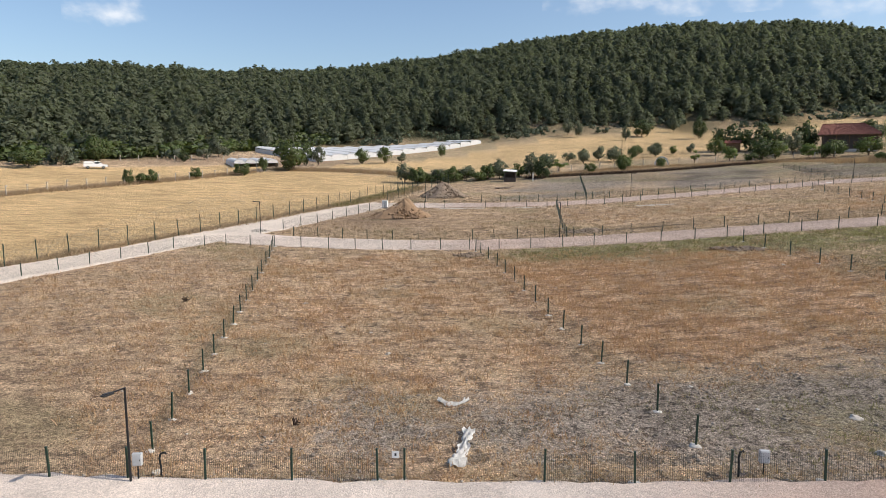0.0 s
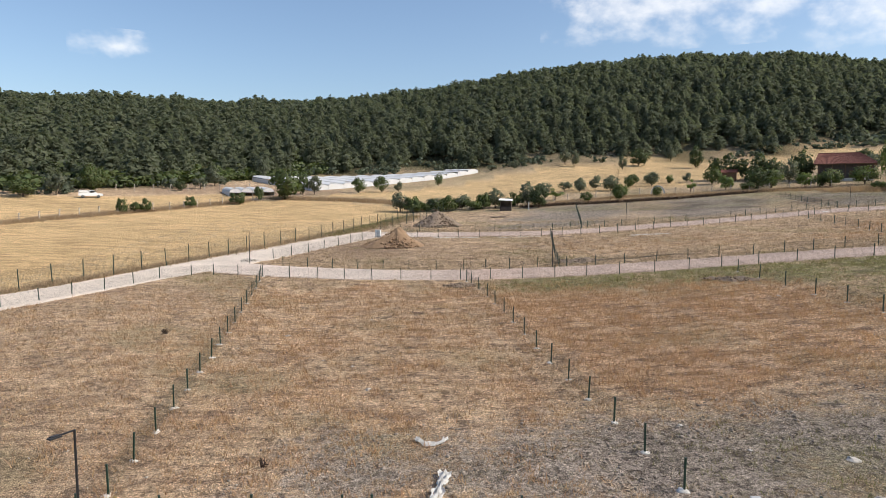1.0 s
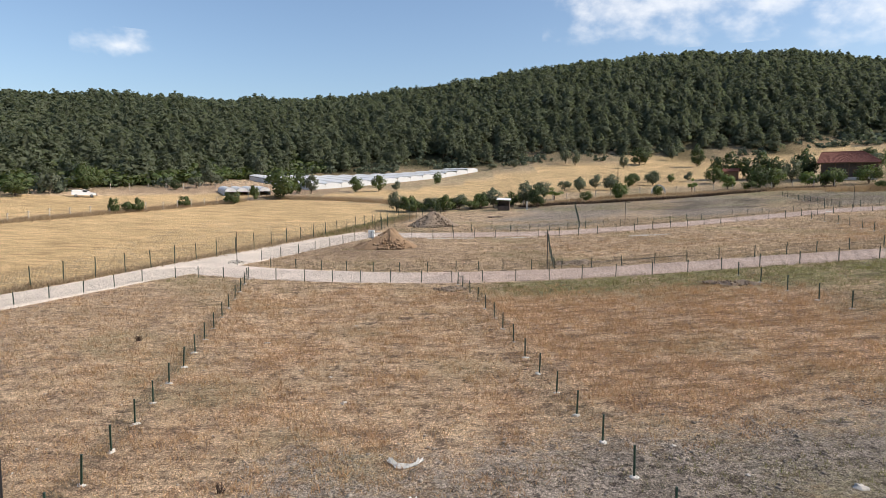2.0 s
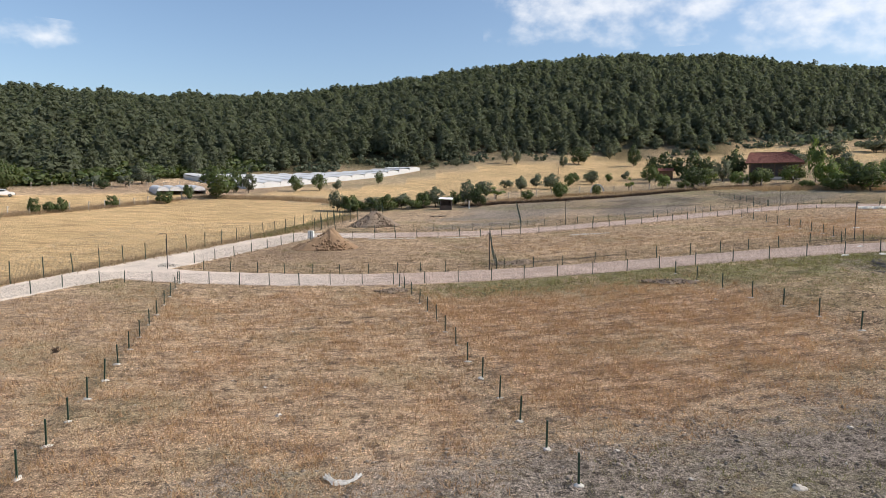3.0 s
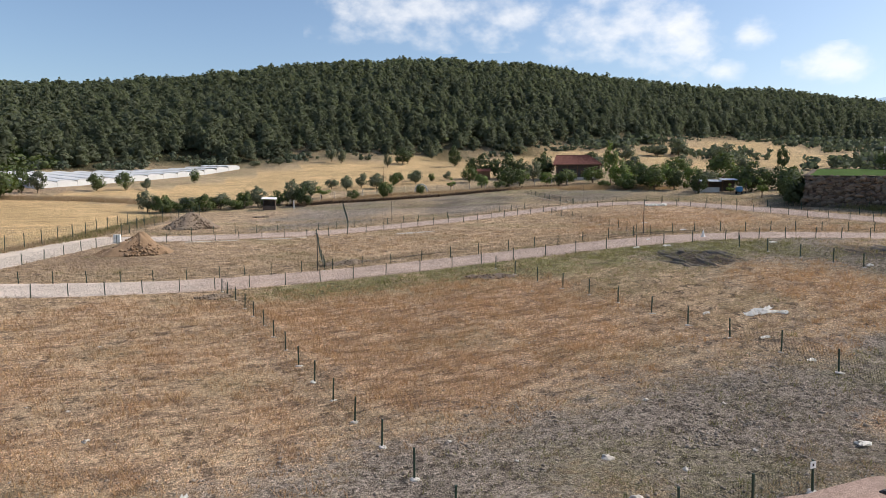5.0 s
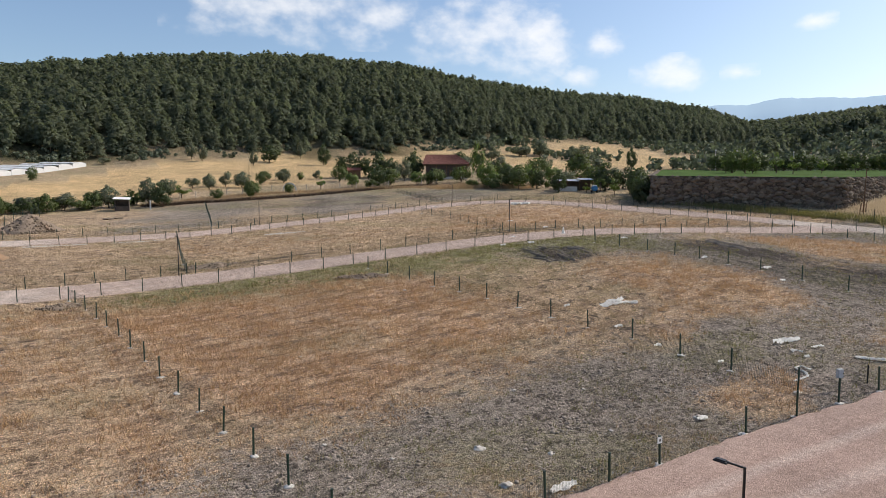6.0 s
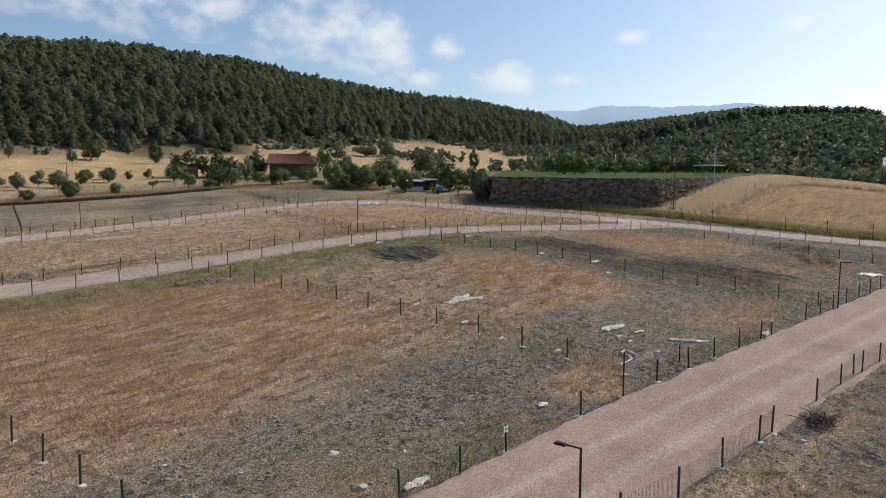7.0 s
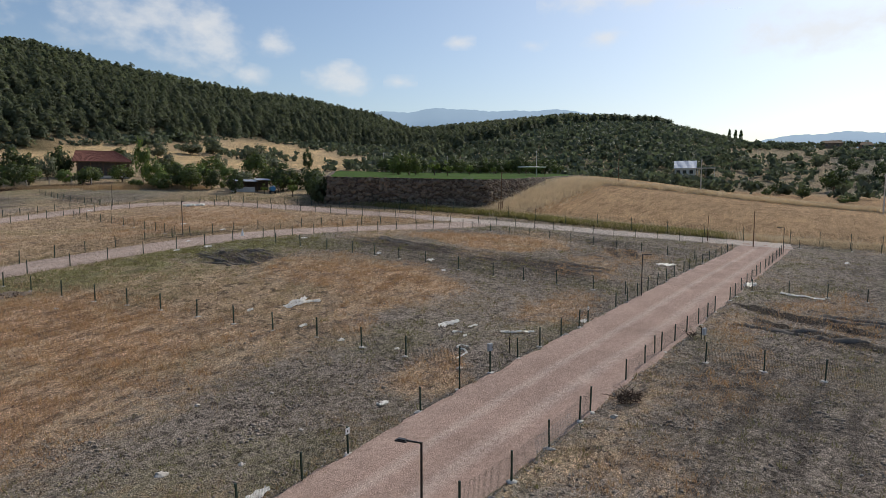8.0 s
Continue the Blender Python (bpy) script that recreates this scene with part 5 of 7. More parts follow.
def meter_box(x, y, turn, z=0.55, label="white plastic meter box on the fence"):
    ob = thing("meter_box", pose(x, y, gz(x, y) + z, 0, 0, turn), label, "meter box", "meter boxes")
    part("housing", (*box(-0.17, -0.08, 0, 0.17, 0.08, 0.46, 0.02), GREY_PLASTIC), ob)
    door = part("door", (*box(-0.15, -0.102, 0.03, 0.15, -0.082, 0.43, 0.008), GREY_PLASTIC), ob)
    part("latch", (*box(0.10, -0.118, 0.2, 0.12, -0.103, 0.26), BLACK_STEEL), door)
    part("conduit", (*tube((0, 0, -z - 0.1), (0, 0, 0.02), 0.025, 0.025, 8), DARK_CABLE), ob)
    return ob


meter_box(-12.5, 24.5, 8)
meter_box(9.55, 24.9, -5, 0.45, "white meter box with its lid torn off")
meter_box(33.3, 24.6, -10, 0.6)
meter_box(44.6, 14.9, 170, 0.6)


def bent_tube(pts, r, n=7):
    return joined(*[tube(a, b, r, r, n) for a, b in zip(pts[:-1], pts[1:])])


def standpipe(x, y, turn, label="black plastic standpipe with a brass tap"):
    ob = thing("standpipe", pose(x, y, gz(x, y), 0, 0, turn), label, "standpipe", "standpipes")
    part("pipe", (*bent_tube([(0, 0, -0.1), (0.02, 0, 0.35), (-0.03, 0, 0.7), (0.02, 0, 0.88), (0.16, 0, 0.92), (0.22, 0, 0.86)], 0.035), DARK_CABLE), ob)
    part("tap", (*joined(tube((0.1, 0, 0.9), (0.1, 0, 1.0), 0.02), box(0.04, -0.015, 0.99, 0.16, 0.015, 1.01)), material("old_brass", (0.45, 0.34, 0.12), 0.4, 0.8)), ob)
    return ob


standpipe(-11.8, 24.75, 10)
standpipe(8.65, 24.8, 30)
standpipe(35.3, 24.3, 30)
standpipe(45.3, 15.2, 60, "black plastic pipe leaning from the ground")


def sign_plate(x, y, z, turn):
    ob = thing("sign_plate", pose(x, y, z, 0, 0, turn), "small white number plate wired to a fence", "sign", "plot signs")
    part("plate", (*box(-0.13, -0.006, -0.13, 0.13, 0.006, 0.13, 0.003), WHITE_PLASTIC), ob)
    part("mark", (*box(-0.035, -0.010, -0.05, 0.035, -0.0065, 0.05), BLACK_STEEL), ob)


sign_plate(-3.3, 24.53, gz(-3.3, 24.5) + 1.05, 0)
sign_plate(20.2, front_y(20.2) - 0.06, gz(20.2, 24) + 1.05, 0)
sign_plate(44.3, front_y(44.3) - 0.06, gz(44.3, 22.6) + 1.1, 0)
sign_plate(94.3, front_y(94.3) - 0.06, gz(94.3, 20.5) + 1.05, 20)

# ---- terrace with its dry-stone wall ----
STONE = material("rubble_stone", (0.185, 0.140, 0.106), 0.95, var=0.45, scale=1.2, bump=0.8, fine=9, spread=0.7, hue=0.01)
EARTH = material("packed_earth", (0.11, 0.082, 0.06), 0.95, var=0.35, scale=0.8, bump=0.8, fine=8)
LAWN = material("lawn_grass", (0.078, 0.128, 0.032), 0.95, spec=0.03, var=0.4, scale=0.25, bump=0.6, fine=6)
WALL_LINE = [(148, 138.3, 16.6), (123, 117, 15.0), (98.4, 96.1, 13.9), (112, 67.7, 13.3), (172, 71, 14.6)]
wl = np.array(WALL_LINE)
ws = np.concatenate([[0], np.cumsum(np.hypot(*np.diff(wl[:, :2], axis=0).T))])


def on_wall(s):
    return np.stack([np.interp(s, ws, wl[:, k]) for k in range(3)], -1)


terrace_wall = tagged(new("wall_terrace"), "high dry-stone retaining wall of rough boulders", "wall", kind="structure")
ss = np.linspace(0, ws[-1], 110)
P = on_wall(ss)
tang = np.gradient(P[:, :2], axis=0)
tang /= np.hypot(*tang.T)[:, None]
outw = np.stack([tang[:, 1], -tang[:, 0]], -1)
outw = np.where((outw @ np.array([-0.75, -0.66]))[:, None] > 0, outw, -outw)
V = []
for h in np.linspace(0, 1, 9):
    zb = ground_z(P[:, 0] + outw[:, 0], P[:, 1] + outw[:, 1]) - 0.6
    z = zb + (P[:, 2] - zb) * h
    bat = 1.1 * (1 - h) + 0.15 * wave(ss, z * 3, 1.5, 61) - 0.25
    V.append(np.stack([P[:, 0] + outw[:, 0] * bat, P[:, 1] + outw[:, 1] * bat, z], -1))
V.append(np.stack([P[:, 0] - outw[:, 0] * 1.2, P[:, 1] - outw[:, 1] * 1.2, P[:, 2] - 0.05], -1))
m = len(ss)
i = (np.arange(len(V) - 1)[:, None] * m + np.arange(m - 1)[None]).ravel()
part("backing", mesh_data("backing", np.concatenate(V), np.stack([i, i + 1, i + m + 1, i + m], -1), EARTH), terrace_wall)
n = 4200
s_, h_ = rng.uniform(52, ws[-1], n), rng.uniform(0, 1, n)
p_ = on_wall(s_)
o_ = np.stack([np.interp(s_, ss, outw[:, k]) for k in range(2)], -1)
zb_ = ground_z(p_[:, 0] + o_[:, 0], p_[:, 1] + o_[:, 1])
zz_ = zb_ + (p_[:, 2] - zb_) * h_ - 0.35
bt_ = 1.0 * (1 - h_) - 0.15
pos = np.stack([p_[:, 0] + o_[:, 0] * bt_, p_[:, 1] + o_[:, 1] * bt_, zz_], -1)
ROCKS = [rock(s, 1, 0.5, 0.8) for s in range(20, 28)]
size = rng.uniform(0.55, 1.1, n) ** 2 * 0.95
big = np.argsort(-size)[:200]
rest_ = np.setdiff1d(np.arange(n), big)
v, f = strew(ROCKS, pos[rest_], np.stack([size, size, size * 0.85], -1)[rest_])
tagged(part("rubble", mesh_data("rubble", v, f, STONE), terrace_wall), kind="stuff")
rock_meshes = [mesh_data("stone", *rock(s, 2, 0.55, 0.8), STONE) for s in range(30, 36)]
for k in big:
    part("stone", rock_meshes[k % 6], terrace_wall, m=Matrix.LocRotScale(pos[k], Euler((0, 0, k * 1.1)), (size[k] * 1.05, size[k], size[k] * 0.85)))
# lawn on top
bk = along([(152, 139), (155, 141), (182, 136), (228, 98)], count=m)
V = []
for k in np.linspace(0, 1, 14):
    q = P[:, :2] * (1 - k) + bk * k
    z = P[:, 2] * (1 - k) + 16.8 * k + 0.06 * wave(q[:, 0], q[:, 1], 6, 62)
    V.append(np.column_stack([q, z]))
i = (np.arange(13)[:, None] * m + np.arange(m - 1)[None]).ravel()
tagged(new("lawn", mesh_data("lawn", np.concatenate(V), np.stack([i, i + 1, i + m + 1, i + m], -1), LAWN, True)), "bright green watered grass on top of the terrace", "lawn", kind="structure")


def lawn_z(s, k):
    q = on_wall(s)
    b = np.array([np.interp(s, ss, bk[:, j]) for j in range(2)])
    return (*(q[:2] * (1 - k) + b * k), q[2] * (1 - k) + 16.8 * k - 0.1)


for k, s in enumerate(np.linspace(40, ws[-1] - 6, 22)):
    x, y, z = lawn_z(s, 0.88 + 0.06 * math.sin(k * 2.3))
    tree("dark" if k % 3 else "broad", x, y, 0.74 + 0.16 * math.sin(k * 1.7), 0.95, z)
for s, k, h in ((66, 0.5, 1.3), (69, 0.45, 1.9), (72, 0.35, 2.2), (74, 0.4, 2.4), (77, 0.35, 1.6), (82, 0.4, 1.5), (87, 0.3, 1.2), (93, 0.4, 1.0), (105, 0.5, 0.8)):
    x, y, z = lawn_z(s, k)
    tree("sapling" if h < 1.55 else "broad", x, y, h if h < 1.55 else h * 0.42, h * 0.9 if h < 1.55 else h * 0.36, z)

for x, y, h, w in ((97.2, 97.8, 0.72, 0.55), (99.6, 100.4, 0.80, 0.66), (102.6, 103.4, 0.84, 0.70), (106.0, 106.6, 0.86, 0.72), (110.0, 110.6, 0.90, 0.8), (114.5, 115.0, 0.95, 0.85)):
    tree("dark", x, y, h, w)

# ---- buildings ----
TILE = material("red_roof_tiles", (0.215, 0.085, 0.062), 0.9, var=0.4, scale=1.5, bump=0.8, fine=8)
DARK_WALL = material("dark_stone_wall", (0.10, 0.078, 0.065), 0.9, var=0.35, scale=1.5, bump=0.6, fine=8)
WHITE_WALL = material("whitewash", (0.66, 0.63, 0.58), 0.9, var=0.15, scale=1, bump=0.3, fine=10)
SHEET = material("grey_sheet_metal", (0.42, 0.45, 0.50), 0.5, 0.3, var=0.2, scale=0.8, bump=0.2)
GLASS = material("window_glass", (0.02, 0.025, 0.03), 0.08, var=0.1, bump=0, spec=0.6)
TIMBER = material("brown_timber", (0.16, 0.095, 0.055), 0.85, var=0.35, scale=2, bump=0.5, fine=20)
FILM = material("white_film", (0.62, 0.62, 0.615), rough=0.5, var=0.08, scale=0.4, bump=0.15, fine=3)
ENDFILM = material("clouded_end_film", (0.60, 0.60, 0.61), 0.35, var=0.2, scale=0.5, bump=0.1)


def corrugated(p00, p10, p01, p11, n, amp):
    """A sheet of n ribs between four corners (ribs run from the first pair to the second)."""
    p00, p10, p01, p11 = map(Vector, (p00, p10, p01, p11))
    up = (p10 - p00).cross(p01 - p00).normalized()
    v, f = [], []
    for k in range(2 * n + 1):
        t = k / (2 * n)
        o = up * (amp if k % 2 else 0)
        v += [tuple(p00.lerp(p10, t) + o), tuple(p01.lerp(p11, t) + o)]
    f = [(2 * k, 2 * k + 2, 2 * k + 3, 2 * k + 1) for k in range(2 * n)]
    return v, f


def window(parent, x, y, z, w, h, mat=TIMBER):
    fr = part("window", (*joined(box(x - w / 2 - 0.08, y - 0.06, z, x + w / 2 + 0.08, y, z + 0.08), box(x - w / 2 - 0.08, y - 0.06, z + h, x + w / 2 + 0.08, y, z + h + 0.08),
                                 box(x - w / 2 - 0.08, y - 0.06, z, x - w / 2, y, z + h), box(x + w / 2, y - 0.06, z, x + w / 2 + 0.08, y, z + h), box(x - 0.03, y - 0.06, z, x + 0.03, y, z + h)), mat), parent)
    part("pane", (*box(x - w / 2, y - 0.03, z + 0.05, x + w / 2, y - 0.01, z + h), GLASS), fr)


def farmhouse(x, y, turn):
    ob = thing("farmhouse", pose(x, y, gz(x, y) - 0.1, 0, 0, turn), "low dark stone farmhouse with a red tiled roof", "house")
    L, D, H, R = 6.4, 4.4, 4.3, 7.3
    part("wall", (*box(-L, -D, -0.5, L, D, H), DARK_WALL), ob)
    ov = 1.0
    e0, e1 = H - 0.15, H + 2.9
    a, b, c, d = (-L - ov, -D - ov, e0), (L + ov, -D - ov, e0), (L + ov, D + ov, e0), (-L - ov, D + ov, e0)
    r0, r1 = (-L - ov + 0.8, 0, e1), (L - 3.2, 0, e1)
    roof = part("roof", (*joined(corrugated(a, b, r0, r1, 46, 0.07), corrugated(c, d, r1, r0, 46, 0.07), corrugated(b, c, r1, r1, 30, 0.07), corrugated(d, a, r0, r0, 30, 0.07)), TILE), ob)
    part("ridge", (*joined(tube(r0, r1, 0.16, 0.16, 8), tube(r1, b, 0.13, 0.13, 6), tube(r1, c, 0.13, 0.13, 6)), TILE), roof)
    part("eaves", (*joined(box(-L - ov, -D - ov, e0 - 0.22, L + ov, -D - ov + 0.15, e0 - 0.02), box(-L - ov, D + ov - 0.15, e0 - 0.22, L + ov, D + ov, e0 - 0.02)), TIMBER), roof)
    part("porch_floor", (*box(-L, -D - 2.6, -0.5, L, -D - 0.02, 0.25, 0.04), CONCRETE), ob)
    for k in np.linspace(-L + 0.3, L - 0.3, 5):
        part("porch_post", (*box(k - 0.09, -D - 0.9, 0.25, k + 0.09, -D - 0.72, H - 0.2, 0.02), TIMBER), ob)
    for k in (-4.2, -1.2, 3.9):
        window(ob, k, -D - 0.01, 1.3, 1.3, 1.5)
    dr = part("door", (*box(0.9, -D - 0.07, 0.26, 1.95, -D - 0.01, 2.4, 0.02), TIMBER), ob)
    part("handle", (*box(1.1, -D - 0.11, 1.25, 1.16, -D - 0.07, 1.4), BLACK_STEEL), dr)


farmhouse(104.2, 186.2, -30)
# small outbuilding behind the garden trees
ob = thing("garden_shed", pose(79.5, 203, gz(79.5, 203), 0, 0, -25), "small wooden shed with a tiled roof", "shed")
part("wall", (*box(-2, -1.6, -0.3, 2, 1.6, 2.6), TIMBER), ob)
part("roof", (*joined(corrugated((-2.3, -2, 2.5), (2.3, -2, 2.5), (-2.3, 0, 3.5), (2.3, 0, 3.5), 14, 0.05), corrugated((2.3, 2, 2.5), (-2.3, 2, 2.5), (2.3, 0, 3.5), (-2.3, 0, 3.5), 14, 0.05)), TILE), ob)

# open tin-roofed shed
ob = thing("tin_shed", pose(109.0, 131.4, gz(109.0, 131.4) - 0.1, 0, 0, -34), "long open shed with a grey tin roof", "shed")
part("roof", (*joined(corrugated((-4.8, -2.4, 2.5), (1.6, -2.4, 2.35), (-4.8, 2.4, 3.0), (1.6, 2.4, 2.9), 24, 0.04), corrugated((1.2, -2.6, 2.75), (4.8, -2.6, 2.7), (1.2, 2.4, 3.2), (4.8, 2.4, 3.15), 14, 0.04)), SHEET), ob)
part("back_wall", (*box(-4.6, 2.0, -0.5, 4.6, 2.2, 2.7), DARK_WALL), ob)
part("low_wall", (*box(-4.6, -2.3, -0.5, 0.8, -2.1, 1.1), WHITE_WALL), ob)
for k in (-4.5, -1.6, 1.4, 4.5):
    part("post", (*box(k - 0.07, -2.3, 1.1 if k < 1 else -0.4, k + 0.07, -2.16, 2.5), TIMBER), ob)

RUBBER, BLUE = material("rubber", (0.02, 0.02, 0.02), 0.9, var=0.2, bump=0.1), material("blue_plastic", (0.06, 0.22, 0.42), 0.5, var=0.15, bump=0)
ob = thing("water_tanker", pose(108.3, 122.9, gz(108.3, 122.9), 0, 0, 60), "blue and white water tank on a small trailer", "trailer")
part("tank", (*tube((-0.9, 0, 1.15), (0.9, 0, 1.15), 0.6, 0.6, 14), BLUE), ob)
part("cover", (*box(-0.8, -0.45, 1.65, 0.8, 0.45, 1.85, 0.05), WHITE_PLASTIC), ob)
part("chassis", (*joined(box(-1.1, -0.5, 0.45, 1.1, 0.5, 0.57), box(1.1, -0.05, 0.45, 2.1, 0.05, 0.53)), BLACK_STEEL), ob)
for sy in (-0.6, 0.6):
    part("wheel", (*tube((0, sy - 0.1, 0.35), (0, sy + 0.1, 0.35), 0.35, 0.35, 14), RUBBER), ob)

# roadside hut
ob = thing("hut", pose(9.0, 150.6, gz(9.0, 150.6), 0, 0, -8), "tiny hut with a slanting white roof", "hut")
part("wall", (*joined(box(-1.3, 0.9, -0.2, 1.3, 1.0, 2.1), box(-1.3, -0.9, -0.2, -1.2, 1, 2.0), box(1.2, -0.9, -0.2, 1.3, 1, 2.0), box(-1.2, -0.9, -0.2, 1.2, -0.8, 0.9)), DARK_WALL), ob)
part("roof", (*corrugated((-1.6, -1.4, 2.35), (1.6, -1.4, 2.2), (-1.5, 1.3, 2.75), (1.5, 1.3, 2.6), 12, 0.03), WHITE_PLASTIC), ob)
part("post", (*box(5.0, -0.1, -0.2, 5.25, 0.1, 2.0, 0.02), WHITE_WALL), ob)

# hooped row cover in the orchard
ob = thing("hoop_tunnel", pose(49.9, 174.4, gz(49.9, 174.4), 0, 0, -12), "small white plastic hoop tunnel", "tunnel")
arc = [(1.75 * math.cos(a), 2.45 * math.sin(a) ** 0.8 if 0 < a < math.pi else 0) for a in np.linspace(0, math.pi, 15)]
v = [(x * k, yy, z * k) for yy in (-0.8, 0.8) for k in (1.0, 0.86) for x, z in arc]
f = []
for k in range(14):
    f += [(k, k + 1, 16 + k, 15 + k), (30 + k, 45 + k, 46 + k, 31 + k), (k, 30 + k, 31 + k, k + 1), (15 + k, 16 + k, 46 + k, 45 + k)]
part("cover", (v, f, FILM), ob)

# far villa and lawn canopy
ob = thing("villa", pose(283, 66, gz(283, 66) - 0.2, 0, 0, 100), "far white house with a blue-grey sheet roof", "house")
part("wall", (*box(-4.0, -4, -4, 4.0, 4, 2.6), WHITE_WALL), ob)
part("roof", (*joined(corrugated((-4.4, 5, 2.4), (4.4, 5, 2.4), (-4.4, 0, 5.6), (4.4, 0, 5.6), 20, 0.05), corrugated((4.4, -5, 2.4), (-4.4, -5, 2.4), (4.4, 0, 5.6), (-4.4, 0, 5.6), 20, 0.05)), material("blue_grey_sheet", (0.30, 0.36, 0.47), 0.5, 0.2, var=0.15, bump=0.1)), ob)
for k in (-2.4, 0.2, 2.6):
    w_ = part("window", (*box(k - 0.7, 3.99, 0.1, k + 0.7, 4.06, 1.6), TIMBER), ob)
    part("pane", (*box(k - 0.6, 4.06, 0.2, k + 0.6, 4.09, 1.5), GLASS), w_)
part("veranda_roof", (*box(-11.5, 0.5, 2.2, -4.2, 5.5, 2.5, 0.04), WHITE_WALL), ob)
for k in (-11.2, -8, -4.8):
    part("veranda_post", (*box(k - 0.08, 5.1, -4, k + 0.08, 5.26, 2.2), WHITE_WALL), ob)
cx, cy, cz = 171.5, 85.0, 15.2
ob = thing("canopy", pose(cx, cy, cz, 0, 0, -25), "white flat canopy on thin posts on the lawn", "canopy")
part("roof", (*box(-3.7, -1.8, 2.2, 3.7, 1.8, 2.45, 0.04), WHITE_PLASTIC), ob)
for a in (-3.4, 3.4):
    for b in (-1.6, 1.6):
        part("post", (*box(a - 0.03, b - 0.03, -0.4, a + 0.03, b + 0.03, 2.2), TIMBER), ob)
for x, y, h, w in ((275, 71.5, 0.7, 0.8), (268, 54, 0.8, 1.0), (262, 48, 0.8, 0.9), (266, 76, 1.1, 1.1)):
    tree("olive", x, y, h, w)
# hilltop houses
for az, r, w, h in ((88.6, 520, 13, 3.2), (90.8, 500, 7, 2.6), (76.0, 560, 4, 2.2)):
    x, y = HX + math.sin(radians(az)) * r, HY + math.cos(radians(az)) * r
    ob = thing("hill_house", pose(x, y, gz(x, y), 0, 0, 90 - az + 8), "pale house among trees on a far hill", "house", "hill houses")
    part("wall", (*box(-3.5, -w / 2, -2, 3.5, w / 2, h), STONE), ob)
    part("roof", (*joined(corrugated((-4.2, w / 2 + 0.6, h), (-4.2, -w / 2 - 0.6, h), (0, w / 2 - 1, h + 2), (0, -w / 2 + 1, h + 2), 14, 0.06), corrugated((4.2, -w / 2 - 0.6, h), (4.2, w / 2 + 0.6, h), (0, -w / 2 + 1, h + 2), (0, w / 2 - 1, h + 2), 14, 0.06)), TIMBER), ob)
    for k in (-w / 4, w / 4):
        part("window", (*box(-3.58, k - 0.8, 1.2, -3.5, k + 0.8, 2.8), GLASS), ob)


# ---- plastic greenhouses ----
def greenhouse(a, b, spans, depth, gutter, rise, label, skirt=False, climb=0.45):
    """Side-by-side tunnels whose ends stand on the line from a to b; depth and climb may change along it."""
    depths, climbs = (np.linspace(*(d if isinstance(d, tuple) else (d, d)), spans) for d in (depth, climb))
    a, b = np.array(a, float), np.array(b, float)
    u = (b - a) / np.hypot(*(b - a))
    w = np.hypot(*(b - a)) / spans
    nrm = np.array([-u[1], u[0]])
    if nrm @ np.array([-0.5, 0.8]) < 0:
        nrm = -nrm
    ob = thing("greenhouse", pose(a[0], a[1], 0), label, "greenhouse")
    arc = [(w / 2 * (1 - math.cos(t)), gutter + rise * math.sin(t)) for t in np.linspace(0, math.pi, 11)]
    for k in range(spans):
        o = u * w * k
        q = a + o + u * w / 2
        depth, climb = depths[k], climbs[k]
        z0, z1 = gz(*q), gz(*(q + nrm * depth))
        v, f = [], []
        steps = 10
        for s in range(steps + 1):
            d = depth * s / steps
            zz = z0 + (z1 - z0) * s / steps * climb
            for x, z in arc:
                p = o + u * x + nrm * d
                v.append((p[0], p[1], zz + z + 0.05 * math.sin(s * 2.1 + k)))
        for s in range(steps):
            for j in range(10):
                i0 = s * 11 + j
                f.append((i0, i0 + 1, i0 + 12, i0 + 11))
        part("roof_film", (v, f, FILM), ob)
        e = [(*(o + u * x - nrm * 0.02), z0 + z) for x, z in arc]
        part("end_film", (e + [(*(o + u * w), z0 + gutter), (*o, z0 + gutter)], [tuple(range(11))], ENDFILM), ob)
        if skirt:
            s0, s1 = o - nrm * 0.04, o + u * w - nrm * 0.04
            part("front_film", ([(*s0, gz(*(a + o)) + 0.05), (*s1, gz(*(a + o + u * w)) + 0.05), (*s1, z0 + gutter + 0.05), (*s0, z0 + gutter + 0.05)], [(0, 1, 2, 3)], FILM), ob)
        part("gutter_post", (*box(o[0] - 0.06, o[1] - 0.06, z0 - 0.6, o[0] + 0.06, o[1] + 0.06, z0 + gutter), ZINC_WIRE), ob)
        part("hoop", (*bent_tube([(p[0], p[1], p[2] + 0.02) for p in e], 0.035, 5), ZINC_WIRE), ob)
    # side skirts of film
    for q, depth, climb in ((a, depths[0], climbs[0]), (b, depths[-1], climbs[-1])):
        v = []
        for s in range(11):
            p = q - a + nrm * depth * s / 10
            zg = gz(*(q + nrm * depth * s / 10))
            zt = gz(*q) + (gz(*(q + nrm * depth)) - gz(*q)) * s / 10 * climb + gutter
            v += [(p[0], p[1], zg - 0.4), (p[0], p[1], max(zt, zg))]
        part("side_film", (v, [(2 * s, 2 * s + 2, 2 * s + 3, 2 * s + 1) for s in range(10)], FILM), ob)
    return ob


greenhouse((-64.2, 177.2), (-53.8, 183.5), 4, 11, 1.1, 1.15, "row of small plastic tunnel greenhouses with grey ends")
greenhouse((-47.0, 200.0), (4.6, 260.5), 13, (34, 13), 1.3, 0.55, "large white plastic greenhouse of many joined tunnels", True, (1.0, 0.25))


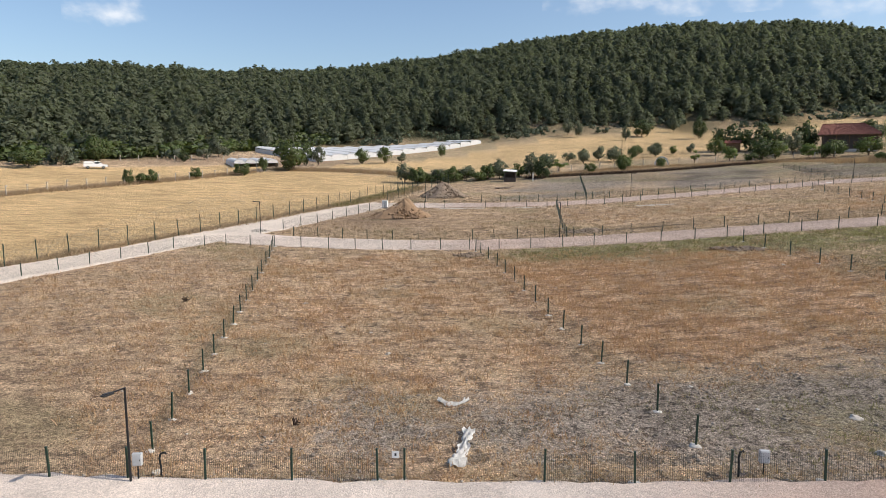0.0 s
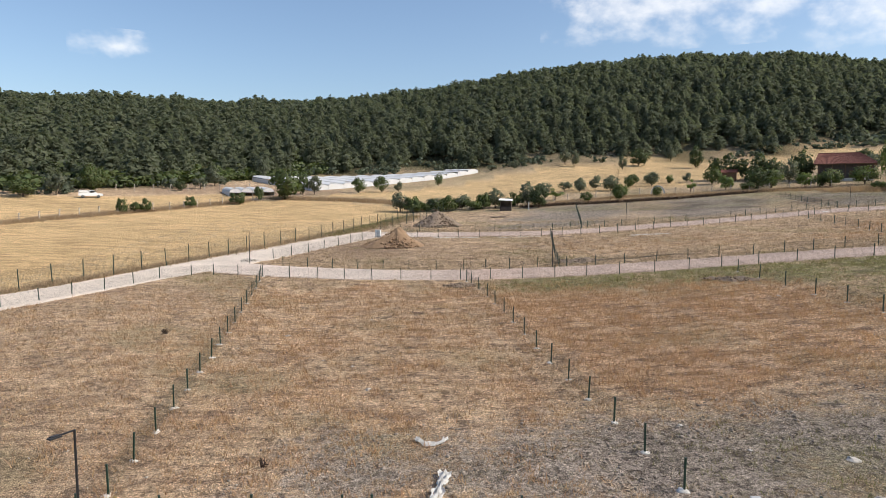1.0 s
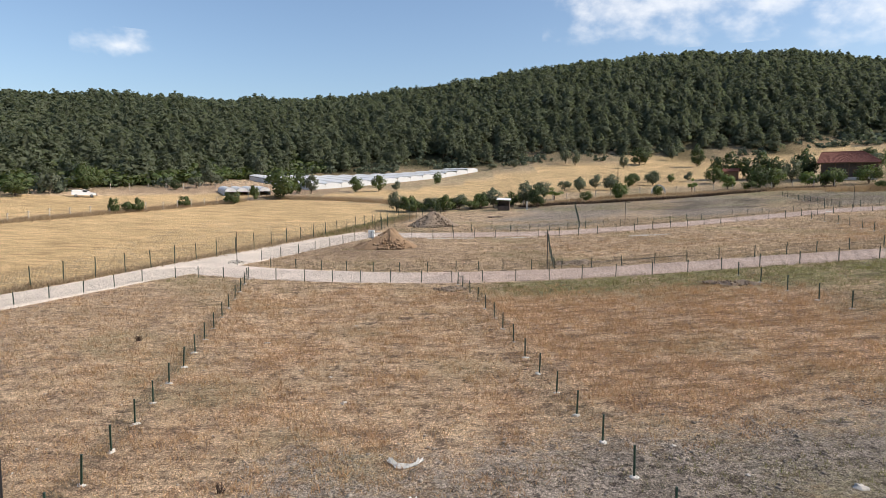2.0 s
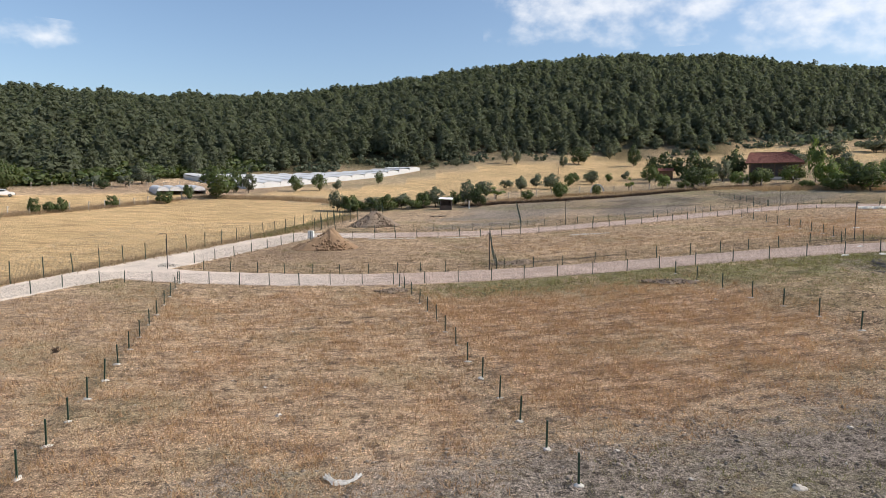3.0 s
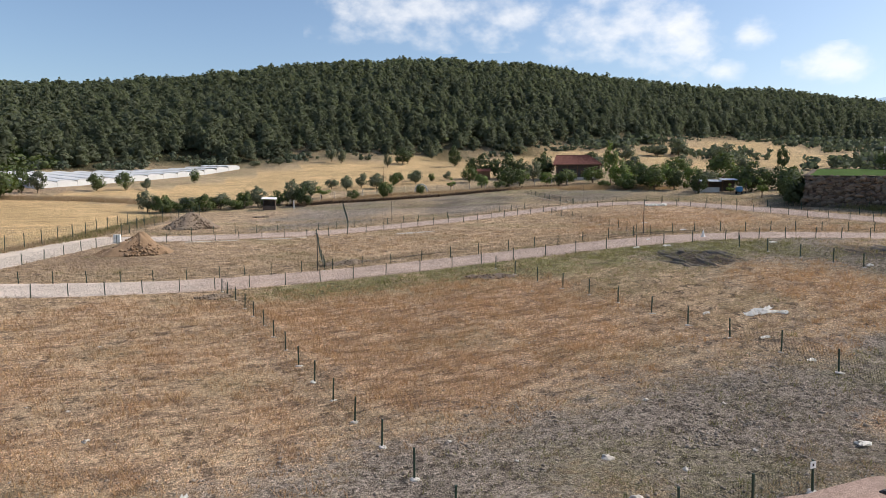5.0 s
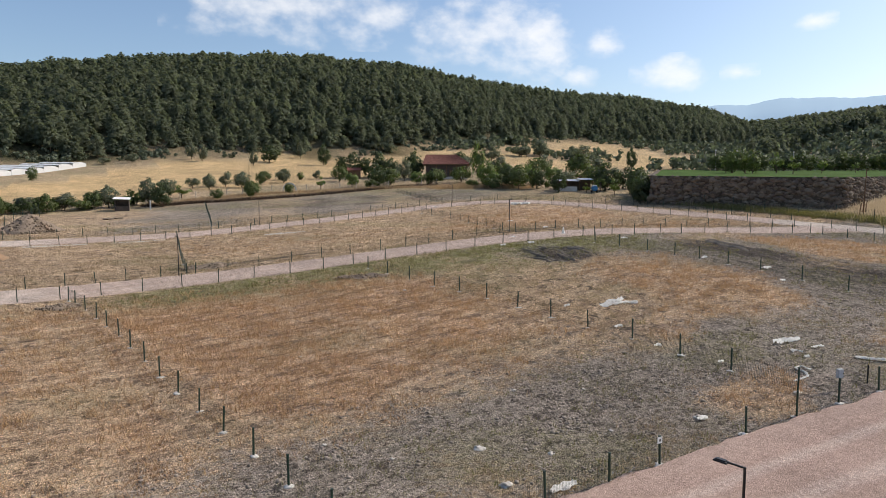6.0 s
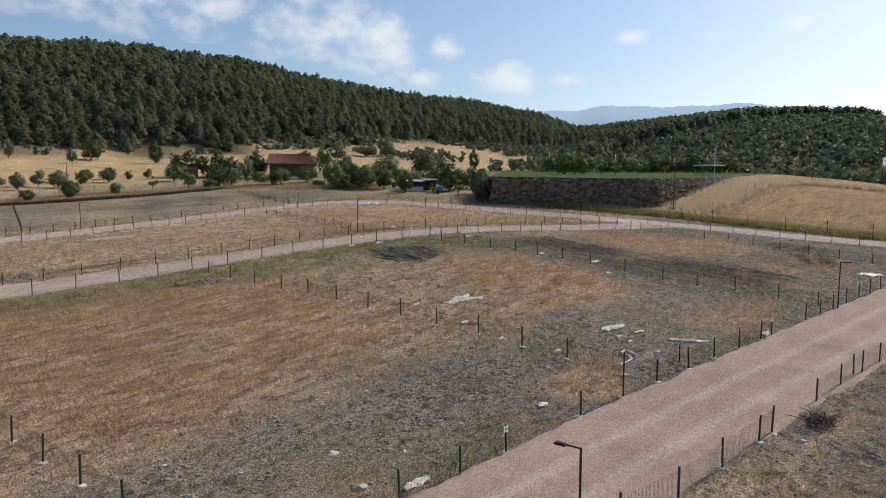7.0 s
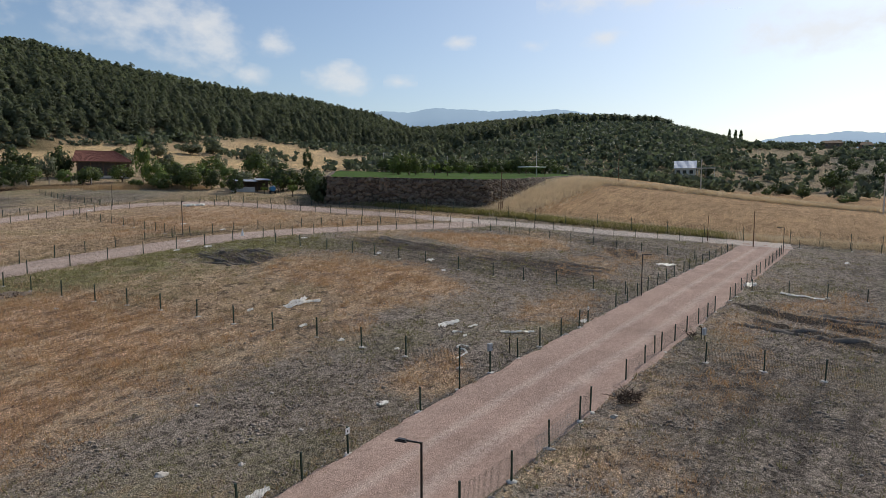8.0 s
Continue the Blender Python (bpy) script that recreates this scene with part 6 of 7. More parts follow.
# ---- pickup truck ----
CARWHITE = material("white_car_paint", (0.80, 0.80, 0.80), 0.3, var=0.05, bump=0, spec=0.5)
def truck(x, y, turn):
    ob = thing("pickup_truck", pose(x, y, gz(x, y), 0, 0, turn), "white pickup truck with a covered load bed", "truck")
    prof = [(-2.6, 0.55), (2.55, 0.5), (2.62, 0.85), (2.45, 1.05), (1.45, 1.18), (0.85, 1.78), (-0.35, 1.85), (-0.5, 1.3), (-0.52, 1.25), (-2.6, 1.25)]
    n = len(prof)
    v = [(px_, s * (0.88 if pz_ < 1.3 else 0.74), pz_) for s in (-1, 1) for px_, pz_ in prof]
    f = [tuple(range(n)), tuple(range(2 * n - 1, n - 1, -1))] + [(k, n + k, n + (k + 1) % n, (k + 1) % n) for k in range(n)]
    body = part("body", (v, f, CARWHITE), ob)
    part("load_cover", (*box(-2.6, -0.84, 1.25, -0.5, 0.84, 1.8, 0.12), WHITE_PLASTIC), ob)
    for s in (-1, 1):
        part("side_window", (*box(-0.25, s * 0.80 - 0.02, 1.25, 1.05, s * 0.80 + 0.02, 1.68), GLASS), body)
        part("headlight", (*box(2.5, s * 0.62 - 0.18, 0.78, 2.64, s * 0.62 + 0.18, 0.95, 0.02), GLASS), body)
    part("windscreen", ([(1.42, -0.68, 1.22), (1.42, 0.68, 1.22), (0.93, 0.62, 1.74), (0.93, -0.62, 1.74)], [(0, 1, 2, 3)], GLASS), body)
    part("bumper", (*box(2.55, -0.86, 0.4, 2.72, 0.86, 0.62, 0.04), BLACK_STEEL), ob)
    for px_ in (-1.7, 1.6):
        for s in (-0.78, 0.78):
            w = part("wheel", (*tube((px_, s - 0.12, 0.36), (px_, s + 0.12, 0.36), 0.36, 0.36, 16), RUBBER), ob)
            part("rim", (*tube((px_, s - 0.13, 0.36), (px_, s + 0.13, 0.36), 0.2, 0.2, 12), ZINC_WIRE), w)


truck(-91, 157.5, 32)

# ---- poles ----
def pole(x, y, h, r, mat, label, name="utility_pole", cross=True, z=None, turn=20):
    ob = thing(name, pose(x, y, gz(x, y) if z is None else z, 0, 0, turn), label, "pole", "utility poles")
    part("shaft", (*tube((0, 0, -0.5), (0, 0, h), r, r * 0.6, 9), mat), ob)
    if cross:
        arm = part("crossarm", (*box(-0.8, -0.06, h - 0.5, 0.8, 0.06, h - 0.38, 0.01), mat), ob)
        for k in (-0.7, 0, 0.7):
            part("insulator", (*tube((k, 0, h - 0.38), (k, 0, h - 0.18), 0.05, 0.035, 8), WHITE_PLASTIC), arm)
    return ob


GREYPOLE = material("grey_concrete_pole", (0.52, 0.50, 0.47), 0.9, var=0.2, scale=1, bump=0.2)
for az, r, h in ((52.5, 232, 9), (54.1, 228, 9), (58.1, 230, 9)):
    pole(HX + math.sin(radians(az)) * r, HY + math.cos(radians(az)) * r, h, 0.17, GREYPOLE, "pale concrete utility pole on the hillside")
pole(172.5, 84.0, 7.2, 0.15, GREYPOLE, "pale concrete utility pole on the lawn", z=15.0)
pole(166, 38, 8.2, 0.16, GREYPOLE, "pale concrete utility pole at the field edge")
pole(178, 0.8, 9.0, 0.17, GREYPOLE, "pale concrete utility pole at the field edge")
pole(39.2, 173, 7.2, 0.10, TIMBER, "wooden pole in the orchard", cross=False)
pole(100.9, 18.6, 5.0, 0.08, TIMBER, "wooden pole at the road junction", cross=False)
pole(101.5, 24.8, 3.8, 0.07, TIMBER, "thin wooden pole at the road junction", cross=False)
wp = pole(150, 53.2, 7.6, 0.10, TIMBER, "weathered wooden pole above the stubble field", cross=False)
ob = thing("braced_pole", pose(109.0, 62.8, gz(109, 62.8)), "rusty brown pole with a braced foot below the terrace", "pole", "utility poles")
part("shaft", (*tube((0, 0, -0.4), (0.25, 0, 7.6), 0.11, 0.07, 8), TIMBER), ob)
part("brace", (*joined(tube((-0.9, 0.1, -0.3), (-0.7, 0, 2.3), 0.07), tube((0.9, 0.1, -0.3), (0.75, 0, 2.3), 0.07), box(-0.9, -0.05, 0.9, 0.9, 0.05, 1.05), box(-0.9, -0.05, 1.9, 0.9, 0.05, 2.0)), TIMBER), ob)
wz = gz(150, 53.2) + 7.4
ob = thing("cable", pose(150, 53.2, wz), "thin black cable sagging from the wooden pole", "cable")
part("line", (*bent_tube([(23 * k, 31 * k, -2.2 * k - 2.4 * math.sin(math.pi * k)) for k in np.linspace(0, 1, 13)], 0.018, 4), DARK_CABLE), ob)

# ---- heaps of soil and rubble ----
SOIL = material("dug_soil", (0.285, 0.188, 0.115), 0.95, var=0.4, scale=1.2, bump=1.0, fine=8, spread=0.3)
RUBBLE = material("stony_soil", (0.25, 0.19, 0.14), 0.95, var=0.4, scale=1.5, bump=1.0, fine=8, spread=0.4)


def heap(name, x, y, rx, ry, h, turn, mat, label, stones, ssize):
    ob = thing(name, pose(x, y, gz(x, y), 0, 0, turn), label, "heap")
    rings, seg = 20, 60
    v, f = [(0, 0, h)], []
    for i in range(1, rings + 1):
        k = i / rings
        for j in range(seg):
            w = 2 * math.pi * j / seg
            e = 1 + 0.14 * math.sin(3 * w + x) + 0.09 * math.sin(5 * w + y) + 0.05 * math.sin(9 * w)
            px_, py_ = rx * k * e * math.cos(w), ry * k * e * math.sin(w)
            hz = h * max(0, (1 - k) ** 0.95) * (1 + 0.35 * noise.noise(Vector((px_ * 0.6, py_ * 0.6, x)))) + 0.22 * noise.noise(Vector((px_ * 1.7, py_ * 1.7, y))) * min(1, 3 * (1 - k)) - 0.12 * k
            v.append((px_, py_, hz))
    for j in range(seg):
        f.append((0, 1 + j, 1 + (j + 1) % seg))
    for i in range(rings - 1):
        for j in range(seg):
            p, q = 1 + i * seg + j, 1 + i * seg + (j + 1) % seg
            f.append((p, p + seg, q + seg, q))
    part("mound", mesh_data("mound", v, f, mat, True), ob)
    g = np.random.default_rng(int(abs(x) * 10))
    k, w = np.sqrt(g.uniform(0, 1.15, stones)), g.uniform(0, 6.28, stones)
    pos = np.stack([rx * k * np.cos(w), ry * k * np.sin(w), np.maximum(h * (1 - k) * 0.97, 0) - 0.08], -1)
    v, f = strew(ROCKS, pos, g.uniform(0.3, 1.0, stones) ** 2 * ssize)
    tagged(part("loose_soil", mesh_data("loose_soil", v, f, mat), ob), kind="stuff")


heap("soil_heap", -10.0, 95.4, 3.8, 2.8, 2.55, 5, SOIL, "steep heap of freshly dug golden brown soil", 620, 0.5)
heap("soil_heap", -13.0, 94.8, 2.2, 1.8, 0.9, 0, SOIL, "low spill of freshly dug brown soil", 120, 0.22)
heap("rubble_heap", -5.2, 122.0, 4.3, 3.4, 2.7, 0, RUBBLE, "heap of stones and brown soil", 600, 0.55)
heap("rubble_heap", -26.6, 82.2, 1.5, 1.1, 0.35, 0, material("concrete_rubble", (0.42, 0.38, 0.33), 0.95, var=0.3, bump=0.8), "low heap of broken concrete at the track corner", 80, 0.35)
heap("soil_heap", -0.4, 67.8, 1.7, 1.2, 0.35, 0, RUBBLE, "low mound of clods by the fence corner", 120, 0.35)
heap("soil_heap", 13.8, 78.6, 4.0, 1.1, 0.45, 0, RUBBLE, "low bank of dug clods beside the track", 200, 0.3)
heap("soil_heap", 24.6, 61.9, 3.0, 0.9, 0.3, -25, RUBBLE, "low bank of dug clods beside the fence", 140, 0.28)



def furrow(pts, width, height, seed, label="ridge of dark soil thrown up by a machine"):
    """A long crumbling ridge of turned soil."""
    g = np.random.default_rng(seed)
    p = along(pts, 0.22)
    p = p + np.stack([0.12 * wave(p[:, 0], p[:, 1], 1.2, seed), np.zeros(len(p))], -1)
    d = np.gradient(p, axis=0)
    d /= np.hypot(*d.T)[:, None]
    nr = np.stack([-d[:, 1], d[:, 0]], -1)
    t = np.linspace(0, 1, len(p))
    taper = np.clip(np.minimum(t, 1 - t) * 6, 0, 1) ** 0.6
    x0, y0 = pts[0]
    base = float(surface_z(x0, y0))
    cols = np.array([-1, -0.6, -0.25, 0.1, 0.5, 1])
    rise = np.array([-0.25, 0.45, 0.95, 1.0, 0.4, -0.25])
    V = []
    for c, h in zip(cols, rise):
        q = p + nr * (c * width * (0.5 + 0.12 * g.normal(0, 1, len(p))))[:, None]
        z = surface_z(q[:, 0], q[:, 1]) + height * taper * (h + 0.22 * g.normal(0, 1, len(p)) * (h > 0)) - 0.04 - base
        V.append(np.column_stack([q[:, 0] - x0, q[:, 1] - y0, z]))
    k, n = len(cols), len(p)
    i = (np.arange(n - 1)[:, None] * k + np.arange(k - 1)[None]).ravel()
    ob = thing("soil_ridge", pose(x0, y0, base), label, "soil", "soil ridges")
    part("ridge", mesh_data("ridge", np.stack(V, 1).reshape(-1, 3), np.stack([i, i + k, i + k + 1, i + 1], -1)[:, ::-1].copy(), DUG), ob)


DUG = material("turned_grey_soil", (0.150, 0.127, 0.107), 0.95, var=0.4, scale=1.4, bump=1.0, fine=9)
for k, (xa, ya, xb, yb) in enumerate(((39.2, 58.2, 39.6, 54.2), (40.2, 60.6, 40.7, 53.4), (41.3, 62.2, 41.8, 52.8), (42.4, 62.8, 43.0, 53.0), (43.5, 62.0, 44.1, 54.0), (44.6, 61.0, 45.2, 55.0), (45.8, 60.0, 46.2, 56.0))):
    furrow([(xa, ya), (xa * 0.5 + xb * 0.5 + 0.25, ya * 0.5 + yb * 0.5), (xb, yb)], 0.5, 0.15, 300 + k)
for k, (xa, ya, xb, yb) in enumerate(((51.4, 14.6, 51.2, 5.2), (52.7, 13.2, 52.4, 6.8), (57.4, 10.5, 57.9, 2.0), (58.9, 9.6, 59.4, 0.5), (63.5, 33.0, 64.2, 27.6), (65.0, 32.4, 65.8, 27.2), (62.2, 55.6, 60.6, 48.6), (64.0, 56.4, 62.2, 50.2))):
    furrow([(xa, ya), (xa * 0.5 + xb * 0.5 - 0.3, ya * 0.5 + yb * 0.5), (xb, yb)], 0.8, 0.2, 320 + k)

# electric cabinet on its plinth
ob = thing("electric_cabinet", pose(-13.8, 104.9, gz(-13.8, 104.9), 0, 0, -12) @ Matrix.Diagonal((0.72, 0.8, 0.8, 1)), "white electric cabinet on a concrete plinth", "cabinet")
part("plinth", (*box(-0.75, -0.35, -0.2, 0.75, 0.35, 0.25, 0.02), CONCRETE), ob)
part("housing", (*box(-0.62, -0.26, 0.25, 0.62, 0.26, 1.5, 0.02), WHITE_PLASTIC), ob)
for s in (-1, 1):
    d = part("door", (*box(s * 0.31 - 0.29, -0.285, 0.3, s * 0.31 + 0.29, -0.262, 1.44, 0.006), WHITE_PLASTIC), ob)
    part("latch", (*box(s * 0.06 - 0.015, -0.31, 0.8, s * 0.06 + 0.015, -0.286, 0.95), BLACK_STEEL), d)
# white marker cone on the lower track
ob = thing("marker_cone", pose(52.6, 68.2, gz(52.6, 68.2) + 0.03), "white plastic marker cone on the track", "cone")
part("cone", (*tube((0, 0, 0.05), (0, 0, 0.8), 0.2, 0.04, 14), WHITE_PLASTIC), ob)
part("foot", (*box(-0.25, -0.25, 0, 0.25, 0.25, 0.05, 0.015), WHITE_PLASTIC), ob)

# ---- litter ----
TORN = leafy("torn_plastic", (0.78, 0.77, 0.74), (1, 1, 1), rough=0.4, var=0.2, scale=3, bump=0.3, fine=20)


def torn_sheet(x, y, pts, width, label, seed=0, h=0.16, group="torn plastic sheets", mat=None):
    """A crumpled strip of film along pts (metres from x, y)."""
    g = np.random.default_rng(seed + 500)
    p = along(pts, 0.09)
    d = np.gradient(p, axis=0)
    d /= np.hypot(*d.T)[:, None] + 1e-9
    nr = np.stack([-d[:, 1], d[:, 0]], -1)
    n, c = len(p), 7
    wd = width * (0.55 + 0.45 * np.abs(np.sin(np.linspace(0.3, 2.9 + seed % 3, n)))) * (1 + 0.25 * wave(p[:, 0] + seed, p[:, 1], 0.5, seed))
    v = []
    for i in range(n):
        for j in range(c):
            k = j / (c - 1) - 0.5
            q = p[i] + nr[i] * k * wd[i]
            z = h * (0.5 + 0.5 * math.sin(j * 2.2 + i * 0.35 + seed)) * (1 - abs(k) * 0.8) + h * 0.5 * abs(noise.noise(Vector((q[0] * 4, q[1] * 4, seed)))) + 0.02
            gx_, gy_ = x + q[0], y + q[1]
            v.append((q[0] + g.normal(0, 0.012), q[1] + g.normal(0, 0.012), float(surface_z(gx_, gy_)) - float(surface_z(x, y)) + z))
    f = [(i * c + j, i * c + j + 1, (i + 1) * c + j + 1, (i + 1) * c + j) for i in range(n - 1) for j in range(c - 1)]
    ob = thing("plastic_sheet", pose(x, y, float(surface_z(x, y))), label, "litter", group)
    part("film", mesh_data("film", v, f, mat or TORN, True), ob)
    return ob


torn_sheet(-1.4, 31.8, [(-0.75, 0.55), (-0.55, 0.2), (-0.3, -0.1), (0.1, -0.15), (0.5, 0.0), (0.62, 0.5)], 0.34, "twisted strip of torn white plastic on dry soil", 1)
torn_sheet(-1.0, 26.6, [(-0.2, -0.95), (-0.1, -0.4), (0.05, 0.1), (0.1, 0.7), (0.25, 1.6), (0.3, 2.1)], 0.5, "long crumpled sheet of torn white plastic", 2, 0.24)
torn_sheet(-1.2, 25.6, [(-0.25, 0.0), (0.1, 0.15), (0.4, 0.1)], 0.5, "bunched end of a white plastic sheet", 3, 0.3)
torn_sheet(34.8, 41.6, [(-1.1, 0.1), (-0.5, -0.1), (0.0, 0.2), (0.6, 0.0), (1.2, 0.3)], 0.7, "heap of torn white plastic film", 4, 0.2)
torn_sheet(35.4, 41.0, [(-0.8, 0.3), (0.3, 0.0), (0.9, -0.4)], 0.4, "shred of torn white plastic film", 5, 0.2)
torn_sheet(37.8, 30.2, [(-0.9, 0.0), (-0.2, 0.2), (0.5, -0.2), (0.9, -0.3)], 0.55, "heap of torn white plastic film", 6, 0.22)
torn_sheet(36.6, 28.8, [(-0.3, 0.0), (0.0, 0.3), (0.3, -0.2)], 0.2, "shred of torn white plastic film", 7, 0.12)
torn_sheet(38.4, 28.6, [(-0.4, 0.1), (0.4, 0.0)], 0.3, "shred of torn white plastic film", 8, 0.12)
torn_sheet(38.8, 25.4, [(-0.6, 1.0), (-0.1, 0.3), (0.2, -0.2), (0.9, -0.7)], 0.22, "long pale strip of plastic film", 9, 0.14)
torn_sheet(34.0, 26.6, [(-1.5, -0.2), (-0.4, -0.3), (0.1, 0.2), (0.2, 0.8), (0.7, 0.7), (0.7, 0.2)], 0.13, "loop of pale plastic strip", 10, 0.1)
torn_sheet(66.2, 10.4, [(0.3, 1.9), (0.0, 0.6), (-0.2, -0.7), (-0.3, -1.6)], 0.5, "long strip of white plastic film by the fence", 11, 0.15)
torn_sheet(68.2, 15.0, [(-0.9, 0.2), (0.0, 0.2), (0.8, -0.3)], 0.8, "heap of white plastic film by the fence", 12, 0.4)
torn_sheet(74.6, 24.4, [(-0.8, 0.7), (0.0, 0.0), (0.8, -0.8)], 0.8, "heap of white plastic film", 13, 0.25)
torn_sheet(79.0, 112.6, [(-1.6, 1.2), (0.0, 0.3), (1.8, -0.8)], 1.3, "heap of white plastic film beside the upper track", 14, 0.5)
torn_sheet(16.0, 24.75, [(-0.6, 0.0), (0.1, 0.1), (0.6, 0.05)], 0.35, "clear plastic bag lying under the fence", 15, 0.2)
torn_sheet(27.6, 100.6, [(-3.0, 0.3), (0.0, 0.0), (3.0, 0.6)], 1.6, "spread of pale sand on the ground", 16, 0.05, "sand spills", CEMENT_POST)
torn_sheet(-1.5, 103.6, [(-3.6, 0.2), (0.0, 0.1), (3.6, 0.3)], 1.3, "spread of pale sand on the ground", 17, 0.05, "sand spills", CEMENT_POST)
torn_sheet(8.0, 103.2, [(-3.2, 0.2), (0.0, 0.0), (3.6, 0.2)], 1.0, "spread of pale sand on the ground", 18, 0.05, "sand spills", CEMENT_POST)
torn_sheet(6.6, 137, [(-1.5, 0.0), (0.0, 0.3), (1.6, 0.2)], 1.2, "flattened scrap of grey sheeting", 19, 0.3, "scraps", STONE)
for k, (x, y, s) in enumerate(((31.8, 43.1, .5), (31.4, 37.5, .55), (30.8, 33.7, .45), (31.6, 30.0, .35), (51.2, 39.0, .5), (52.4, 47.6, .6), (53.9, 42.2, .9), (55.2, 60.6, .8), (46.2, 69.6, .5), (25.0, 25.9, .5), (44.4, 22.9, .7), (92.5, 7.2, .8),
                               (60.3, 90.0, .9), (56.5, 76.5, .8), (63.8, 121.0, .9), (41.6, 65.2, .6), (44.8, 64.4, .8), (36.3, 28.0, .3))):
    torn_sheet(x, y, [(-s * 0.5, 0), (0, s * 0.2), (s * 0.5, 0)], s * 0.6, "small scrap of white plastic litter", 30 + k, 0.18, "plastic scraps")

PALE_STONE = material("pale_limestone", (0.55, 0.50, 0.44), 0.95, var=0.25, scale=3, bump=0.6, fine=12)
stone_meshes = [mesh_data("stone", *rock(s, 3, 0.95, 0.6), PALE_STONE) for s in (41, 42, 43)]
for k, (x, y, s) in enumerate(((-12.9, 50.2, .55), (-5.35, 39.0, .5), (15.15, 29.2, .62), (14.4, 26.1, .7), (25.0, 26.2, .6), (24.5, 55.1, .45), (30.0, 16.2, .5), (20.0, 33.4, .4), (40.8, 22.9, .5), (-7.5, 55, .35), (9.8, 33.0, .35), (17.5, 27.3, .4), (23, 31.5, .35),
                               (11.8, 30.4, .3), (3.0, 29.2, .3), (-12.1, 25.0, .5), (21.0, 27.5, .35), (12.5, 45.0, .3), (-7.0, 43.5, .28), (28.5, 21.8, .25))):
    s *= 0.62
    ob = thing("loose_stone", Matrix.LocRotScale((x, y, float(surface_z(x, y)) - 0.05 * s), Euler((0, 0, k * 1.9)), (s, s * 0.85, s * 0.9)), "pale loose stone on the dry ground", "stone", "loose stones")
    part("stone", stone_meshes[k % 3], ob)

# pulled-up brush beside the road, dark clump in the left plot
TWIG = material("dead_twigs", (0.085, 0.056, 0.040), 0.9, var=0.4, scale=3, bump=0.3)


def brush_pile(x, y, r, n, seed, label):
    g = np.random.default_rng(seed)
    out = []
    for k in range(n):
        w, t = g.uniform(0, 6.28), g.uniform(0, 6.28)
        a = Vector((math.cos(w) * r * g.uniform(0, 0.7), math.sin(w) * r * 0.6 * g.uniform(0, 0.8), g.uniform(0.02, 0.15)))
        b = a + Vector((math.cos(t) * r * g.uniform(0.3, 0.8), math.sin(t) * r * g.uniform(0.2, 0.6), g.uniform(0.0, 0.42)))
        m_ = a.lerp(b, 0.5) + Vector((g.normal(0, 0.06), g.normal(0, 0.06), g.uniform(0, 0.15)))
        out += [tube(a, m_, 0.022, 0.016, 4, False), tube(m_, b, 0.016, 0.006, 4, False)]
    ob = thing("brush_pile", pose(x, y, float(surface_z(x, y))), label, "brushwood", "brush piles")
    part("brushwood", (*joined(*out), TWIG), ob)


brush_pile(32.2, 16.2, 1.4, 95, 1, "tangle of dark dead brushwood beside the road")
brush_pile(-22.1, 50.2, 0.35, 30, 2, "small dark tangle of dead roots")
brush_pile(-8.1, 29.3, 0.2, 16, 3, "small dark dead plant")
brush_pile(45.6, 15.8, 0.6, 24, 4, "dead branches against the fence")

# ---- dry weeds, clods and verges ----
STRAW = leafy("straw", (0.44, 0.335, 0.22), (1.1, 1.0, 0.8), rough=0.8, var=0.35, scale=0.5, bump=0, fine=3, spread=0.7, hue=0.012)
RUSTY = leafy("rusty_weeds", (0.49, 0.322, 0.188), (1.1, 1.0, 0.8), rough=0.8, var=0.38, scale=0.5, bump=0, fine=3, spread=0.7, hue=0.012)
PALE_GRASS = leafy("pale_tall_grass", (0.60, 0.515, 0.385), (1.1, 1.0, 0.85), rough=0.8, var=0.3, scale=0.4, bump=0, fine=3, spread=0.6, hue=0.01)
WEED = leafy("green_weeds", (0.235, 0.215, 0.105), (1.1, 1.1, 0.6), rough=0.75, var=0.35, scale=0.5, bump=0, fine=3, spread=0.6, hue=0.02)
CLOD = material("grey_clods", (0.31, 0.258, 0.208), 0.95, var=0.4, scale=0.8, bump=0.6, fine=12, spread=0.6)
BROWN_CLOD = material("brown_clods", (0.22, 0.155, 0.102), 0.95, var=0.4, scale=0.8, bump=0.6, fine=12, spread=0.6)
PEBBLE = material("pale_pebbles", (0.48, 0.43, 0.37), 0.95, var=0.3, scale=0.8, bump=0.3, fine=12, spread=0.6)


def tuft(seed, blades, wide, spread):
    g = np.random.default_rng(seed)
    v, f = [], []
    for k in range(blades):
        w = g.uniform(0, 6.28)
        b = np.array([g.normal(0, spread), g.normal(0, spread), -0.05])
        tip = b + np.array([math.cos(w) * g.uniform(0.2, 0.9), math.sin(w) * g.uniform(0.2, 0.9), g.uniform(0.3, 0.95)])
        s = np.array([-math.sin(w), math.cos(w), 0]) * wide * g.uniform(0.6, 1.3)
        o = len(v)
        v += [b - s, b + s, tip]
        f.append((o, o + 1, o + 2))
    return np.array(v), np.array(f)


TUFTS = [tuft(s, 6, 0.06, 0.55) for s in range(200, 212)]
STALKS = [tuft(s, 9, 0.035, 0.22) for s in range(210, 216)]


def off_roads(x, y, gap):
    d = np.full(np.shape(x), 1e9)
    for line, w in ROADS.values():
        d = np.minimum(d, from_line(x, y, line) - w / 2)
    return d > gap


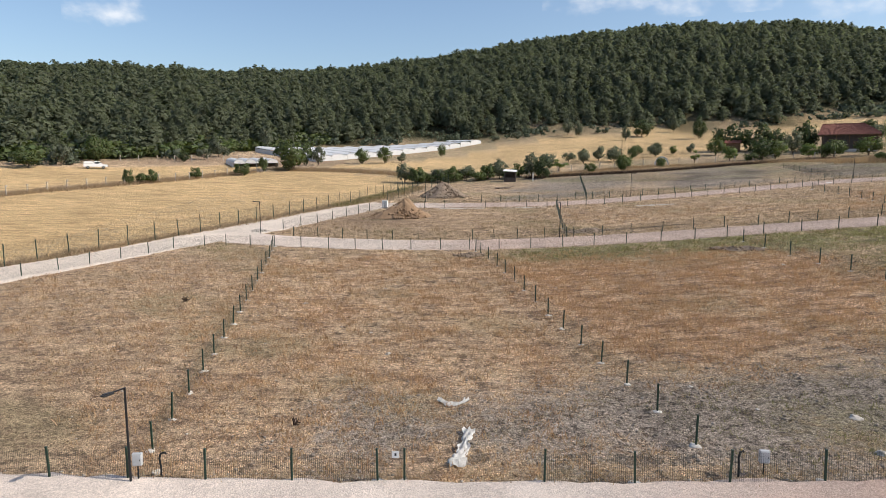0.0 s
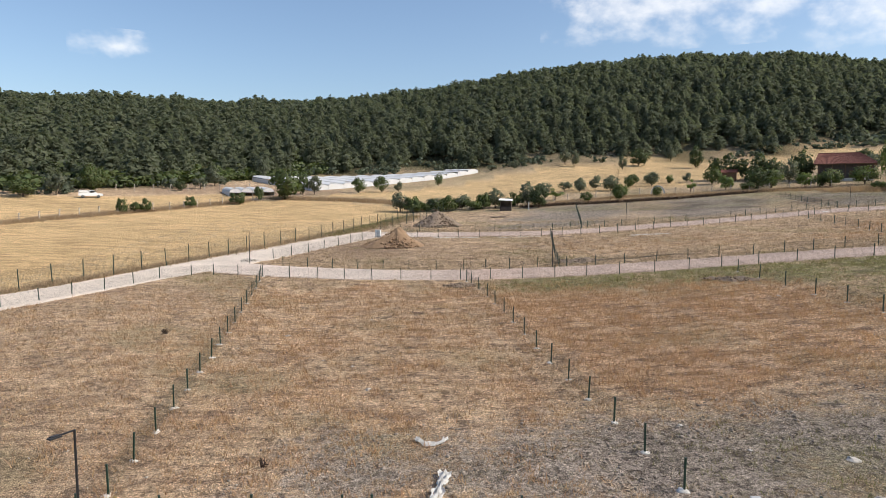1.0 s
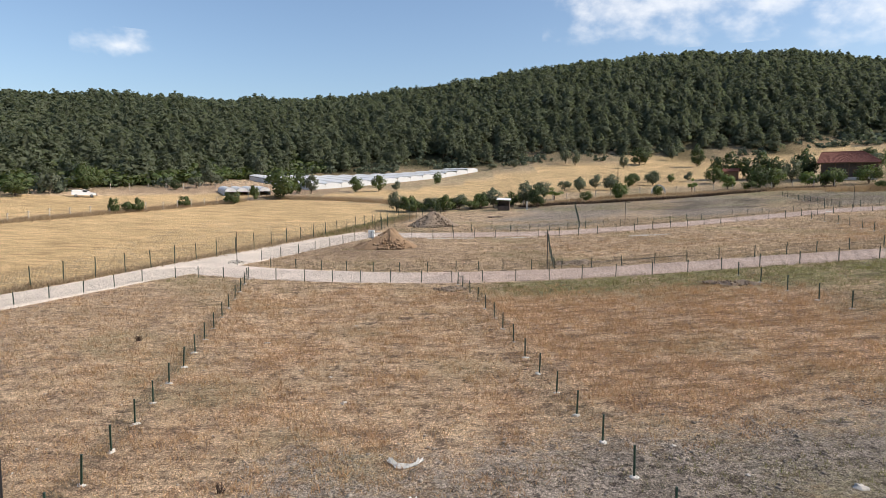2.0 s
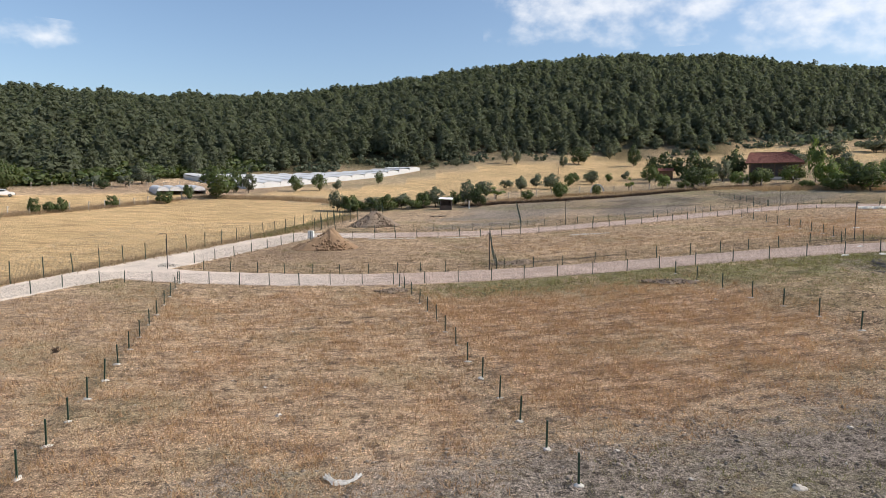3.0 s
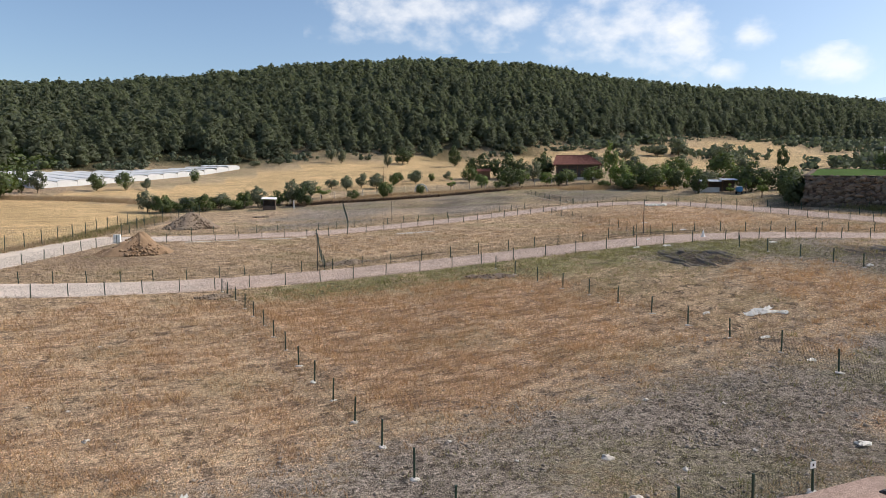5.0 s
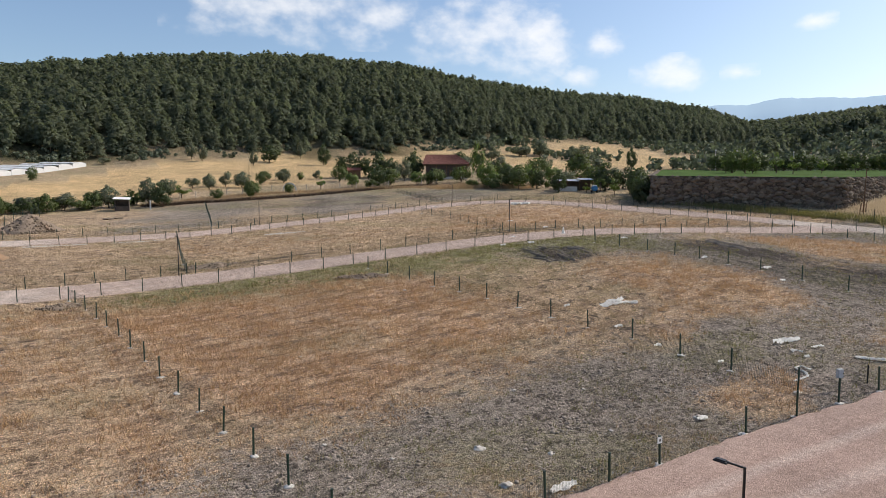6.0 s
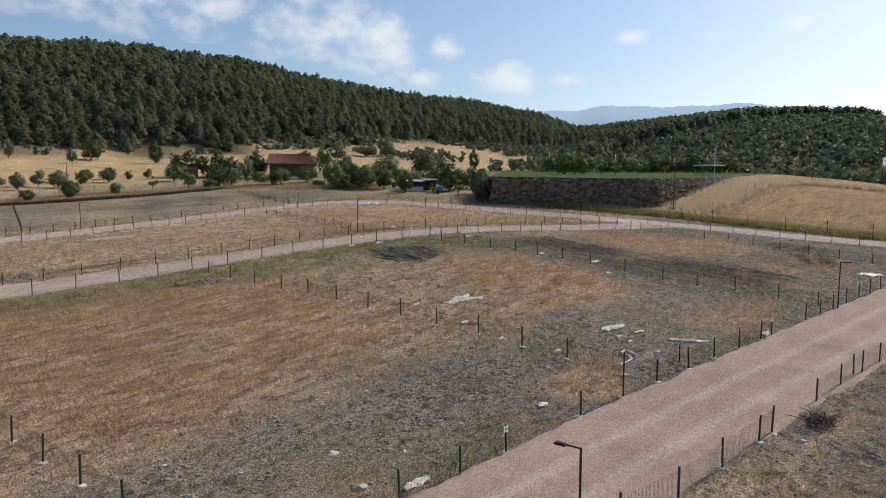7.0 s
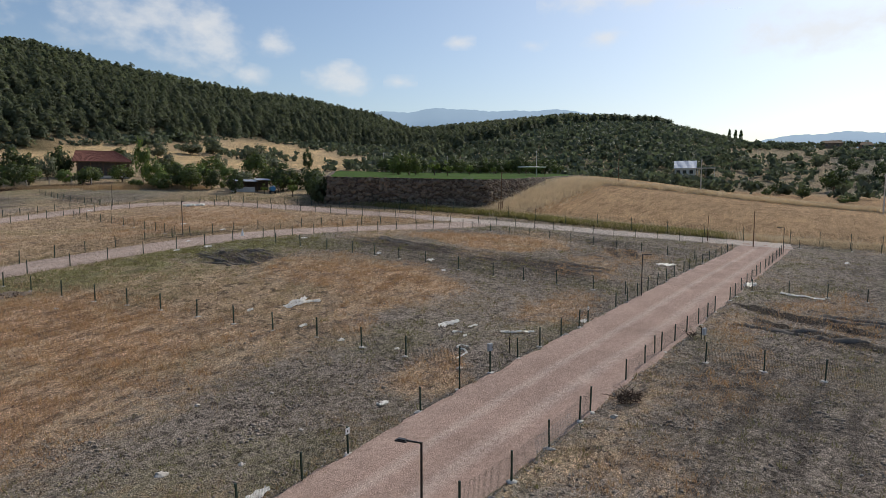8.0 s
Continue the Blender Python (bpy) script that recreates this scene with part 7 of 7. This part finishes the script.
def strewn(name, models, mat, x, y, size, label, cat, sink=0.0, squash=1.0):
    sz = np.stack([size, size, size * squash], -1)
    v, f = strew(models, np.stack([x, y, surface_z(x, y) - sink * size], -1), sz)
    ob = tagged(new(name, mesh_data(name, v, f, mat)), label, cat, kind="stuff")
    return ob


n = 620000
x, y = rng.uniform(-48, 106, n), rng.uniform(5, 128, n)
r = np.hypot(x - HX, y - HY)
# thin out with distance; nothing where the camera never looks
az = np.degrees(np.arctan2(x - HX, y - HY))
ok = (rng.uniform(0, 1, n) < np.clip((52 / r) ** 1.5, 0, 1)) & (az > -42) & (az < 100) & (r > 14) & off_roads(x, y, 0.25)
x, y, r = x[ok], y[ok], r[ok]
grey, rust, field, green, bare, forest_ = zones(x, y)
clump = np.clip(0.5 + 0.45 * wave(x, y, 3.5, 71) + 0.95 * wave(x, y, 1.1, 72), 0, 1.5)
u = rng.uniform(0, 1, len(x))
size = (0.10 + 0.22 * rng.uniform(0, 1, len(x)) ** 1.6) * (1 + 0.4 * np.clip(r / 80, 0, 1))
is_rust = (u < 1.1 * rust * clump + 0.25 * rust) & (field < 0.4)
is_green = ~is_rust & (u < (0.5 * green + 0.16 * grey) * clump) & (field < 0.4)
is_straw = ~is_rust & ~is_green & (u < (0.62 - 0.52 * grey - 0.42 * bare - 0.2 * rust) * clump) & (field < 0.5)
strewn("rusty_weeds", TUFTS, RUSTY, x[is_rust], y[is_rust], size[is_rust] * 1.15, "reddish-brown dried weeds", "weeds")
strewn("green_weeds", TUFTS, WEED, x[is_green], y[is_green], size[is_green], "low green weeds", "weeds")
strewn("dry_grass", TUFTS, STRAW, x[is_straw], y[is_straw], size[is_straw], "short straw-coloured dry grass", "grass")
stub_ = (field > 0.5) & (u < 0.35)
strewn("stubble", TUFTS, PALE_GRASS, x[stub_], y[stub_], size[stub_] * 0.7, "cut golden stubble", "stubble")

# clods and pebbles
n = 560000
x, y = rng.uniform(-46, 106, n), rng.uniform(5, 90, n)
r, az = np.hypot(x - HX, y - HY), np.degrees(np.arctan2(x - HX, y - HY))
ok = (rng.uniform(0, 1, n) < np.clip((42 / r) ** 2, 0, 1)) & (az > -42) & (az < 100) & (r > 14) & off_roads(x, y, 0.3)
x, y = x[ok], y[ok]
grey, rust, field, green, bare, _f = zones(x, y)
patchy = np.clip(0.25 + 0.8 * wave(x, y, 4.0, 75) + 0.6 * wave(x, y, 1.3, 76), 0.06, 1)
u = rng.uniform(0, 1, len(x))
size = 0.035 + 0.17 * rng.uniform(0, 1, len(x)) ** 6
LUMPS = [chip(s) for s in range(50, 62)]
g_ = u < grey * patchy * 1.3
b_ = ~g_ & (u < (0.10 + 0.45 * bare) * patchy) & (field < 0.4)
strewn("grey_clods", LUMPS, CLOD, x[g_], y[g_], size[g_] * 1.1, "rough clods of dug grey soil", "clods", 0.1)
strewn("brown_clods", LUMPS, BROWN_CLOD, x[b_], y[b_], size[b_] * 0.8, "clods of dry brown soil", "clods", 0.1)
p_ = (u > 0.985) & (field < 0.4)
# spots where the digger has left a jumble of larger clods
jumble = (wave(x, y, 2.6, 77) + 0.5 * wave(x, y, 6.0, 78) > 0.75) & (rng.uniform(0, 1, len(x)) < 0.30 * grey) & (field < 0.2)
strewn("dug_clods", LUMPS, CLOD, x[jumble], y[jumble], 0.10 + 0.24 * rng.uniform(0, 1, jumble.sum()) ** 2.5, "jumbled large clods of freshly dug grey soil", "clods", 0.12, 0.75)
strewn("pebbles", LUMPS, PEBBLE, x[p_], y[p_], size[p_] * 0.75 + 0.02, "scattered pale pebbles", "pebbles", 0.1)


def verge(line, width, count, models, mat, lo, hi, name, label, squash=1.0):
    p = rounded(line, 0.5, 2)
    k = rng.integers(0, len(p), count)
    x, y = p[k, 0] + rng.normal(0, width, count), p[k, 1] + rng.normal(0, width, count)
    ok = off_roads(x, y, 0.15)
    strewn(name, models, mat, x[ok], y[ok], rng.uniform(lo, hi, ok.sum()), label, "grass", 0.0, squash)


# gravel thrown up at the road's shoulder
for side in (1, -1):
    line, w = ROADS["main"]
    p = along(line, 0.35)
    d = np.gradient(p, axis=0)
    d /= np.hypot(*d.T)[:, None]
    q = np.repeat(p + side * np.stack([-d[:, 1], d[:, 0]], -1) * w * 0.515, 8, axis=0)
    q = q + rng.normal(0, 0.28, q.shape)
    sel = (q[:, 0] > -32) & (q[:, 0] < 100)
    strewn("shoulder_stones", LUMPS, PEBBLE, q[sel, 0], q[sel, 1], 0.04 + 0.12 * rng.uniform(0, 1, sel.sum()) ** 2.5, "pale stones along the road shoulder", "stones", 0.1)

verge([(-46.6, 52), (-43.5, 61), (-36.6, 75.2), (-27.3, 94.6), (-19.8, 112), (-14, 128), (-11, 141)], 0.8, 3800, TUFTS, STRAW, 0.35, 0.75, "fence_grass", "tall dry grass along the field fence")
verge([(-22, 106), (-17.5, 119), (-12, 140)], 0.8, 900, TUFTS, WEED, 0.4, 0.9, "fence_weeds", "green weeds along the field fence")
verge([(101.5, 92), (104.2, 76), (106.8, 60), (106.5, 50), (107.2, 36), (108, 24)], 1.0, 5200, STALKS, WEED, 0.7, 1.3, "ditch_weeds", "tall green-brown weeds in the ditch")
verge([(103, 92), (106, 76), (108.5, 62), (107.6, 45), (108.6, 24), (110, 12), (110.5, 0), (112, -14)], 1.3, 5200, STALKS, PALE_GRASS, 0.6, 1.2, "ditch_grass", "tall pale grass beside the track")
verge([(111, 63), (122, 62), (138, 60), (152, 58)], 2.2, 6000, STALKS, PALE_GRASS, 0.8, 1.6, "bank_grass", "tall bleached grass on the bank below the terrace")
verge([(147, 55), (157, 46), (165, 38), (176, 24), (182, 8), (184, -12), (186, -40)], 1.1, 6500, STALKS, PALE_GRASS, 0.9, 1.7, "ridge_grass", "tall bleached grass at the far edge of the field")
verge([(88, 158), (94, 155), (99, 152), (103, 146)], 2.4, 2600, STALKS, STRAW, 0.8, 1.5, "garden_grass", "tall dry grass below the farmhouse")
verge([(14, 157), (30, 166), (46, 173), (62, 171.5), (78, 168), (88, 162)], 0.9, 2600, STALKS, STRAW, 0.5, 1.0, "orchard_grass", "tall dry grass along the orchard fence")
verge([(-52, 176), (-30, 176), (-12, 166), (-10, 152)], 1.2, 3200, STALKS, STRAW, 0.7, 1.3, "field_edge_grass", "tall dry grass at the field edge")
verge([(-82, 108), (-75, 124), (-66, 144), (-56, 168)], 1.1, 2600, STALKS, STRAW, 0.6, 1.1, "post_fence_grass", "dry grass along the cement posts")
verge([(-13, 24.7), (0, 24.9), (12, 24.6), (24, 24.4)], 0.4, 700, TUFTS, STRAW, 0.12, 0.34, "front_fence_grass", "dry grass at the foot of the fence")
verge([(1, 67), (14, 65.5), (28, 65), (42, 64)], 1.6, 1500, TUFTS, WEED, 0.15, 0.35, "track_weeds", "green weeds below the track")
verge([(14, 156.3), (30.7, 159), (47.8, 162.8), (65.5, 167.2), (80, 169.8), (89, 166)], 0.7, 2400, TUFTS, TWIG, 0.5, 1.0, "bank_scrub", "dark dead scrub on the bank below the orchard")
verge([(24, 159.3), (47.8, 164.4), (65.5, 168.8), (86, 170)], 0.9, 1500, STALKS, STRAW, 0.5, 1.0, "bank_straw", "tall dry grass above the orchard bank")
# lone weeds
for k, (x, y, s) in enumerate(((5.2, 67.6, 0.8), (15.5, 66.4, 1.0), (16.6, 66.5, 1.1), (14.6, 66.2, 0.9), (33.5, 37.5, 0.5))):
    v, f = strew(TUFTS, np.array([(0, 0, 0)] * 3), np.array([s, s * 0.8, s * 0.7]))
    ob = thing("weed", pose(x, y, float(surface_z(x, y))), "single bushy weed beside the track", "weed", "weeds")
    tagged(part("stems", mesh_data("stems", v, f, WEED), ob), kind="stuff")

# ---- distance: blue mountains and fair-weather clouds, both self-glowing ----
# aerial haze is put in as bluish base colour plus blue emission
HAZE_GLOW = bpy.data.materials.new("hazy_mountain_glow")
HAZE_GLOW.use_nodes = True
hb = HAZE_GLOW.node_tree.nodes["Principled BSDF"]
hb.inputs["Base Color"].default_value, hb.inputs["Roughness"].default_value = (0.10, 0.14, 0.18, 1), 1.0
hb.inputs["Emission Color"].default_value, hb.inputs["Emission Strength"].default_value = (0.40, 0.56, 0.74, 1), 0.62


def mountain(profile, r, label):
    az = np.linspace(profile[0][0], profile[-1][0], 90)
    el = np.interp(az, [p[0] for p in profile], [p[1] for p in profile])
    el = el + 0.0010 * np.sin(az * 1.7) + 0.0005 * np.sin(az * 7.1)
    V = []
    for k, d in ((0.0, -700), (0.35, -450), (0.75, -180), (1.0, 0), (0.3, 500)):
        rr = r + d
        z = 11.5 + el * r * k - (60 if k == 0 else 0)
        V.append(np.stack([HX + np.sin(np.radians(az)) * rr, HY + np.cos(np.radians(az)) * rr, z], -1))
    i = (np.arange(4)[:, None] * 90 + np.arange(89)[None]).ravel()
    tagged(new("backdrop_mountain", mesh_data("backdrop_mountain", np.concatenate(V), np.stack([i, i + 1, i + 91, i + 90], -1), HAZE_GLOW, True)), label, "mountain", kind="structure")


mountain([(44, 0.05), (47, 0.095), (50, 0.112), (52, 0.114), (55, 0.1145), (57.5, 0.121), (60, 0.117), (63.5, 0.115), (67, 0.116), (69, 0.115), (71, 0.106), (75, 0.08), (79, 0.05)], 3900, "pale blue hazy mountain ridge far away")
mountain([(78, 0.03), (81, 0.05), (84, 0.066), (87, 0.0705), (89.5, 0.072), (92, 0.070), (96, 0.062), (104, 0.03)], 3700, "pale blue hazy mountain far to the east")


def cloud_material():
    m = bpy.data.materials.new("cloud")
    m.use_nodes = True
    n, l = m.node_tree.nodes, m.node_tree.links
    n.remove(n["Principled BSDF"])
    tc, info = n.new("ShaderNodeTexCoord"), n.new("ShaderNodeObjectInfo")
    off = n.new("ShaderNodeVectorMath")
    off.operation = "MULTIPLY_ADD"
    l.new(info.outputs["Random"], off.inputs[0])
    off.inputs[1].default_value = (37, 11, 23)
    scl = n.new("ShaderNodeVectorMath")
    scl.operation = "MULTIPLY"
    l.new(tc.outputs["Object"], scl.inputs[0])
    scl.inputs[1].default_value = (0.0042, 0.0062, 0.0042)
    l.new(scl.outputs[0], off.inputs[2])
    nz = n.new("ShaderNodeTexNoise")
    nz.inputs["Scale"].default_value, nz.inputs["Detail"].default_value, nz.inputs["Roughness"].default_value = 1.0, 9, 0.56
    l.new(off.outputs[0], nz.inputs["Vector"])
    ln = n.new("ShaderNodeVectorMath")
    ln.operation = "MULTIPLY_ADD"
    l.new(tc.outputs["Generated"], ln.inputs[0])
    ln.inputs[1].default_value, ln.inputs[2].default_value = (2, 2, 0), (-1, -1, 0)
    le = n.new("ShaderNodeVectorMath")
    le.operation = "LENGTH"
    l.new(ln.outputs[0], le.inputs[0])
    sub = n.new("ShaderNodeMath")
    sub.operation = "MULTIPLY_ADD"
    l.new(le.outputs["Value"], sub.inputs[0])
    sub.inputs[1].default_value = -0.36
    l.new(nz.outputs["Fac"], sub.inputs[2])
    mr = n.new("ShaderNodeMapRange")
    mr.interpolation_type = "SMOOTHSTEP"
    mr.inputs["From Min"].default_value, mr.inputs["From Max"].default_value = 0.14, 0.60
    mr.inputs["To Max"].default_value = 0.66
    l.new(sub.outputs[0], mr.inputs["Value"])
    em, tr, mx = n.new("ShaderNodeEmission"), n.new("ShaderNodeBsdfTransparent"), n.new("ShaderNodeMixShader")
    em.inputs["Color"].default_value, em.inputs["Strength"].default_value = (1.0, 0.98, 0.965, 1), 1.02
    l.new(mr.outputs[0], mx.inputs[0])
    l.new(tr.outputs[0], mx.inputs[1])
    l.new(em.outputs[0], mx.inputs[2])
    l.new(mx.outputs[0], n["Material Output"].inputs["Surface"])
    return m


CLOUD = cloud_material()
for az, el, w, h in ((-28.6, 11.2, 6.5, 2.6), (15, 15.0, 17, 7), (24, 14.5, 9, 6), (33, 13.2, 13, 8), (38.5, 11.8, 7, 7), (43.5, 12.0, 4, 3), (49, 9.2, 7, 3.4), (41.5, 9.3, 3.5, 2), (54, 9.0, 3.0, 1.4), (59, 12.3, 3.2, 1.4), (65.5, 12.0, 4, 1.6), (71.3, 12.4, 4.5, 2.2),
                     (74, 15.6, 16, 4.0), (86.8, 11.6, 14, 4.6), (84, 15.5, 12, 3.5), (93, 12.0, 8, 4)):
    R = 4300
    d = Vector((math.sin(radians(az)) * math.cos(radians(el)), math.cos(radians(az)) * math.cos(radians(el)), math.sin(radians(el))))
    hw, hh = R * math.tan(radians(w / 2)), R * math.tan(radians(h / 2))
    me = mesh_data("backdrop_cloud", [(-hw, -hh, 0), (hw, -hh, 0), (hw, hh, 0), (-hw, hh, 0)], [(0, 1, 2, 3)], CLOUD)
    ob = tagged(new("backdrop_cloud", me), "soft white fair-weather cloud", "cloud", kind="structure")
    ob.matrix_basis = look(Vector((HX, HY, 11.5)) + d * R, (HX, HY, 11.5))
    ob.visible_shadow = False
